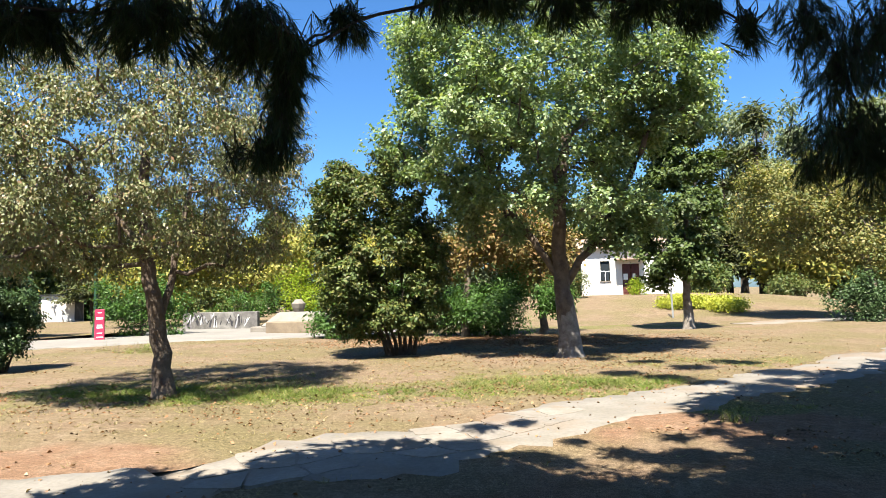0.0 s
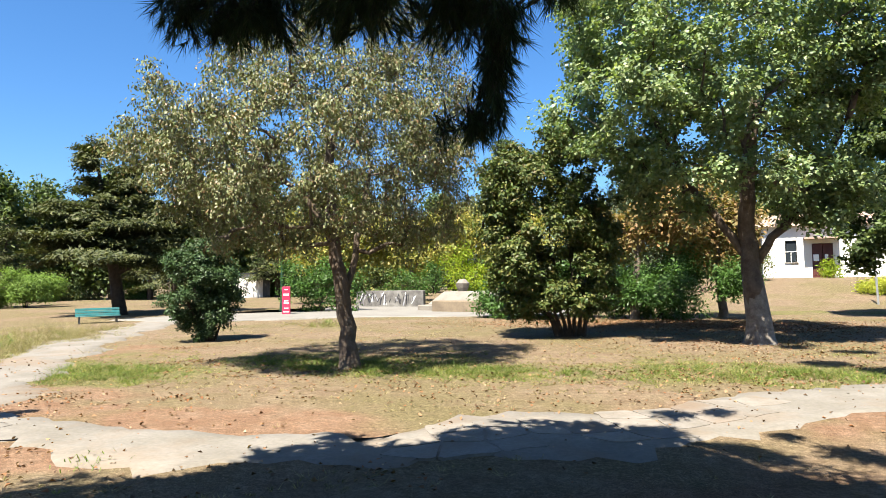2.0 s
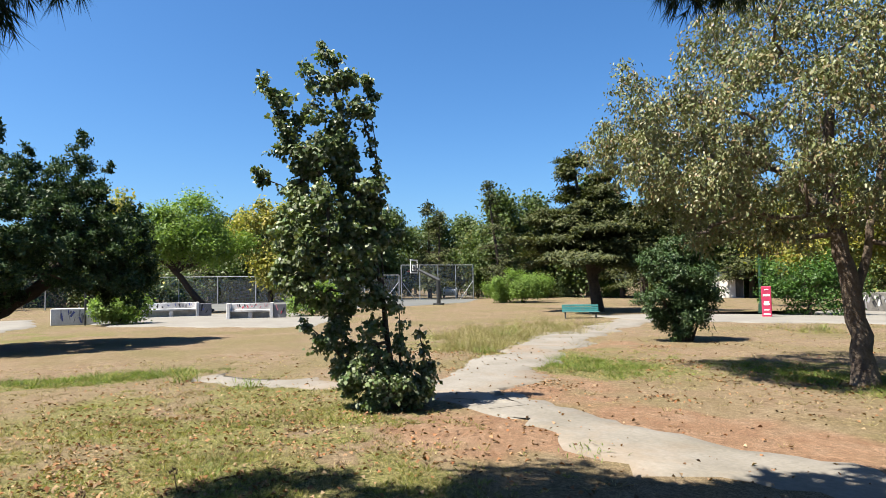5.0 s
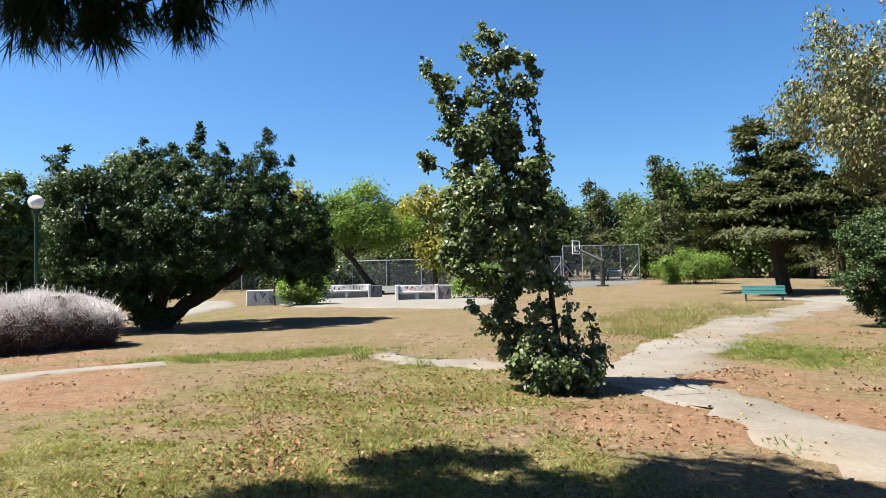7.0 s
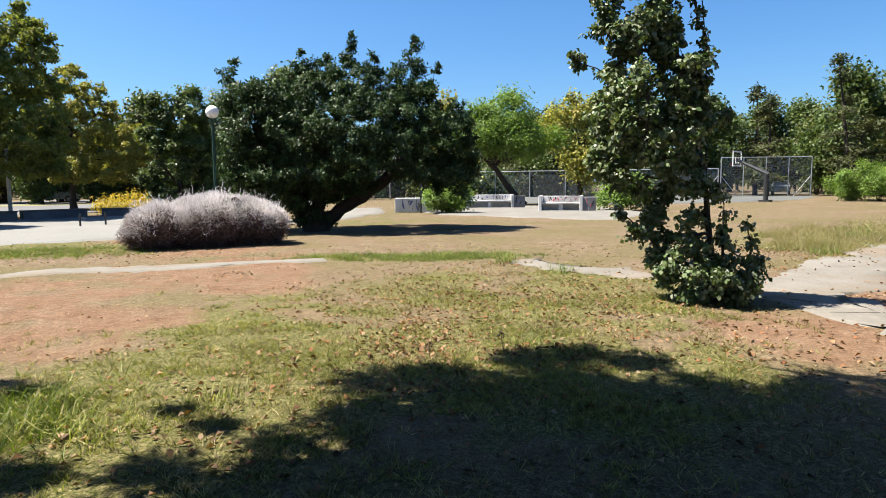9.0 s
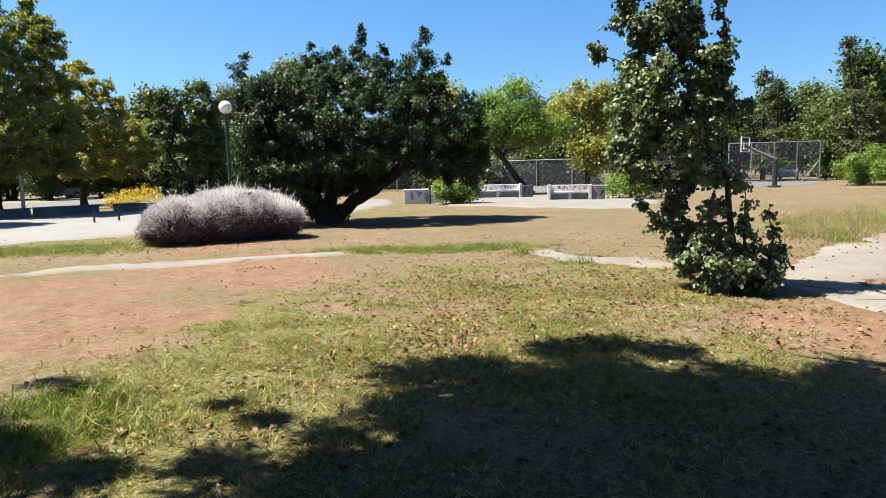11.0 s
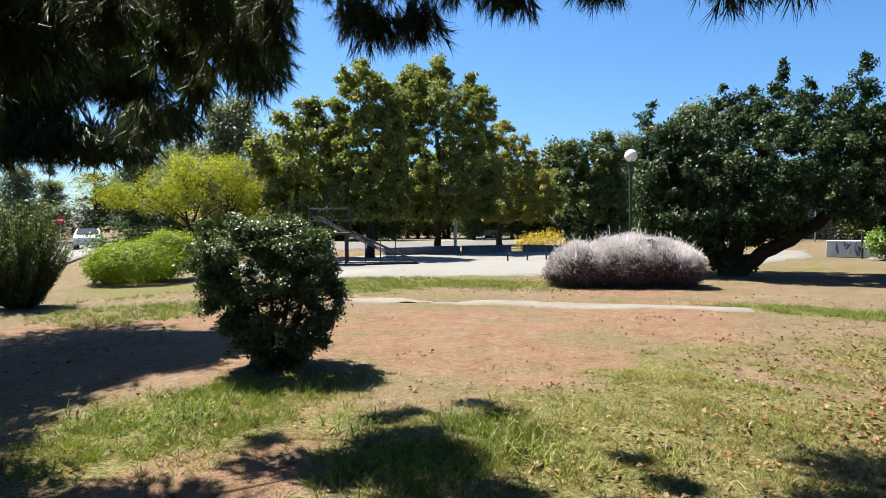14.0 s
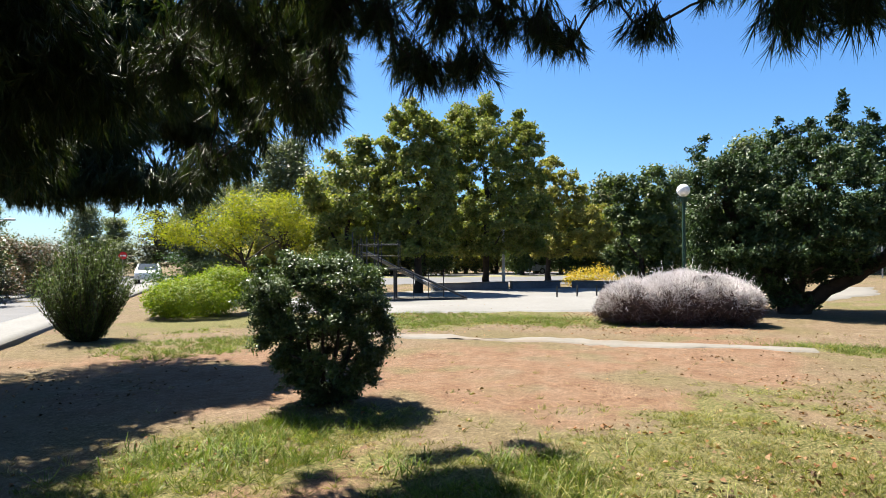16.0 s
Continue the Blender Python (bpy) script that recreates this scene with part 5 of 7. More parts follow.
def pine(x, y, height, radius, low, sprays, masses, tufts, label, seed):
    """A pine: trunk, boughs that branch from one another out to the masses of the crown, and low hanging sprays."""
    rng = np.random.default_rng(seed)
    ob = thing("pine_tree", x, y, label=label, category="tree", group="pines over the path")
    wood = Wood(rng)
    p = np.array([[0, 0, -0.1], [0, 0, 0.15], [0.03, 0.02, 0.8], [0.08, -0.03, 2.2], [0.02, 0.06, 4.0], [-0.08, 0.0, 6.0], [0, 0, height]])
    wood.tube(p, np.array([0.30, 0.25, 0.22, 0.20, 0.17, 0.12, 0.03]), 12)
    fine = [(a - x, b - y, c, w, w, h) for a, b, c, w, h in sprays]
    middle = [(a - x, b - y, c, w, w, h) for a, b, c, w, h in masses if c < 4.6 or w < 1.25]
    high = [(a - x, b - y, c, w, w, h) for a, b, c, w, h in masses if c >= 4.6 and w >= 1.25]
    nodes = []
    for a, b, c, w, _, h in sorted(fine + middle + high, key=lambda q: math.hypot(q[0], q[1]) - 0.4 * q[2]):
        end = np.array([a, b, c + 0.25 * h])
        reach = math.hypot(a, b)
        start = np.array([0.0, 0, min(height - 0.5, max(low, c + 0.1 * reach + 0.5))])
        near = min(nodes, key=lambda q: np.linalg.norm(q - end), default=start)
        if np.linalg.norm(near - end) < 0.8 * np.linalg.norm(start - end):
            start = near
        d = np.linalg.norm(end - start)
        wood.limb(start, end, min(0.06, 0.007 + 0.007 * d), 0.006, 0.06, 0.05, 8, 5)
        nodes.append(end)
    allv, allf, off = [], [], 0
    # high masses carry blades far wider than needles, to cast dense shade
    for group, share, reach, length, per, width in ((fine, tufts[0], 0.15, 0.12, 24, 0.0028), (middle, tufts[2], 0.24, 0.16, 24, 0.006), (high, tufts[1], 0.35, 0.3, 12, 0.05)):
        if not group:
            continue
        c, d, pick = clumps_in(rng, group, share, 0.1)
        g = np.asarray(group)
        way = unit(d * [0.55, 0.55, 0.15] + [0, 0, -0.8] + rng.normal(0, 0.3, c.shape))
        L = reach * rng.uniform(0.6, 1.3, (len(c), 1))
        start = c - way * (L * 0.75 + 0.04)
        if group is fine:
            for i in range(len(c)):
                s = np.linspace(0, 1, 3)[:, None]
                wood.tube(start[i] + way[i] * L[i] * s * 0.95, np.array([0.0035, 0.0028, 0.0015]), 3)
        for i in range(0, len(c), 4 if group is fine else 24):
            core = g[pick[i], :3]
            wood.limb(core + (start[i] - core) * 0.1, start[i], 0.006, 0.003, 0.08, 0.05, 4, 3)
        v, f = needles(rng, start, way, L, length, per, width)
        allv.append(v)
        allf.append(f + off)
        off += len(v)
    child("trunk", wood.mesh("trunk", DARK_BARK), ob)
    child("crown", quick_mesh("crown", np.concatenate(allv), np.concatenate(allf), L_NEEDLE), ob)
    return ob


SPRAY_B = [(-2.64, 3.09, 3.11, 0.24, 0.20), (-2.07, 3.18, 3.13, 0.43, 0.19), (-1.55, 3.35, 3.07, 0.29, 0.24), (-1.25, 3.2, 2.88, 0.17, 0.14), (-1.29, 3.2, 2.68, 0.13, 0.18), (-1.32, 3.21, 2.48, 0.13, 0.16), (-1.42, 3.22, 2.36, 0.11, 0.08), (-1.62, 3.28, 2.37, 0.08, 0.05), (-1.04, 3.51, 3.17, 0.17, 0.11),
           (-0.49, 3.61, 3.32, 0.21, 0.12), (-0.16, 3.65, 3.29, 0.21, 0.12), (0.23, 3.66, 3.26, 0.21, 0.14)]
SPRAY_B += [(0.66, 3.63, 3.21, 0.28, 0.14), (0.95, 3.59, 3.15, 0.14, 0.16), (1.19, 3.57, 2.99, 0.09, 0.12), (-3.57, -0.73, 2.54, 0.16, 0.11), (-3.63, -0.51, 2.55, 0.13, 0.12), (-3.67, -0.2, 2.62, 0.13, 0.11), (-3.54, -0.64, 2.7, 0.32, 0.16),
            (-3.62, -0.03, 2.79, 0.21, 0.11), (-2.84, 2.69, 3.01, 0.20, 0.16), (-2.66, 2.82, 3.01, 0.20, 0.16)]
SPRAY_C = [(2.56, 6.07, 4.01, 0.37, 0.31), (2.84, 6.11, 3.54, 0.44, 0.44), (2.83, 6.27, 2.95, 0.44, 0.37), (3.07, 6.19, 2.76, 0.37, 0.44), (3.09, 5.93, 3.71, 0.31, 0.5), (2.62, 6.41, 2.67, 0.16, 0.16)]
SPRAY_A = [(-3.04, -4.51, 2.92, 0.27, 0.36), (-2.99, -3.85, 3.11, 0.28, 0.2), (-3.27, -3.86, 2.95, 0.25, 0.33), (-3.61, -3.92, 2.75, 0.28, 0.32), (-3.89, -4.0, 2.6, 0.16, 0.22), (-3.43, -3.24, 3.1, 0.23, 0.19), (-3.67, -3.56, 2.86, 0.16, 0.25),
           (-3.55, -3.01, 3.04, 0.22, 0.17), (-3.79, -2.99, 2.84, 0.19, 0.15), (-3.82, -2.69, 3.05, 0.21, 0.17), (-4.02, -2.75, 2.77, 0.17, 0.11), (-4.03, -2.41, 3.01, 0.21, 0.15)]
SPRAY_A += [(-4.07, -2.16, 2.96, 0.18, 0.15), (-4.18, -2.04, 2.84, 0.15, 0.07), (-4.13, -1.71, 3.05, 0.18, 0.09), (-4.27, -1.55, 2.86, 0.16, 0.11), (-4.32, -1.2, 2.99, 0.14, 0.05), (-3.58, -4.92, 2.31, 0.27, 0.17), (-3.69, -4.44, 2.52, 0.16, 0.16),
            (-3.59, -2.68, 2.68, 0.21, 0.14), (-3.78, -2.44, 2.7, 0.16, 0.14), (-3.98, -2.07, 2.82, 0.16, 0.07), (-4.2, -1.6, 2.85, 0.16, 0.07), (-4.46, -0.56, 2.88, 0.14, 0.05)]
# unseen crown masses, most placed by where their shade falls on the ground
CROWN_B = [(-5.81, -3.21, 5.06, 0.45, 0.18), (-5.92, -2.9, 5.32, 0.4, 0.16), (-6.24, -1.83, 4.84, 0.42, 0.17), (-6.37, -1.65, 5.32, 0.42, 0.17), (-6.15, -0.99, 4.94, 0.35, 0.14), (-5.6, 0.13, 5.0, 0.42, 0.17), (-5.32, 0.59, 5.25, 0.5, 0.2), (-5.2, -2.67, 5.0, 0.65, 0.26), (-5.26, -1.82, 5.08, 0.75, 0.3), (-4.99, -0.79, 4.77, 0.6, 0.24), (-4.61, -0.09, 5.2, 0.65, 0.26), (-4.41, -2.61, 5.07, 0.75, 0.3), (-4.2, -1.44, 4.95, 1.0, 0.4), (-3.72, -0.4, 5.22, 1.0, 0.4), (-3.6, 1.07, 4.93, 0.8, 0.32), (-3.3, -2.58, 5.02, 0.9, 0.36), (-3.19, 2.23, 4.83, 0.5, 0.2)]
CROWN_B += [(-4.6, -3.62, 4.99, 0.28, 0.12), (-4.29, -4.1, 4.87, 0.3, 0.12), (-4.0, -3.52, 4.91, 0.36, 0.14), (-4.91, -4.19, 5.2, 0.16, 0.12), (-4.2, -4.73, 4.92, 0.25, 0.12), (-3.6, -4.09, 5.04, 0.4, 0.16), (-5.22, -4.62, 5.34, 0.14, 0.12), (-5.62, -5.81, 5.33, 0.22, 0.12), (-5.76, -6.07, 5.18, 0.18, 0.12), (-4.71, -5.91, 5.07, 0.32, 0.13), (-4.4, -5.38, 4.92, 0.28, 0.12), (-5.19, -6.18, 4.85, 0.18, 0.12), (-4.12, -6.96, 5.33, 0.2, 0.12), (-4.11, 2.84, 5.06, 0.28, 0.12), (-2.69, -4.37, 4.82, 0.6, 0.24), (-2.91, -3.54, 5.12, 0.7, 0.28)]
CROWN_B += [(-4.45, -1.6, 5.1, 1.3, 0.4), (-3.6, -2.7, 5.2, 1.3, 0.4), (-4.1, 0.1, 5.1, 1.3, 0.4), (-3.4, 1.5, 5.1, 1.25, 0.4)]
CROWN_B += [(-5.65, -1.7, 5.05, 0.5, 0.2), (-5.5, -2.4, 5.05, 0.5, 0.2), (-5.5, -0.8, 5.05, 0.45, 0.2), (-5.3, -0.2, 5.05, 0.4, 0.2), (-5.0, -3.25, 5.05, 0.4, 0.2)]
CROWN_B += [(-1.7, 2.7, 5.1, 1.5, 0.5), (0.18, 2.16, 5.3, 1.1, 0.4), (1.38, 2.66, 5.3, 0.8, 0.3), (-0.82, 2.76, 5.3, 0.6, 0.24), (2.28, 2.86, 5.3, 0.7, 0.28), (-0.12, 3.31, 5.3, 0.3, 0.14), (0.78, 3.41, 5.3, 0.28, 0.14), (-1.5, 0.5, 5.6, 2.6, 0.9),
     # the last mass is added out of view only to deepen the shade
     (-2.0, -3.2, 5.6, 2.1, 0.8), (1.2, -1.0, 6.6, 3.2, 1.2), (3.6, 0.2, 6.4, 2.6, 1.0), (1.4, -5.2, 6.4, 2.4, 0.9)]
CROWN_B += [(1.18, 4.31, 5.3, 0.25, 0.12), (1.18, 3.46, 5.3, 0.42, 0.18), (0.53, 3.61, 5.3, 0.3, 0.14), (-0.42, 3.46, 5.3, 0.35, 0.14), (-0.97, 4.76, 5.3, 0.28, 0.12), (-0.52, 5.01, 5.3, 0.2, 0.12), (0.08, 4.11, 5.3, 0.16, 0.12), (1.68, 4.56, 5.3, 0.3, 0.14), (-1.07, 3.86, 5.3, 0.35, 0.14)]
pine(1.0, -2.5, 9.5, 5, 3.2, SPRAY_B, CROWN_B, (1900, 24000, 12500), "tall pine whose low boughs hang over the path", 61)
# unseen masses added above the view to shade and dapple the ground
CROWN_C = [(5.8, 6.4, 5.2, 2.0, 0.8), (7.4, 4.0, 6.6, 3.0, 1.5), (8.4, 9.6, 5.2, 2.6, 1.0), (3.2, 5.0, 6.8, 1.7, 0.6), (4.8, 5.9, 6.6, 1.6, 0.6), (2.5, 3.91, 6.6, 0.5, 0.25), (3.2, 3.31, 6.6, 0.7, 0.3), (1.8, 2.21, 6.6, 0.7, 0.3), (1.1, 2.81, 6.6, 0.3, 0.15), (1.75, 3.31, 6.6, 0.3, 0.15), (3.5, 4.61, 6.6, 0.5, 0.25), (5.8, 7.9, 6.6, 1.6, 0.6), (3.6, 2.0, 7.0, 2.2, 0.8)]
CROWN_C += [(1.22, 8.41, 8.0, 0.5, 0.2), (1.92, 7.61, 8.0, 0.55, 0.2), (2.42, 6.91, 8.0, 0.45, 0.2), (3.12, 6.21, 8.0, 0.6, 0.22), (4.07, 8.21, 8.0, 0.6, 0.22), (2.72, 9.11, 8.0, 0.5, 0.2), (2.02, 10.31, 8.0, 0.45, 0.2), (3.82, 10.11, 8.0, 0.6, 0.22), (1.02, 11.01, 8.0, 0.4, 0.2), (3.72, 7.01, 8.0, 0.45, 0.2), (4.82, 6.61, 8.0, 0.8, 0.3), (3.42, 5.11, 8.0, 0.35, 0.18)]
pine(6.6, 4.6, 9.0, 4, 3.0, SPRAY_C, CROWN_C, (1300, 18000, 6500), "pine with sunlit drooping boughs", 62)
CROWN_A = [(-2.13, -5.4, 3.07, 0.83, 0.54), (-2.31, -6.01, 2.47, 0.69, 0.43), (-2.67, -5.27, 2.86, 0.64, 0.39), (-3.21, -3.54, 3.42, 0.8, 0.16), (-3.83, -2.65, 3.34, 0.57, 0.15),
           (-6.75, -9.98, 5.28, 0.85, 0.85), (-4.37, -5.03, 3.51, 0.31, 0.45), (-5.61, -10.78, 5.00, 1.29, 1.07)]
CROWN_A += [(-4.06, -4.25, 3.68, 0.4, 0.17), (-3.88, -10.28, 4.17, 1.44, 1.25), (-6.45, -10.03, 3.66, 0.61, 0.51), (-7.4, -9.91, 4.13, 0.48, 0.53), (-4.81, -5.24, 3.06, 0.18, 0.21), (-7.32, -10.15, 3.28, 0.48, 0.37), (-4.6, -11.7, 4.3, 1.8, 0.6),
            (-3.23, -10.97, 5.01, 1.98, 0.77), (-5.7, -12.0, 4.3, 1.3, 0.5), (-2.0, -9.0, 4.5, 1.7, 0.7)]
CROWN_A += [(-3.18, -9.49, 2.7, 0.75, 0.35), (-3.61, -9.36, 2.58, 0.7, 0.3), (-4.02, -9.12, 2.51, 0.65, 0.28), (-4.54, -8.9, 2.61, 0.65, 0.3), (-4.91, -8.5, 2.6, 0.62, 0.3), (-5.2, -8.12, 2.56, 0.5, 0.25), (-4.69, -9.23, 3.25, 0.73, 0.47), (-3.9, -9.16, 3.07, 0.75, 0.45)]
CROWN_A += [(-5.80, -9.84, 4.07, 0.78, 0.54), (-5.38, -10.32, 4.57, 0.90, 0.60), (-3.82, -4.97, 3.04, 0.32, 0.3), (-3.98, -4.86, 3.38, 0.36, 0.3), (-4.27, -4.76, 3.03, 0.26, 0.3), (-4.55, -4.66, 3.01, 0.24, 0.3), (-4.36, -4.55, 3.4, 0.34, 0.28), (-7.07, -10.88, 5.60, 0.87, 0.73)]
CROWN_A += [(-3.46, -10.32, 4.81, 0.91, 0.65), (-4.68, -10.75, 5.24, 0.98, 0.70), (-3.36, -9.70, 3.73, 0.81, 0.58), (-4.39, -9.98, 4.06, 0.88, 0.56), (-5.63, -10.81, 5.51, 0.93, 0.78)]
CROWN_A += [(-1.5, -12.0, 6.0, 2.6, 1.2), (0.2, -8.6, 5.4, 2.2, 0.9), (-1.0, -6.4, 4.8, 1.7, 0.6), (-2.8, -6.1, 4.6, 0.7, 0.3), (-3.34, -10.02, 3.77, 1.68, 0.84), (-1.5, -6.9, 3.4, 1.3, 0.6), (-3.83, -9.79, 3.36, 1.13, 0.63),
            (-1.9, -5.7, 3.4, 1.1, 0.4), (-5.6, -10.6, 4.0, 1.3, 0.5), (-5.11, -9.96, 3.91, 1.37, 0.42)]
# masses set from the shade they cast on the ground
CROWN_A += [(-2.5, -10.25, 5.0, 0.6, 0.22), (-3.05, -10.3, 5.2, 0.5, 0.2), (-3.3, -9.5, 5.0, 0.45, 0.18), (-2.45, -8.9, 4.95, 0.55, 0.2), (-2.68, -8.45, 5.05, 0.35, 0.16), (-2.05, -8.1, 5.0, 0.4, 0.18), (-1.95, -9.5, 5.1, 0.6, 0.24), (-3.0, -8.75, 5.1, 0.3, 0.14), (-1.7, -8.7, 5.1, 0.6, 0.24)]
CROWN_A += [(-4.4, -9.42, 5.0, 0.35, 0.15), (-3.85, -9.17, 5.0, 0.35, 0.15), (-3.4, -8.82, 5.0, 0.3, 0.14), (-3.05, -8.37, 5.0, 0.28, 0.14), (-5.1, -9.62, 5.0, 0.3, 0.14), (-2.75, -7.97, 5.0, 0.22, 0.12)]
pine(-2.78, -9.9, 9.0, 5, 2.6, SPRAY_A, CROWN_A, (1700, 10000, 30000),
     "dark pine with a thick trunk and low drooping boughs", 63)


# ---- things ----
def sprayed(parent, rng, x0, x1, z0, z1, y, n, colours):
    """Illegible spray-paint marks on an upright face: plain strokes."""
    for i in range(n):
        w, h = rng.uniform(0.015, 0.09), rng.uniform(0.15, 0.7) * (z1 - z0)
        cx, cz = rng.uniform(x0 + w, x1 - w), rng.uniform(z0 + h / 2, z1 - h / 2)
        bm = boxed(-w / 2, -0.002, -h / 2, w / 2, 0.002, h / 2)
        bmesh.ops.transform(bm, matrix=pose(cx, y, cz, 0, rng.uniform(-35, 35), 0), verts=bm.verts[:])
        part("paint_mark", bm, SPRAY[colours[i % len(colours)]], parent)


def seat_bay(x, y, turn, width, label, marks, colours, side=MAUVE_PAINT, seed=0):
    """A concrete seat with a back wall, two side walls and a seat slab."""
    ob = thing("stone_bench", x, y, turn=turn, label=label, category="bench", group="concrete seats")
    rng = np.random.default_rng(seed)
    w = width / 2
    part("back_wall", boxed(-w, 0.55, 0, w, 0.7, 0.78), WHITE_PAINT, ob, bevel=0.015)
    part("side_wall", boxed(-w - 0.16, -0.1, 0, -w - 0.003, 0.7, 0.8), WHITE_PAINT, ob, bevel=0.015)
    part("side_wall", boxed(w + 0.003, -0.1, 0, w + 0.16, 0.7, 0.8), WHITE_PAINT, ob, bevel=0.015)
    part("seat", boxed(-w + 0.003, 0.1, 0.36, w - 0.003, 0.547, 0.46), WHITE_PAINT, ob, bevel=0.01)
    part("support", boxed(-0.1, 0.15, 0.0, 0.1, 0.5, 0.357), WHITE_PAINT, ob)
    # end panel in a darker grey than the white walls
    part("end_panel", boxed(w + 0.17, -0.05, 0, w + 0.8, 0.1, 0.72), side, ob, bevel=0.01)
    sprayed(ob, rng, -w, w, 0.48, 0.76, 0.547, marks, colours)
    sprayed(ob, rng, w + 0.2, w + 0.78, 0.05, 0.7, -0.054, 4, colours)
    return ob


seat_bay(-33.2, 6.6, 74, 1.9, "white concrete seat covered in spray paint", 18, ("grey", "red", "black", "pink"), seed=1)
seat_bay(-38.0, 3.4, 86, 2.5, "dark-painted concrete seat with spray marks", 20, ("black", "blue", "grey"), seed=2)
block = thing("concrete_block", -33.4, -0.9, turn=88, label="low white concrete wall block with spray marks", category="wall")
part("body", boxed(-0.95, 0, 0, 0.95, 0.6, 0.74), WHITE_PAINT, block, bevel=0.02)
sprayed(block, np.random.default_rng(4), -0.9, 0.9, 0.06, 0.7, -0.004, 20, ("black", "grey", "blue"))
post = thing("bollard_post", -32.7, -0.5, label="thin dark metal post in front of the wall", category="post")
part("post", rodded((0, 0, 0), (0, 0, 1.45), 0.045), DARK_METAL, post)

low_wall = thing("low_wall", -16.7, 32.6, turn=2, label="low concrete wall streaked and sprayed with paint", category="wall")
part("body", boxed(-2.1, 0, 0, 2.1, 0.35, 0.95), STREAKED, low_wall, bevel=0.02)
sprayed(low_wall, np.random.default_rng(6), -2.0, 1.6, 0.08, 0.9, -0.004, 46, ("black", "grey", "black", "white", "black"))
fountain = thing("fountain", -10.0, 28.6, turn=-10, label="stepped pale stone fountain with a brown stone front", category="fountain")
part("base", boxed(-3.2, -0.4, 0, 2.6, 2.2, 0.30), PALE_STONE, fountain, bevel=0.03)
part("basin_front", boxed(-1.9, -1.1, 0.0, 2.7, -0.404, 0.55), BROWN_STONE, fountain, "brown stone front slab", bevel=0.03)
bm = bmesh.new()
vs = box(bm, -2.7, -0.35, 0.304, 2.4, 2.0, 0.95)
for v in vs:
    if v.co.z > 0.6:
        v.co.x = v.co.x * 0.72 - 0.1
        v.co.y = 0.9 + (v.co.y - 0.9) * 0.55
part("upper_step", bm, PALE_STONE, fountain, bevel=0.03)
bm = bmesh.new()
for z0, z1, r0, r1 in ((0.952, 1.12, 0.22, 0.3), (1.123, 1.34, 0.30, 0.36), (1.343, 1.55, 0.34, 0.14)):
    rod(bm, (-1.3, 0.8, z0), (-1.3, 0.8, z1), r0, r1, 10)
part("finial", bm, PALE_STONE, fountain, "weathered stone finial")
sprayed(fountain, np.random.default_rng(8), -1.5, 1.6, 0.36, 0.52, -0.38, 7, ("black", "grey"))

totem = thing("sign_post", -18.3, 25.1, turn=35, label="crimson metal box post with white lettering bars", category="sign")
part("body", boxed(-0.19, -0.12, 0, 0.19, 0.12, 1.32), PINK_PAINT, totem, bevel=0.02)
for z_, h_, w_ in ((0.9, 0.09, 0.26), (0.52, 0.08, 0.22), (0.63, 0.05, 0.2), (0.12, 0.05, 0.26), (1.16, 0.04, 0.16), (0.3, 0.04, 0.2)):
    part("lettering_bar", boxed(-w_ / 2, -0.127, z_, w_ / 2, -0.122, z_ + h_), WHITE_METAL, totem)
lamp2 = thing("street_lamp", -20.2, 27.4, label="dark green painted lamp post", category="lamp post")
part("post", rodded((0, 0, 0), (0, 0, 4.6), 0.09, 0.06), GREEN_METAL, lamp2)
part("base", rodded((0, 0, 0), (0, 0, 0.5), 0.14, 0.12), GREEN_METAL, lamp2)
cabin = thing("cabin", -41.5, 52, turn=38, label="small white cabin beyond the square", category="cabin")
part("body", boxed(-1.6, -1.2, 0, 1.6, 1.2, 2.3), WHITE_WALL, cabin, bevel=0.02)
part("roof", boxed(-1.75, -1.35, 2.303, 1.75, 1.35, 2.42), DARK_METAL, cabin)
part("door", boxed(0.9, -1.24, 0.05, 1.55, -1.203, 2.1), DARK_METAL, cabin)

# park bench
bench = thing("park_bench", -23.2, 19.1, turn=55, label="teal painted wooden park bench with iron legs", category="bench")
bench.scale = (0.9, 0.9, 0.84)
for i in range(3):
    part("seat_slat", boxed(-0.9, -0.28 + 0.16 * i, 0.33, 0.9, -0.15 + 0.16 * i, 0.365), TEAL_WOOD, bench, bevel=0.006)
for i in range(3):
    bm = boxed(-0.9, -0.015, -0.055, 0.9, 0.015, 0.055)
    bmesh.ops.transform(bm, matrix=pose(0, 0.24 + 0.03 * i, 0.42 + 0.125 * i, -12), verts=bm.verts[:])
    part("back_slat", bm, TEAL_WOOD, bench, bevel=0.006)
for x_ in (-0.75, 0.75):
    bm = bmesh.new()
    rod(bm, (x_, -0.25, 0), (x_, -0.22, 0.33), 0.025)
    rod(bm, (x_, 0.2, 0), (x_, 0.22, 0.36), 0.025)
    rod(bm, (x_, 0.255, 0.34), (x_, 0.325, 0.70), 0.02)
    rod(bm, (x_, -0.26, 0.31), (x_, 0.26, 0.31), 0.02)
    part("leg_frame", bm, DARK_METAL, bench)

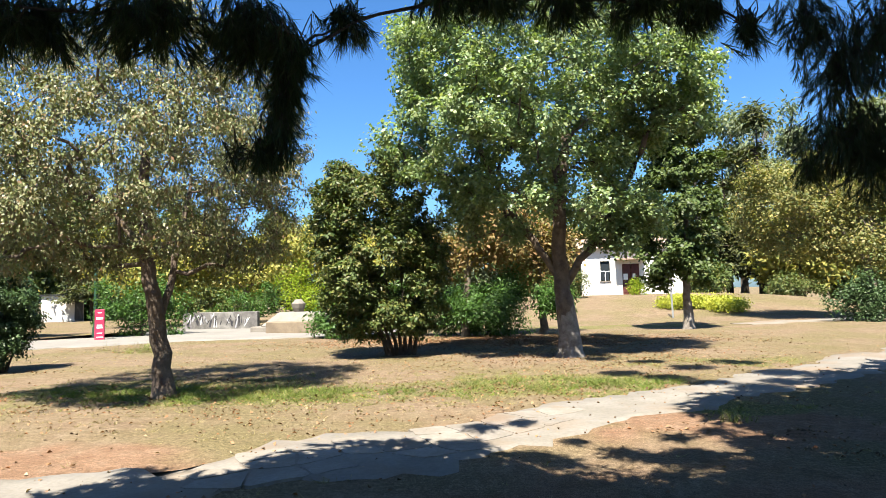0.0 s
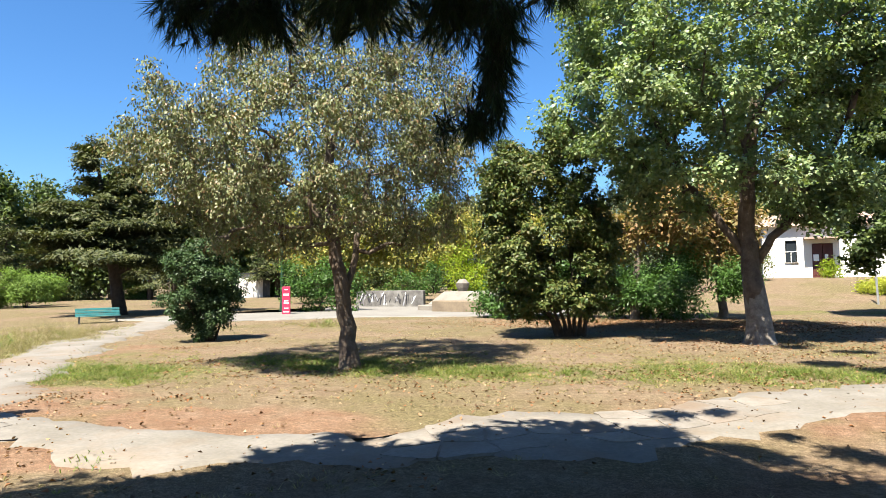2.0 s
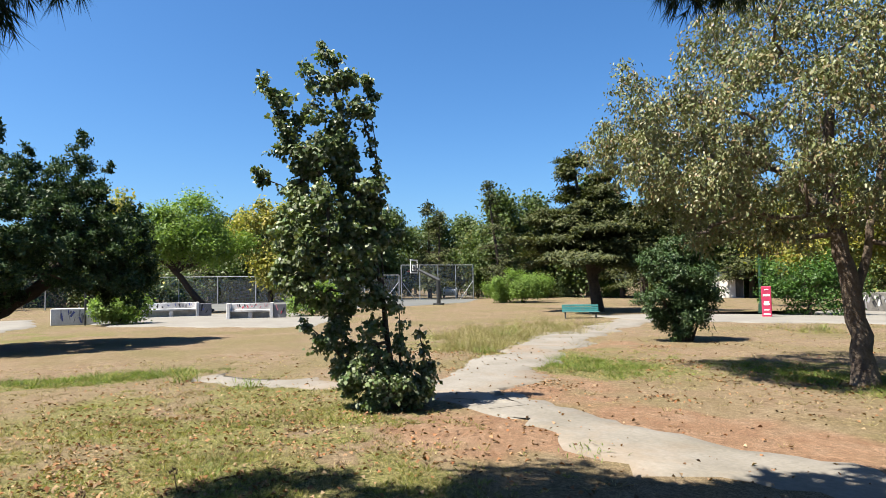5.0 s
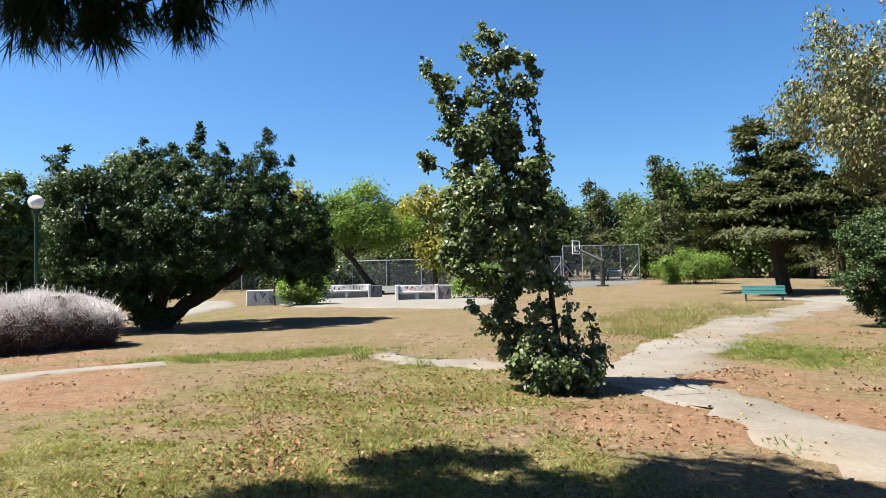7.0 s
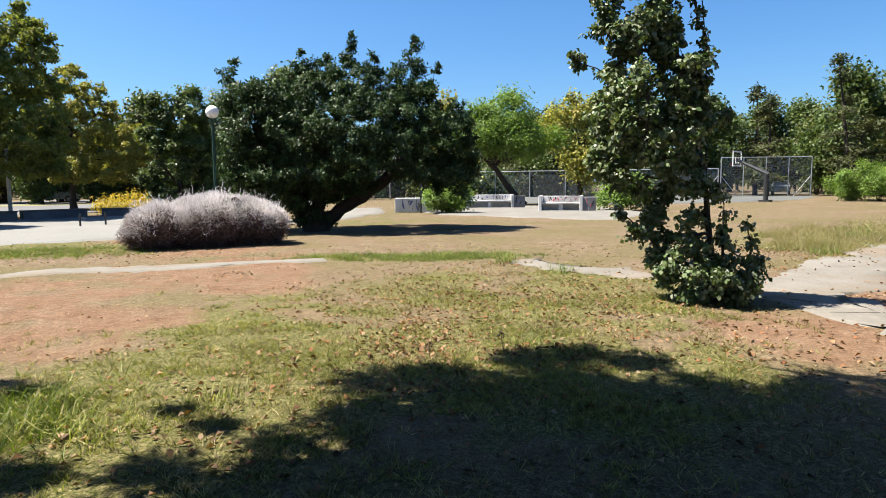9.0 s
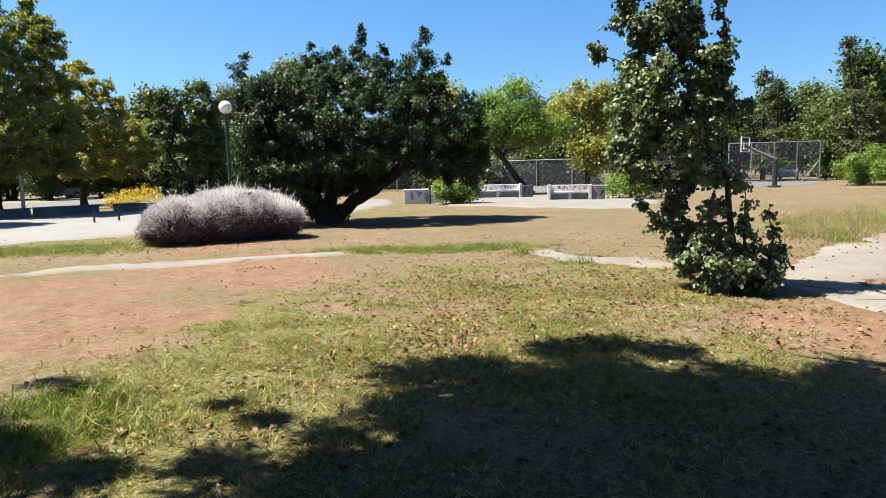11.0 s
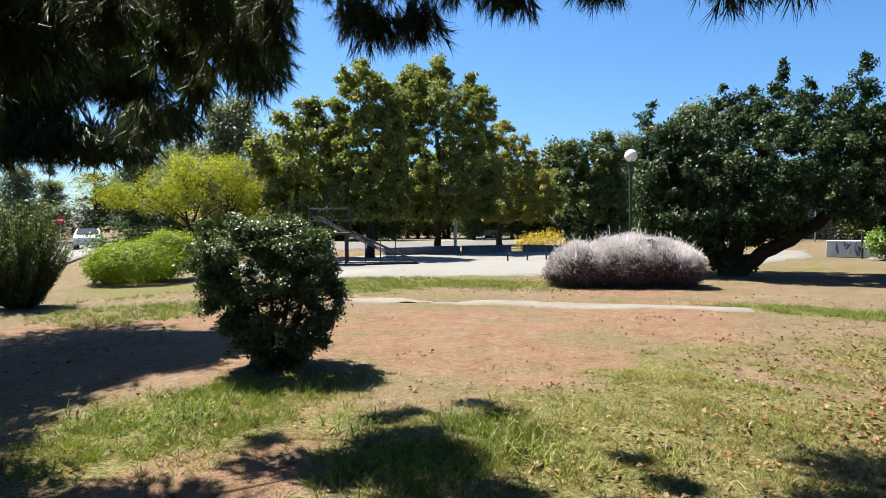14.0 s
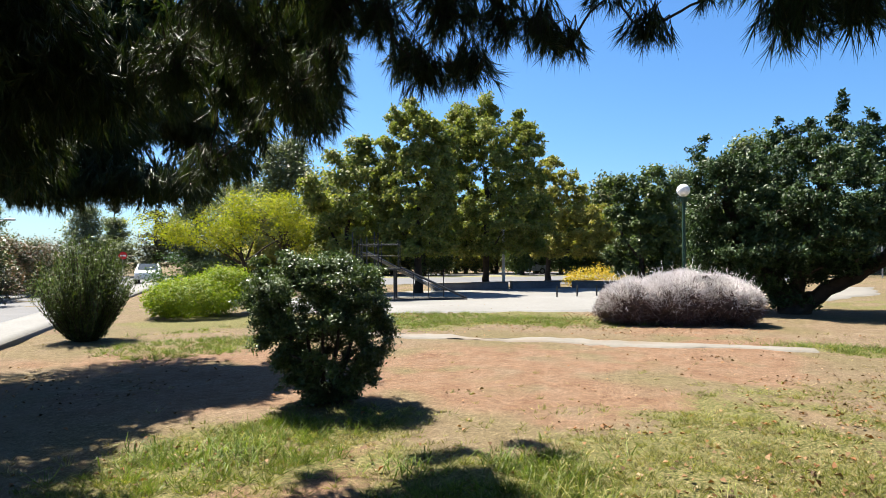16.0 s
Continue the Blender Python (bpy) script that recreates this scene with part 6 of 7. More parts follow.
# globe lamp
lamp = thing("street_lamp", -17.75, -5.6, label="dark green lamp post with a white globe", category="street lamp")
part("post", rodded((0, 0, 0), (0, 0, 3.12), 0.05, 0.04, 10), GREEN_METAL, lamp)
part("base", rodded((0, 0, 0), (0, 0, 0.6), 0.10, 0.08, 10), GREEN_METAL, lamp)
part("collar", rodded((0, 0, 3.10), (0, 0, 3.20), 0.08, 0.1, 12), GREEN_METAL, lamp)
bm = bmesh.new()
bmesh.ops.create_uvsphere(bm, u_segments=20, v_segments=12, radius=0.17, matrix=pose(0, 0, 3.39))
for f in bm.faces:
    f.smooth = True
part("globe", bm, GLOBE, lamp, "white opal globe")

# basketball hoop
hoop = thing("basketball_hoop", -45.2, 23.4, turn=-135, label="basketball hoop on a dark cranked steel post", category="basketball hoop")
part("post", rodded((0, 0, 0), (0, 0, 2.0), 0.17, 0.16), DARK_METAL, hoop)
part("arm", rodded((-0.12, 0, 1.9), (2.0, 0, 2.95), 0.16, 0.1), DARK_METAL, hoop)
part("foot", boxed(-0.35, -0.35, 0, 0.35, 0.35, 0.12), DARK_METAL, hoop)
for y0, z0, y1, z1 in ((-0.85, 2.5, 0.85, 2.6), (-0.85, 3.5, 0.85, 3.6), (-0.85, 2.603, -0.75, 3.497), (0.75, 2.603, 0.85, 3.497), (-0.3, 2.72, 0.3, 2.78), (-0.3, 3.1, 0.3, 3.16), (-0.3, 2.783, -0.24, 3.097), (0.24, 2.783, 0.3, 3.097)):
    part("backboard_bar", boxed(2.0, y0, z0, 2.05, y1, z1), WHITE_METAL, hoop, "white painted backboard frame")
for z_ in (2.66, 2.9, 3.3):
    part("backboard_strut", rodded((1.98, -0.8, z_), (1.98, 0.8, z_), 0.02), DARK_METAL, hoop)
bm = bmesh.new()
for i in range(14):
    a0, a1 = 2 * math.pi * i / 14, 2 * math.pi * (i + 1) / 14
    rod(bm, (2.32 + 0.23 * math.cos(a0), 0.23 * math.sin(a0), 2.68), (2.32 + 0.23 * math.cos(a1), 0.23 * math.sin(a1), 2.68), 0.012, sides=5)
part("rim", bm, RED_SIGN, hoop)


# fences
def fence(a, b, height, gap, label, braces=True):
    a, b = np.array(a, float), np.array(b, float)
    L = np.linalg.norm(b - a)
    turn = math.degrees(math.atan2(b[1] - a[1], b[0] - a[0]))
    ob = thing("court_fence", a[0], a[1], turn=turn, label=label, category="fence", group="court fences")
    n = int(L / gap)
    for i in range(n + 1):
        x_ = L * i / n
        part("post", rodded((x_, 0, 0), (x_, 0, height), 0.05), GALVANISED, ob)
        if i < n:
            bm = bmesh.new()
            bm.faces.new([bm.verts.new(p) for p in ((x_ + 0.05, 0, 0.05), (x_ + L / n - 0.05, 0, 0.05), (x_ + L / n - 0.05, 0, height - 0.05), (x_ + 0.05, 0, height - 0.05))])
            part("mesh_panel", bm, FENCE_MESH, ob)
    part("top_rail", rodded((0, 0, height), (L, 0, height), 0.035), GALVANISED, ob)
    if braces:
        part("brace", rodded((0.05, 0, 1.9), (1.5, 0.05, 0.05), 0.03), GALVANISED, ob)
        part("brace", rodded((L - 0.05, 0, 1.9), (L - 1.5, 0.05, 0.05), 0.03), GALVANISED, ob)
    return ob


fence((-58.4, 34.4), (-59.4, 26.6), 3.6, 1.9, "tall galvanised chain-link fence round the court")
fence((-59.5, 26.4), (-66, 3), 2.6, 3.2, "galvanised chain-link fence behind the court")
fence((-66.1, 2.8), (-56, -6), 2.6, 3.2, "galvanised chain-link fence behind the court")
upole = thing("utility_pole", -76, 32.3, label="tall pale concrete utility pole", category="pole")
part("shaft", rodded((0, 0, 0), (0, 0, 12), 0.28, 0.18, 12), WHITE_METAL, upole)
fpole = thing("thin_pole", 7.4, 35.2, label="thin pale leaning metal pole", category="pole")
part("shaft", rodded((0, 0, 0), (-0.08, 0, 3.1), 0.05, 0.045), GALVANISED, fpole)
wpost = thing("concrete_post", -30.2, -19.2, label="slim white post under the trees", category="post")
part("shaft", rodded((0, 0, 0), (0, 0, 3.4), 0.085, 0.075, 10), WHITE_PAINT, wpost)
part("collar", rodded((0, 0, 0), (0, 0, 0.12), 0.12, 0.1, 10), WHITE_PAINT, wpost)

# play frame
play = thing("climbing_frame", -18.85, -17.65, turn=129, label="dark steel play frame with a platform and slide", category="play frame")
for x_, y_ in ((-0.6, -0.6), (0.6, -0.6), (-0.6, 0.6), (0.6, 0.6)):
    part("leg", boxed(x_ - 0.04, y_ - 0.04, 0, x_ + 0.04, y_ + 0.04, 1.2), DARK_METAL, play)
part("deck", boxed(-0.8, -0.75, 1.203, 0.8, 0.75, 1.28), DARK_METAL, play)
for y_ in (-0.7, 0.7):
    part("rail", rodded((-0.75, y_, 2.2), (0.75, y_, 2.2), 0.014), DARK_METAL, play)
    part("rail", rodded((-0.75, y_, 1.75), (0.75, y_, 1.75), 0.012), DARK_METAL, play)
    for x_ in (-0.75, 0.0, 0.75):
        part("upright", rodded((x_, y_, 1.28), (x_, y_, 2.35), 0.015), DARK_METAL, play)
    part("slide_rail", rodded((0.8, y_ * 0.45, 1.3), (3.4, y_ * 0.45, 0.08), 0.035), DARK_METAL, play)
    part("ground_rail", rodded((-0.6, y_, 0.06), (3.4, y_ * 0.5, 0.06), 0.035), DARK_METAL, play)
bm = bmesh.new()
bm.faces.new([bm.verts.new(p) for p in ((0.8, -0.3, 1.26), (0.8, 0.3, 1.26), (3.4, 0.3, 0.05), (3.4, -0.3, 0.05))])
part("slide_bed", bm, DARK_METAL, play)
for x_ in (1.3, 1.9, 2.5):
    part("strut", rodded((x_, 0.5, 0), (x_, 0.5, 1.1), 0.02), DARK_METAL, play)
for i in range(5):
    part("rung", rodded((-0.85, -0.3, 0.25 + 0.24 * i), (-0.85, 0.3, 0.25 + 0.24 * i), 0.02), DARK_METAL, play)
tower = thing("ladder_tower", -21.6, -21.2, turn=35, label="tall dark steel ladder tower", category="play frame")
for x_, y_ in ((-0.5, -0.5), (0.5, -0.5), (-0.5, 0.5), (0.5, 0.5)):
    part("post", rodded((x_, y_, 0), (x_, y_, 2.9), 0.035), DARK_METAL, tower)
for i in range(7):
    part("rung", rodded((-0.5, -0.5, 0.35 + 0.38 * i), (0.5, -0.5, 0.35 + 0.38 * i), 0.02), DARK_METAL, tower)
    part("rung", rodded((-0.5, -0.5, 0.35 + 0.38 * i), (-0.5, 0.5, 0.35 + 0.38 * i), 0.02), DARK_METAL, tower)
slide2 = thing("slide", -20.6, -20.3, turn=160, label="long steel slide behind the play frame", category="slide")
for y_ in (-0.3, 0.3):
    part("side_rail", rodded((0, y_, 2.0), (3.8, y_, 0.2), 0.022), GALVANISED, slide2)
    part("post", rodded((0, y_, 0), (0, y_, 2.6), 0.03), DARK_METAL, slide2)
bm = bmesh.new()
bm.faces.new([bm.verts.new(p) for p in ((0, -0.28, 1.96), (0, 0.28, 1.96), (3.8, 0.28, 0.16), (3.8, -0.28, 0.16))])
part("bed", bm, GALVANISED, slide2)

# planters, flowers, small posts
for x0, y0, x1, y1 in ((-25.6, -20.6, -29.2, -18.4), (-29.4, -18.3, -31.6, -16.6), (-32.0, -16.0, -33.8, -12.6)):
    L = math.hypot(x1 - x0, y1 - y0)
    p_ = thing("planter_wall", x0, y0, turn=math.degrees(math.atan2(y1 - y0, x1 - x0)), label="low grey planter wall edging the court", category="wall", group="planter walls")
    part("body", boxed(0, -0.4, 0, L - 0.05, 0, 0.38), MAUVE_PAINT, p_, bevel=0.02)
    sprayed(p_, np.random.default_rng(int(-x0 * 10)), 0.2, L - 0.3, 0.04, 0.34, 0.004, 7, ("black", "grey", "blue"))
    part("coping", boxed(-0.02, -0.43, 0.383, L - 0.03, 0.03, 0.43), PALE_STONE, p_, bevel=0.01)
tree("flower_bed", -36.0, -16.2, 204, [(0, 0.55, 1.7, 0.5), (1.0, 0.45, 1.1, 0.4), (-1.2, 0.4, 0.9, 0.35)], L_FLOWER, 3500, 0.12, (0, 0.2), 0.04, DARK_BARK, "bed of bright yellow flowers behind the planter", "flowers", seed=90, stems=4, inner=0.6, boughs=0)
for i in range(3):
    p_ = thing("bollard", -23.9 - 0.9 * i, -12.6 + 0.45 * i, label="short dark metal bollard on the court edge", category="bollard", group="short bollards")
    part("post", rodded((0, 0, 0), (0, 0, 0.5), 0.035), DARK_METAL, p_)

# grey dry shrub: a mound of fine twigs
rng_ = np.random.default_rng(91)
mound = thing("dry_shrub", -16.3, -5.45, turn=200 - 90, label="wide mound of dry silvery-grey twiggy shrub", category="shrub")
MOUND = [(-0.85, 0, 0.5, 0.95, 1.0, 0.6), (0.12, 0.1, 0.52, 1.15, 1.15, 0.74), (1.1, 0.1, 0.5, 0.8, 1.0, 0.7), (-1.4, 0, 0.3, 0.5, 0.8, 0.34), (1.6, 0, 0.42, 0.4, 0.8, 0.52), (-0.4, 0.2, 0.85, 0.45, 0.5, 0.34), (0.7, -0.1, 0.9, 0.5, 0.5, 0.36), (1.25, 0.3, 0.85, 0.35, 0.4, 0.3)]


def uneven(p):
    """Humps and hollows in the outline of the mound."""
    k = 0.95 + 0.032 * (np.sin(4.1 * p[:, 0] + 1.3 * p[:, 1]) + np.sin(3.3 * p[:, 1] + 5.2 * p[:, 2]) + 0.8 * np.sin(9.0 * p[:, 0] + 4.0 * p[:, 2]))
    return p * np.stack([k ** 0.5, k, k], 1)


# solid dark fill added inside, so that nothing shows through the twigs
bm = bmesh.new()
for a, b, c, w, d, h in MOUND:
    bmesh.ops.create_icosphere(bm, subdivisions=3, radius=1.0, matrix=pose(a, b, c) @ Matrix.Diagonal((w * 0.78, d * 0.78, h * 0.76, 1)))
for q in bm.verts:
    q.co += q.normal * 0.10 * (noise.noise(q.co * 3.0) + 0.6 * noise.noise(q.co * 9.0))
part("core", bm, DARK_FILL, mound)
# darker brown twigs towards the bottom, pale grey ones on the upward faces
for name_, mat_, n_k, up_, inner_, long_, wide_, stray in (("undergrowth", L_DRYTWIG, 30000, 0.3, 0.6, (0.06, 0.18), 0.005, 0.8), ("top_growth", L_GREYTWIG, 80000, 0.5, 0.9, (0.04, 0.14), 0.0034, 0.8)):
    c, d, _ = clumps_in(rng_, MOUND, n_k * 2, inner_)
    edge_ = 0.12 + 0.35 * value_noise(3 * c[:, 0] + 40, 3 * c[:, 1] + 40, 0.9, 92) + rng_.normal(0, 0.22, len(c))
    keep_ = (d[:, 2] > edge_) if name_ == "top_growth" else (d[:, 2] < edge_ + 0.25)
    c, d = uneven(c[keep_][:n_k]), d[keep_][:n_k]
    c[:, 2] = np.maximum(c[:, 2], 0.02)
    w_ = unit(d + rng_.normal(0, stray, c.shape) + [0, 0, up_])
    L_ = rng_.uniform(*long_, (len(c), 1))
    s_ = unit(np.cross(w_, rng_.normal(0, 1, c.shape))) * wide_
    v = np.stack([c - s_, c + s_, c + w_ * L_ + s_ * 0.4, c + w_ * L_ - s_ * 0.4], 1).reshape(-1, 3)
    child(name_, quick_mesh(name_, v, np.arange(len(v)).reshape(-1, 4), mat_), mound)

wood_ = Wood(rng_)
c, d, _ = clumps_in(rng_, MOUND, 900, 0.9)
k_ = d[:, 2] > 0.25
for p_, o_ in zip(uneven(c[k_]), d[k_]):
    e_ = p_ + unit(o_ * 0.5 + rng_.normal(0, 0.4, 3) + [0, 0, 0.8]) * rng_.uniform(0.08, 0.34)
    q = wood_.limb(p_, e_, 0.006, 0.003, 0.14, 0.0, 5, 3)
    for _ in range(3):
        a_ = q[rng_.integers(1, 5)]
        wood_.limb(a_, a_ + unit(rng_.normal(0, 1, 3) + [0, 0, 0.6]) * rng_.uniform(0.04, 0.12), 0.004, 0.002, 0.1, 0.0, 3, 3)
child("stray_stem", wood_.mesh("stray_stem", L_GREYTWIG), mound)

# white building on the rise
chapel = thing("white_building", 6.9, 49.6, z=1.22, turn=-4, label="white rendered building with a clay tile roof", category="building")
def wall_with(x0, x1, z1, openings, y0, y1):
    bm = bmesh.new()
    xs = sorted({x0, x1, *[o[0] for o in openings], *[o[1] for o in openings]})
    for a, b in zip(xs, xs[1:]):
        o = [o for o in openings if o[0] <= a and b <= o[1]]
        if not o:
            box(bm, a, y0, -0.3, b, y1, z1)
        else:
            if o[0][2] > 0:
                box(bm, a, y0, -0.3, b, y1, o[0][2])
            box(bm, a, y0, o[0][3], b, y1, z1)
    return bm
part("front_wall", wall_with(-3.0, 4.6, 3.6, [(-1.6, -0.9, 1.1, 2.6), (0.0, 1.25, 0, 2.35), (2.9, 3.6, 1.1, 2.6)], 0, 0.35), WHITE_WALL, chapel)
part("side_wall", boxed(-3.0, 0.352, -0.3, -2.65, 9, 3.6), WHITE_WALL, chapel)
part("side_wall", boxed(4.25, 0.352, -0.3, 4.6, 9, 3.6), WHITE_WALL, chapel)
part("back_wall", boxed(-2.648, 8.65, -0.3, 4.248, 9, 3.6), WHITE_WALL, chapel)
bm = bmesh.new()
vs = [bm.verts.new(p) for p in ((-3.4, -0.45, 3.58), (5.0, -0.45, 3.58), (5.0, 4.5, 4.7), (-3.4, 4.5, 4.7), (-3.4, 9.4, 3.58), (5.0, 9.4, 3.58))]
for q in ((0, 1, 2, 3), (3, 2, 5, 4), (0, 3, 4), (1, 5, 2), (0, 4, 5, 1)):
    bm.faces.new([vs[i] for i in q])
part("roof", bm, ROOF_TILE, chapel, "pale clay tile roof")
for i in range(21):
    x_ = -3.3 + 0.4 * i
    part("tile_row", rodded((x_, -0.47, 3.62), (x_, 4.45, 4.74), 0.07, sides=6), ROOF_TILE, chapel)
part("porch_roof", boxed(-0.5, -1.1, 2.62, 1.75, -0.003, 2.74), ROOF_TILE, chapel)
part("porch_post", boxed(1.5, -1.05, -0.1, 1.65, -0.9, 2.617), WHITE_WALL, chapel)
for x_ in (0.0, 0.63):
    door_ = part("door_leaf", boxed(x_ + 0.01, 0.08, 0.0, x_ + 0.61, 0.14, 2.33), DARK_DOOR, chapel, "dark red wooden door leaf", bevel=0.01)
    part("panel", boxed(x_ + 0.1, 0.06, 0.2, x_ + 0.52, 0.077, 1.0), DARK_DOOR, door_)
part("notice", boxed(0.08, 0.05, 1.15, 0.4, 0.056, 1.6), WHITE_METAL, chapel, "white paper notice on the door")
part("notice", boxed(0.75, 0.05, 1.3, 0.95, 0.056, 1.6), WHITE_METAL, chapel, "white paper notice on the door")
for x_ in (-1.6, 2.9):
    win = part("window", boxed(x_ + 0.05, 0.12, 1.15, x_ + 0.65, 0.15, 2.55), GLASS_DARK, chapel)
    part("frame", boxed(x_, 0.10, 1.803, x_ + 0.7, 0.118, 1.85), WHITE_METAL, win)
    part("frame", boxed(x_ + 0.33, 0.10, 1.103, x_ + 0.37, 0.118, 1.80), WHITE_METAL, win)
    part("sill", boxed(x_ - 0.08, -0.08, 1.02, x_ + 0.78, -0.003, 1.097), PALE_STONE, win)

# apartment block beyond the road
flats = thing("apartment_building", -8.6, -66, turn=18, label="pale apartment block with balconies beyond the road", category="building")
part("wall", boxed(-5.2, -5, -0.2, 8, 5, 10.4), WHITE_WALL, flats)
part("roof", boxed(-5.6, -5.4, 10.403, 8.4, 5.4, 10.7), PALE_STONE, flats)
part("ground_floor_cladding", boxed(-5.24, 5.004, -0.2, 7.6, 5.06, 0.85), ROOF_TILE, flats, "brick red band along the ground floor")
for fl_ in range(3):
    for k_ in range(3):
        x_ = -4.2 + 3.9 * k_
        win = part("window", boxed(x_, 5.004, 0.9 + 3.3 * fl_, x_ + 1.5, 5.05, 2.9 + 3.3 * fl_), GLASS_DARK, flats)
        part("frame", boxed(x_ + 0.72, 5.053, 0.9 + 3.3 * fl_, x_ + 0.78, 5.08, 2.9 + 3.3 * fl_), WHITE_METAL, win)
        part("shutter", boxed(x_ + 0.02, 5.053, 0.92 + 3.3 * fl_, x_ + 0.5, 5.09, 2.88 + 3.3 * fl_), PALE_STONE, win)
part("balcony_slab", boxed(-7.2, 1.0, 3.5, -5.203, 6.6, 3.7), PALE_STONE, flats)
part("balcony_slab", boxed(-5.2, 5.06, 3.5, 7.6, 6.6, 3.7), PALE_STONE, flats)
for z_ in (3.78, 4.13, 4.48, 4.83):
    part("balcony_board", boxed(-7.2, 6.54, z_, 7.6, 6.58, z_ + 0.26), WHITE_METAL, flats)
    part("balcony_board", boxed(-7.2, 1.0, z_, -7.16, 6.535, z_ + 0.26), WHITE_METAL, flats)
for x_ in (-7.12, -5.0, -2.8, -0.4, 2.2, 4.8, 7.5):
    part("balcony_post", boxed(x_ - 0.03, 6.47, 3.703, x_ + 0.03, 6.535, 5.15), GALVANISED, flats)
part("balcony_slab", boxed(-5.0, 5.06, 6.8, 7.6, 6.6, 7.0), PALE_STONE, flats)
part("parapet", boxed(-5.0, 6.45, 7.003, 7.6, 6.6, 8.0), WHITE_WALL, flats, bevel=0.03)


# parked cars
def car(x, y, turn, paint, label, z=None):
    ob = thing("car", x, y, z, turn, label, "car", "parked cars")
    bm = bmesh.new()
    prof = [(-2.1, 0.35), (-2.15, 0.75), (-1.95, 0.92), (-1.2, 0.98), (-0.75, 1.42), (0.55, 1.46), (1.25, 1.0), (2.0, 0.86), (2.15, 0.6), (2.1, 0.32)]
    left = [bm.verts.new((a, -0.85, b)) for a, b in prof]
    right = [bm.verts.new((a, 0.85, b)) for a, b in prof]
    for v in left + right:
        if v.co.z > 1.2:
            v.co.y *= 0.8
    bm.faces.new(left)
    bm.faces.new(right[::-1])
    for i in range(len(prof)):
        j = (i + 1) % len(prof)
        bm.faces.new((left[i], right[i], right[j], left[j]))
    part("body", bm, paint, ob, bevel=0.04)
    for s_ in (-1, 1):
        bm = bmesh.new()
        bm.faces.new([bm.verts.new(p) for p in ((-1.05, s_ * 0.862, 1.0), (1.05, s_ * 0.862, 1.02), (0.5, s_ * 0.73, 1.39), (-0.68, s_ * 0.73, 1.37))])
        part("side_window", bm, GLASS_DARK, ob)
    for a, b, c, d in ((1.24, 1.04, 0.62, 1.44), (-1.2, 1.02, -0.8, 1.40)):
        bm = bmesh.new()
        e = 0.02 if a > 0 else -0.02
        bm.faces.new([bm.verts.new(p) for p in ((a + e, -0.72, b + 0.02), (a + e, 0.72, b + 0.02), (c + e, 0.6, d + 0.02), (c + e, -0.6, d + 0.02))])
        part("windscreen", bm, GLASS_DARK, ob)
    for x_ in (-1.3, 1.3):
        for y_ in (-0.78, 0.78):
            wh = part("wheel", rodded((x_, y_ - 0.1, 0.31), (x_, y_ + 0.1, 0.31), 0.31, sides=16), RUBBER, ob)
            part("rim", rodded((x_, y_ - 0.115, 0.31), (x_, y_ + 0.115, 0.31), 0.19, sides=12), GALVANISED, wh)
    for s_ in (-0.6, 0.6):
        part("headlight", boxed(2.08, s_ - 0.16, 0.62, 2.17, s_ + 0.16, 0.74), WHITE_METAL, ob)
    return ob


car(-68.7, 37.3, 150, CAR_PAINT["white"], "white car parked behind the court fence")
car(-24.6, -47.0, 60, CAR_PAINT["white"], "white car waiting at the junction")
car(-61.2, -35.6, 118, CAR_PAINT["silver"], "silver car parked in the shade beyond the court")
stop = thing("stop_sign", -24.8, -51.5, turn=60, label="red octagonal road sign on a thin post", category="road sign")
part("post", rodded((0, 0, 0), (0, 0, 2.4), 0.03), GALVANISED, stop)
part("plate", rodded((0.05, 0, 2.1), (0.07, 0, 2.1), 0.32, sides=8), RED_SIGN, stop, "red octagonal plate")
part("lettering_bar", boxed(0.074, -0.2, 2.04, 0.078, 0.2, 2.16), WHITE_METAL, stop)

tall_lamp = thing("street_lamp", -17.0, -56.1, turn=-200, label="tall grey street lamp with a curved arm", category="street lamp")
part("post", rodded((0, 0, 0), (0, 0, 4.0), 0.09, 0.06), GALVANISED, tall_lamp)
part("arm", rodded((0, 0, 3.95), (0.35, 0, 4.6), 0.05, 0.04), GALVANISED, tall_lamp)
part("arm_tip", rodded((0.33, 0, 4.58), (1.1, 0, 4.85), 0.04, 0.035), GALVANISED, tall_lamp)
part("lantern", boxed(1.05, -0.13, 4.78, 1.75, 0.13, 4.92), GALVANISED, tall_lamp, bevel=0.03)

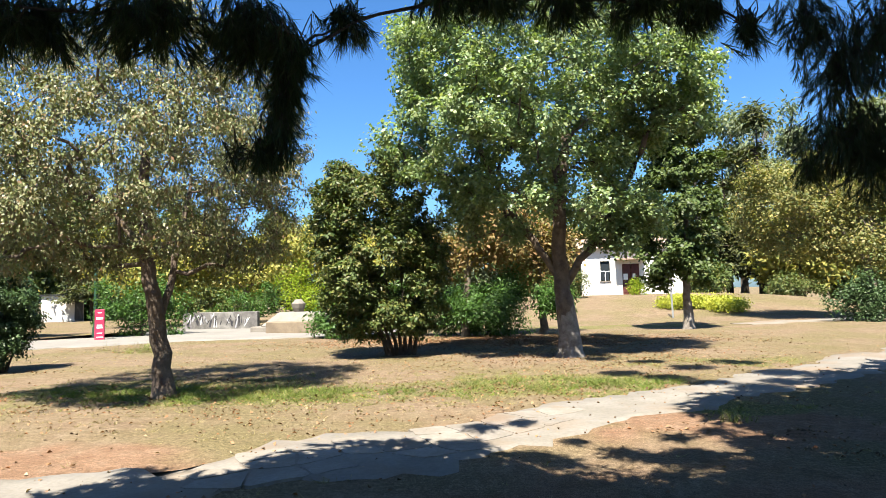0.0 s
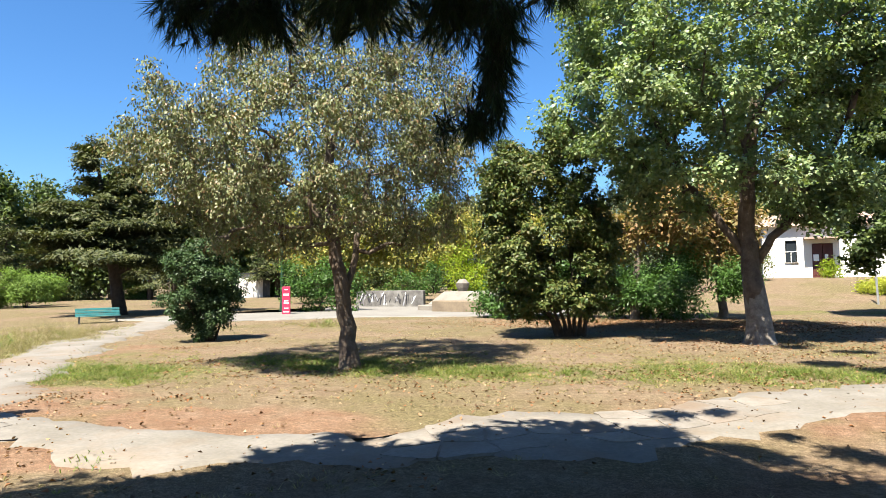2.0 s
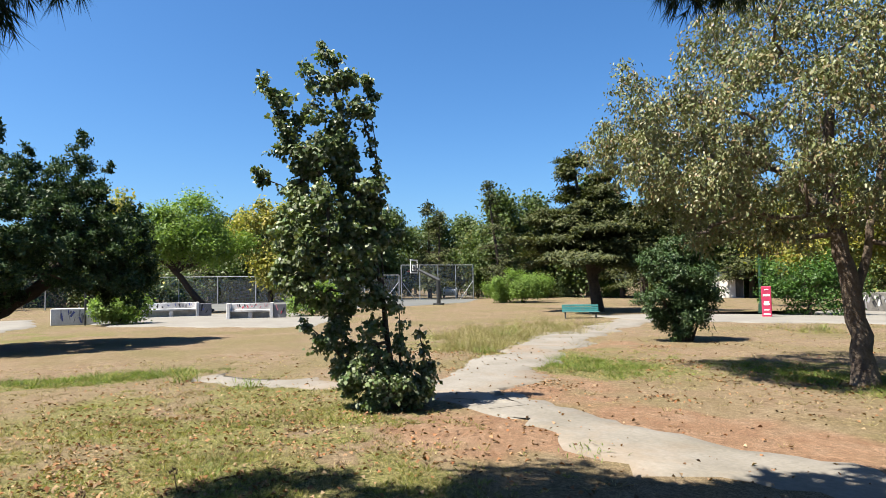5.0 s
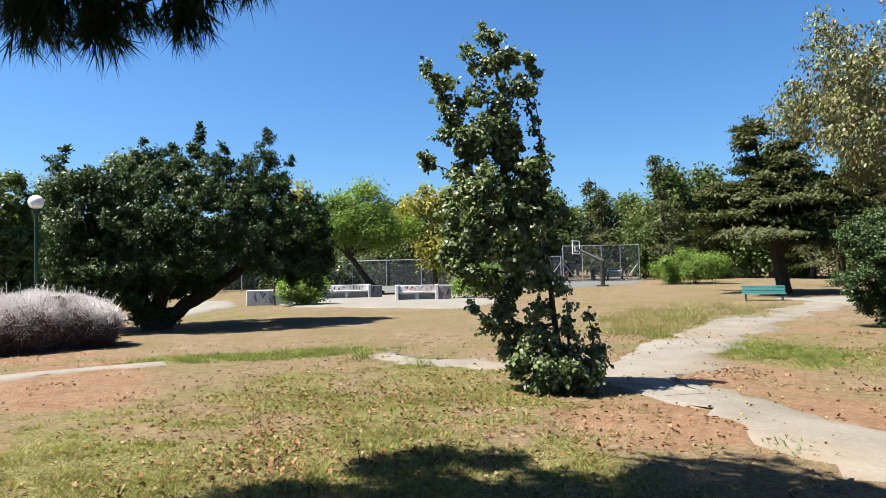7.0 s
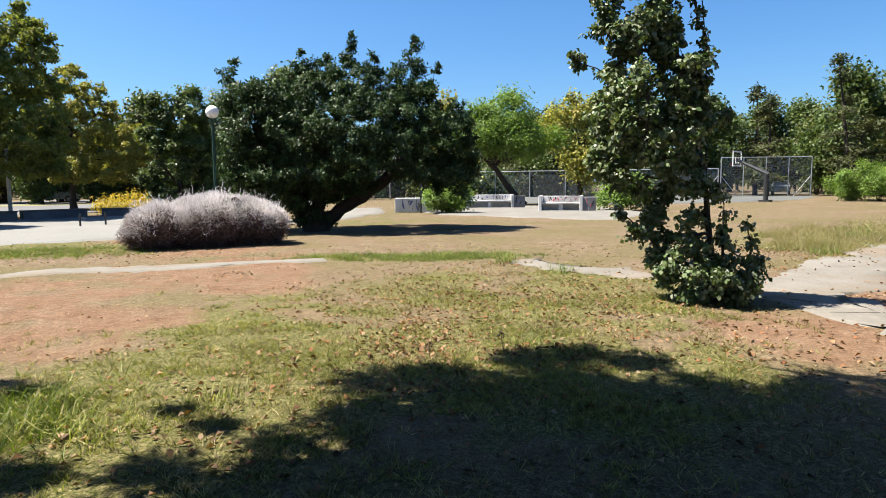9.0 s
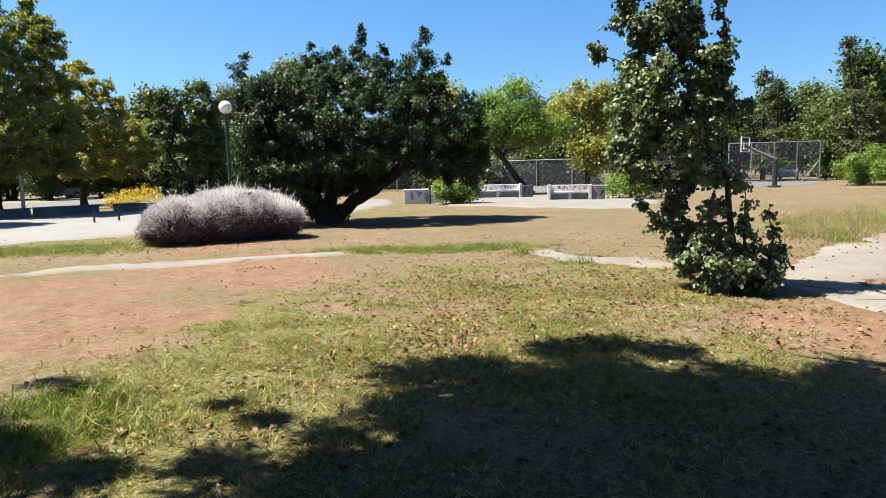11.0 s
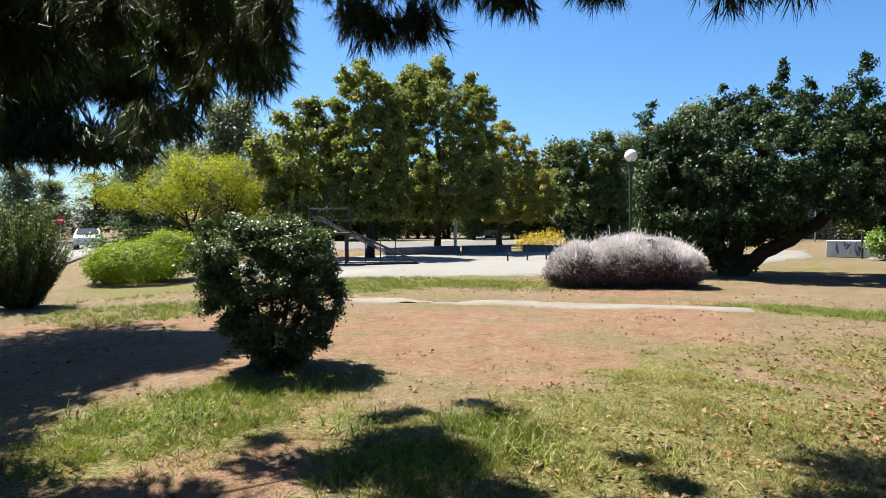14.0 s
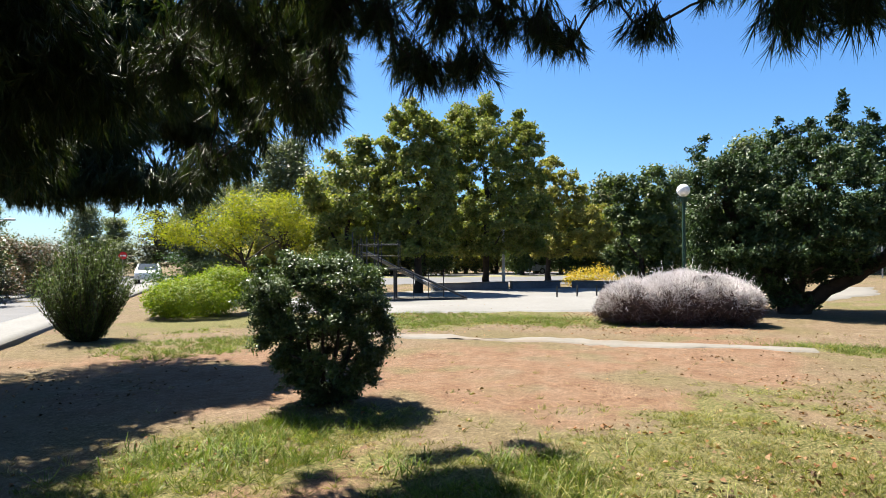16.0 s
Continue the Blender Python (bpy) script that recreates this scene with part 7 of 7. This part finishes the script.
# ---- grass, straw and fallen leaves ----
def blades(name, n, size, mat, weight, seed, label, x0=-16, x1=6, y0=-14, y1=18, tuft=12):
    rng = np.random.default_rng(seed)
    x, y = rng.uniform(x0, x1, n * 6), rng.uniform(y0, y1, n * 6)
    near = np.exp(-np.hypot(x + 4, y - 1) / 9)
    pick = rng.uniform(0, 1, len(x)) < weight(x, y) * near
    for px, py, w in WALKED:
        pick &= np.hypot(x - px, y - py) > w
    x, y = x[pick][:n // tuft], y[pick][:n // tuft]
    big = np.repeat(rng.uniform(0.5, 1.5, len(x)), tuft)
    x, y = np.repeat(x, tuft), np.repeat(y, tuft)
    way = rng.normal(0, 1, (len(x), 2))
    x, y = x + way[:, 0] * 0.018 * big, y + way[:, 1] * 0.018 * big
    c = np.c_[x, y, ground_z(x, y) - 0.004]
    d = unit(np.c_[way * 0.42, np.full(len(x), 0.8)] + rng.normal(0, 0.2, c.shape))
    s = unit(np.cross(d, rng.normal(0, 1, c.shape))) * 0.0034
    L = size * rng.uniform(0.5, 1.4, (len(c), 1)) * big[:, None]
    tip = c + d * L + np.c_[way, np.zeros(len(x))] * L * 0.25
    v = np.stack([c - s, c + s, tip], 1).reshape(-1, 3)
    ob = new(name, quick_mesh(name, v, np.arange(len(v)).reshape(-1, 3), mat))
    return tagged(ob, label, "grass", kind="stuff")


WALKED = []
for pts_, w_ in ((PATH_A, 0.75), ([(-6.9, 4.75), (-8.2, 4.9), (-9.6, 5.4), (-12, 8), (-15.5, 12)], 0.7), ([(-12.8, 1.9), (-11, 3.0), (-9.3, 4.5)], 0.28), ([(-13.2, -2.0), (-12.6, -3.6), (-11.9, -5.5), (-11.1, -8), (-10.6, -10.5)], 0.3)):
    for (ax, ay), (bx, by) in zip(pts_, pts_[1:]):
        k = max(2, int(math.hypot(bx - ax, by - ay) / 0.25))
        WALKED += [(ax + (bx - ax) * i / k, ay + (by - ay) * i / k, w_) for i in range(k + 1)]
blades("grass", 84000, 0.048, L_GRASS, lambda x, y: cover(x, y, GREEN, 7) ** 1.3 * np.clip(3.2 * value_noise(x, y, 0.36, 33) - 1.15, 0, 1) * 1.3, 101, "short green grass in patches on dry soil")
blades("dry_grass", 110000, 0.045, L_STRAW, lambda x, y: np.clip(0.16 + 1.3 * spots(x, y, GREEN) * np.clip(2.2 * value_noise(x, y, 0.55, 31) - 0.6, 0.05, 1) - 1.2 * spots(x, y, RED), 0.01, 1), 102, "dry straw-coloured grass over the lawn")
LUSH = [(-13.5, -0.3, 0.45, 1.9, 1.0), (-10.6, 8.3, 1.5, 0.8, 0.8), (-5.3, 10.4, 3.2, 0.7, 0.5), (0.6, 11.3, 1.6, 0.6, 0.7), (-4.3, -2.6, 1.0, 0.5, 0.35), (-3.9, -4.9, 1.0, 0.6, 0.6), (-13.5, -10.4, 2.2, 0.7, 0.7), (-13.9, -12.1, 1.3, 1.3, 0.6), (-14.8, -10.4, 1.3, 1.3, 0.6), (-15.4, -8.6, 1.3, 1.3, 0.6), (-16.1, -7.4, 1.3, 1.3, 0.6), (-8.4, -14.2, 1.0, 0.5, 1.0), (-9.7, -14.8, 1.0, 0.5, 1.0), (-7.8, -11.5, 1.0, 0.5, 1.0), (-6.9, -11.8, 1.0, 0.5, 1.0), (-6.9, -10.7, 1.0, 0.5, 1.0)]
blades("lush_grass", 50000, 0.1, L_LUSH, lambda x, y: np.clip(6 * spots(x, y, LUSH) * np.clip(2.4 * value_noise(x, y, 0.3, 35) - 0.5, 0, 1), 0, 1), 105, "taller fresh green grass in clumps")
ROUGH = [(-16.5, 10.3, 2.0, 1.2, 1.0), (-18.5, 12.6, 2.0, 1.5, 1.0), (-14.0, 8.6, 1.2, 0.9, 0.7), (-20.5, 15.0, 1.5, 1.5, 0.8), (-12.9, 19.2, 1.0, 0.6, 0.8)]
for name_, mat_, n_k, h_, seed_, l__ in (("tall_dry_grass", L_STRAW, 9000, 0.26, 107, "tall dry weeds beside the diagonal path"), ("rough_grass", L_GRASS, 7000, 0.2, 108, "rough green weeds beside the diagonal path")):
    blades(name_, n_k, h_, mat_, lambda x, y: np.clip(8 * spots(x, y, ROUGH) * np.clip(2.2 * value_noise(x, y, 0.5, 36) - 0.6, 0, 1), 0, 1), seed_, l__, -24, -11, 6, 21)
rng_ = np.random.default_rng(103)
x_, y_ = np.array([]), np.array([])
for cx, cy, sx, sy, n_k in ((-1.2, 21.6, 3.0, 1.3, 17000), (-7, 1.6, 2.6, 2.2, 1500), (-6, 10.4, 2.0, 1.4, 900), (0.9, 16, 2.4, 2.0, 2200), (-2.6, 8.4, 2.5, 0.8, 300), (-0.2, 10.9, 1.6, 0.6, 700), (-16, -7, 1.6, 1.6, 900),
                            (-6.15, -0.1, 0.3, 0.22, 70), (-8.8, 6.3, 0.5, 0.35, 160), (-6.2, -0.05, 0.8, 0.3, 90), (-9.9, 0.2, 0.8, 0.5, 140), (-4.5, -1.7, 0.6, 0.4, 60), (-14.5, -12.6, 2.0, 1.0, 700), (-7.6, 0.4, 2.0, 2.4, 1500), (-6.9, 0.1, 0.9, 0.25, 260), (-8.6, 2.0, 0.7, 0.6, 260), (-5.2, -0.6, 1.2, 1.0, 260), (-13.5, 7.6, 1.2, 0.8, 500), (-3.4, -5.2, 0.7, 0.4, 80), (-4.2, -8.8, 1.2, 0.8, 160)):
    x_, y_ = np.r_[x_, rng_.normal(cx, sx, n_k)], np.r_[y_, rng_.normal(cy, sy, n_k)]
for _ in range(70):
    cx, cy, n_k = rng_.uniform(-13, 3), rng_.uniform(-6, 14), rng_.integers(8, 45)
    x_, y_ = np.r_[x_, rng_.normal(cx, 0.22, n_k)], np.r_[y_, rng_.normal(cy, 0.16, n_k)]
x_, y_ = np.r_[x_, rng_.uniform(-16, 8, 2600)], np.r_[y_, rng_.uniform(-12, 26, 2600)]
k_ = rng_.uniform(0, 1, len(x_)) > 0.85 * spots(x_, y_, RED[:2])
x_, y_ = x_[k_], y_[k_]
c = np.c_[x_, y_, ground_z(x_, y_) + 0.012]
v, f = leaf_cloud(rng_, c, np.tile([0, 0, 1.0], (len(c), 1)), 0.05, 0.7, 0.0, 1.2, 0.3)
tagged(new("fallen_leaves", quick_mesh("fallen_leaves", v, f, L_FALLEN)), "curled brown leaves fallen on the ground", "leaves", kind="stuff")

def weed(x, y, n, tall, mat, label, seed):
    rng = np.random.default_rng(seed)
    ob = thing("weed_tuft", x, y, label=label, category="weed", group="weed tufts")
    a = rng.uniform(0, 2 * np.pi, n)
    c = np.c_[rng.normal(0, 0.13, n), rng.normal(0, 0.13, n), np.full(n, -0.01)]
    out = np.c_[np.cos(a), np.sin(a), np.zeros(n)]
    L = tall * rng.uniform(0.5, 1.2, (n, 1))
    s = unit(np.cross(out, [0, 0, 1.0])) * 0.004
    m, t = c + out * L * 0.4 + [0, 0, 1] * L * rng.uniform(0.35, 0.65, (n, 1)), c + out * L * rng.uniform(0.7, 1.2, (n, 1)) + [0, 0, 1] * L * rng.uniform(0.15, 0.7, (n, 1))
    v = np.stack([c - s, c + s, m + s, m - s], 1).reshape(-1, 3)
    u = np.stack([m - s, m + s, t, t], 1).reshape(-1, 3)
    f = np.arange(4 * n).reshape(-1, 4)
    child("leaf_blade", quick_mesh("leaf_blade", np.r_[v, u], np.r_[f, f + 4 * n], mat), ob, kind="stuff")
    return ob


WEEDS = [(-5.0, -2.45, 90, 0.16), (-4.83, -2.89, 70, 0.2), (-3.86, -4.89, 110, 0.22), (-4.54, -2.25, 80, 0.2), (-4.33, -3.46, 80, 0.16), (-6.58, 1.05, 40, 0.12), (-12.68, 1.52, 50, 0.35),
         (-11.04, 2.22, 50, 0.3), (-12.39, 1.44, 60, 0.3), (2.38, 8.3, 90, 0.18), (-5.44, 4.24, 40, 0.12), (-3.32, -5.46, 80, 0.2), (-4.47, -1.87, 80, 0.16)]
WEEDS += [(-12.35, 19.27, 90, 0.45), (-16.54, 10.61, 90, 0.35), (-5.03, -1.26, 60, 0.16), (-13.17, 7.8, 70, 0.25), (-3.6, -4.7, 80, 0.18), (-4.1, -5.1, 70, 0.16), (-17.5, 11.6, 80, 0.3),
          (-19.0, 12.5, 80, 0.3), (-13.4, -1.7, 120, 0.14), (-13.6, -1.0, 120, 0.16), (-13.7, -0.3, 120, 0.15), (-13.5, 0.4, 110, 0.14), (-13.3, 1.0, 100, 0.13)]
WEEDS += [(-10.2, 7.9, 110, 0.16), (-10.9, 8.6, 110, 0.16), (-9.8, 8.4, 100, 0.14), (-5.6, 10.0, 110, 0.14), (-4.6, 10.4, 110, 0.15), (-7.2, 10.6, 110, 0.14), (-3.8, 10.8, 100, 0.13),
          (0.2, 11.2, 110, 0.15), (1.0, 11.5, 110, 0.15), (-12.6, -10.8, 100, 0.14), (-13.8, -10.2, 100, 0.14), (-15.0, -9.8, 100, 0.13)]
for k_, (x_, y_, n_k, h_) in enumerate(WEEDS):
    weed(x_, y_, n_k, h_, L_LUSH if k_ % 3 else L_GRASS, "tuft of rough green weeds" if k_ % 3 else "tuft of pale yellowing weeds", 200 + k_)

# seed stalks in the lawn, fallen pine cones
def seed_stalk(x, y, tall, label, seed):
    rng = np.random.default_rng(seed)
    ob = thing("seed_stalk", x, y, label=label, category="weed", group="seed stalks")
    lean = rng.normal(0, 0.08, 2)
    part("stem", rodded((0, 0, -0.01), (lean[0] * tall, lean[1] * tall, tall), 0.005, 0.003, 5), STALK, ob)
    bm = bmesh.new()
    for k in range(9):
        a = 2.4 * k
        p = Vector((lean[0] * tall + 0.02 * math.cos(a), lean[1] * tall + 0.02 * math.sin(a), tall - 0.012 * (k % 4)))
        rod(bm, p, p + Vector((0.014 * math.cos(a), 0.014 * math.sin(a), 0.016)), 0.008, 0.004, 5)
    part("seed_head", bm, STALK, ob, "dry brown seed head")
    return ob


for k_, (x_, y_, h_) in enumerate(((-6.2, 0.75, 0.17), (-6.15, 0.1, 0.12))):
    seed_stalk(x_, y_, h_, "dry brown seed stalk standing in the lawn", 400 + k_)


def pine_cone(x, y, turn, label):
    ob = thing("pine_cone", x, y, turn=turn, label=label, category="cone", group="fallen pine cones")
    bm = bmesh.new()
    for k in range(7):
        r = 0.021 * math.sin(math.pi * (k + 0.8) / 8.2)
        rod(bm, (-0.045 + 0.013 * k, 0, 0.019), (-0.035 + 0.013 * k, 0, 0.019), r, r * 0.72, 8)
    part("scale_ring", bm, STALK, ob)
    return ob


for k_, (x_, y_) in enumerate(((-4.4, -2.0), (-3.6, -3.4), (-5.2, -1.4))):
    pine_cone(x_, y_, 57.0 * k_, "weathered brown pine cone lying in the grass")

# crazy paving on the near stretch of the path
rng_ = np.random.default_rng(104)
way_ = np.array(PATH_A[2:8], float)
s_len = np.r_[0, np.cumsum(np.linalg.norm(np.diff(way_, axis=0), axis=1))]
rows_n, across = int(s_len[-1] / 0.52), 3
mid_ = np.stack([np.interp(np.linspace(0.1, s_len[-1] - 0.1, rows_n + 1), s_len, way_[:, i]) for i in (0, 1)], 1)
for _ in range(2):
    mid_[1:-1] = (mid_[:-2] + 2 * mid_[1:-1] + mid_[2:]) / 4
dir_ = unit(np.gradient(mid_, axis=0))
nor_ = np.stack([-dir_[:, 1], dir_[:, 0]], 1)
wide = np.interp(np.linspace(0, 1, rows_n + 1), [0, 0.3, 1], [0.8, 1.1, 1.4])
net = np.array([[mid_[i] + nor_[i] * wide[i] * (j / across - 0.5) + rng_.normal(0, 0.07, 2) for j in range(across + 1)] for i in range(rows_n + 1)])
paved = bpy.data.objects["path_main"]
for i in range(rows_n):
    for j in range(across):
        if rng_.uniform() < 0.2 or not -3.3 < net[i, j][0] < 0.2:
            continue
        q = np.array([net[i, j], net[i + 1, j], net[i + 1, j + 1], net[i, j + 1]])
        c = q.mean(0)
        ring = []
        for a, b in zip(q, np.roll(q, -1, 0)):
            ring += [a + (b - a) * 0.1, a + (b - a) * 0.5 + rng_.normal(0, 0.02, 2), a + (b - a) * 0.9]
        ring = np.array(ring)
        ring = c + (ring - c) * (1 - 0.016 / np.linalg.norm(ring - c, axis=1))[:, None]
        bm = bmesh.new()
        lift = 0.024 + rng_.uniform(0, 0.004)
        top = [bm.verts.new((p[0], p[1], float(ground_z(p[0], p[1])) + lift)) for p in ring]
        low = [bm.verts.new((p[0], p[1], float(ground_z(p[0], p[1])) + 0.0)) for p in ring]
        bm.faces.new(top)
        for k in range(len(ring)):
            bm.faces.new((top[k], low[k], low[(k + 1) % len(ring)], top[(k + 1) % len(ring)]))
        part("paving_stone", bm, FLAG, paved)
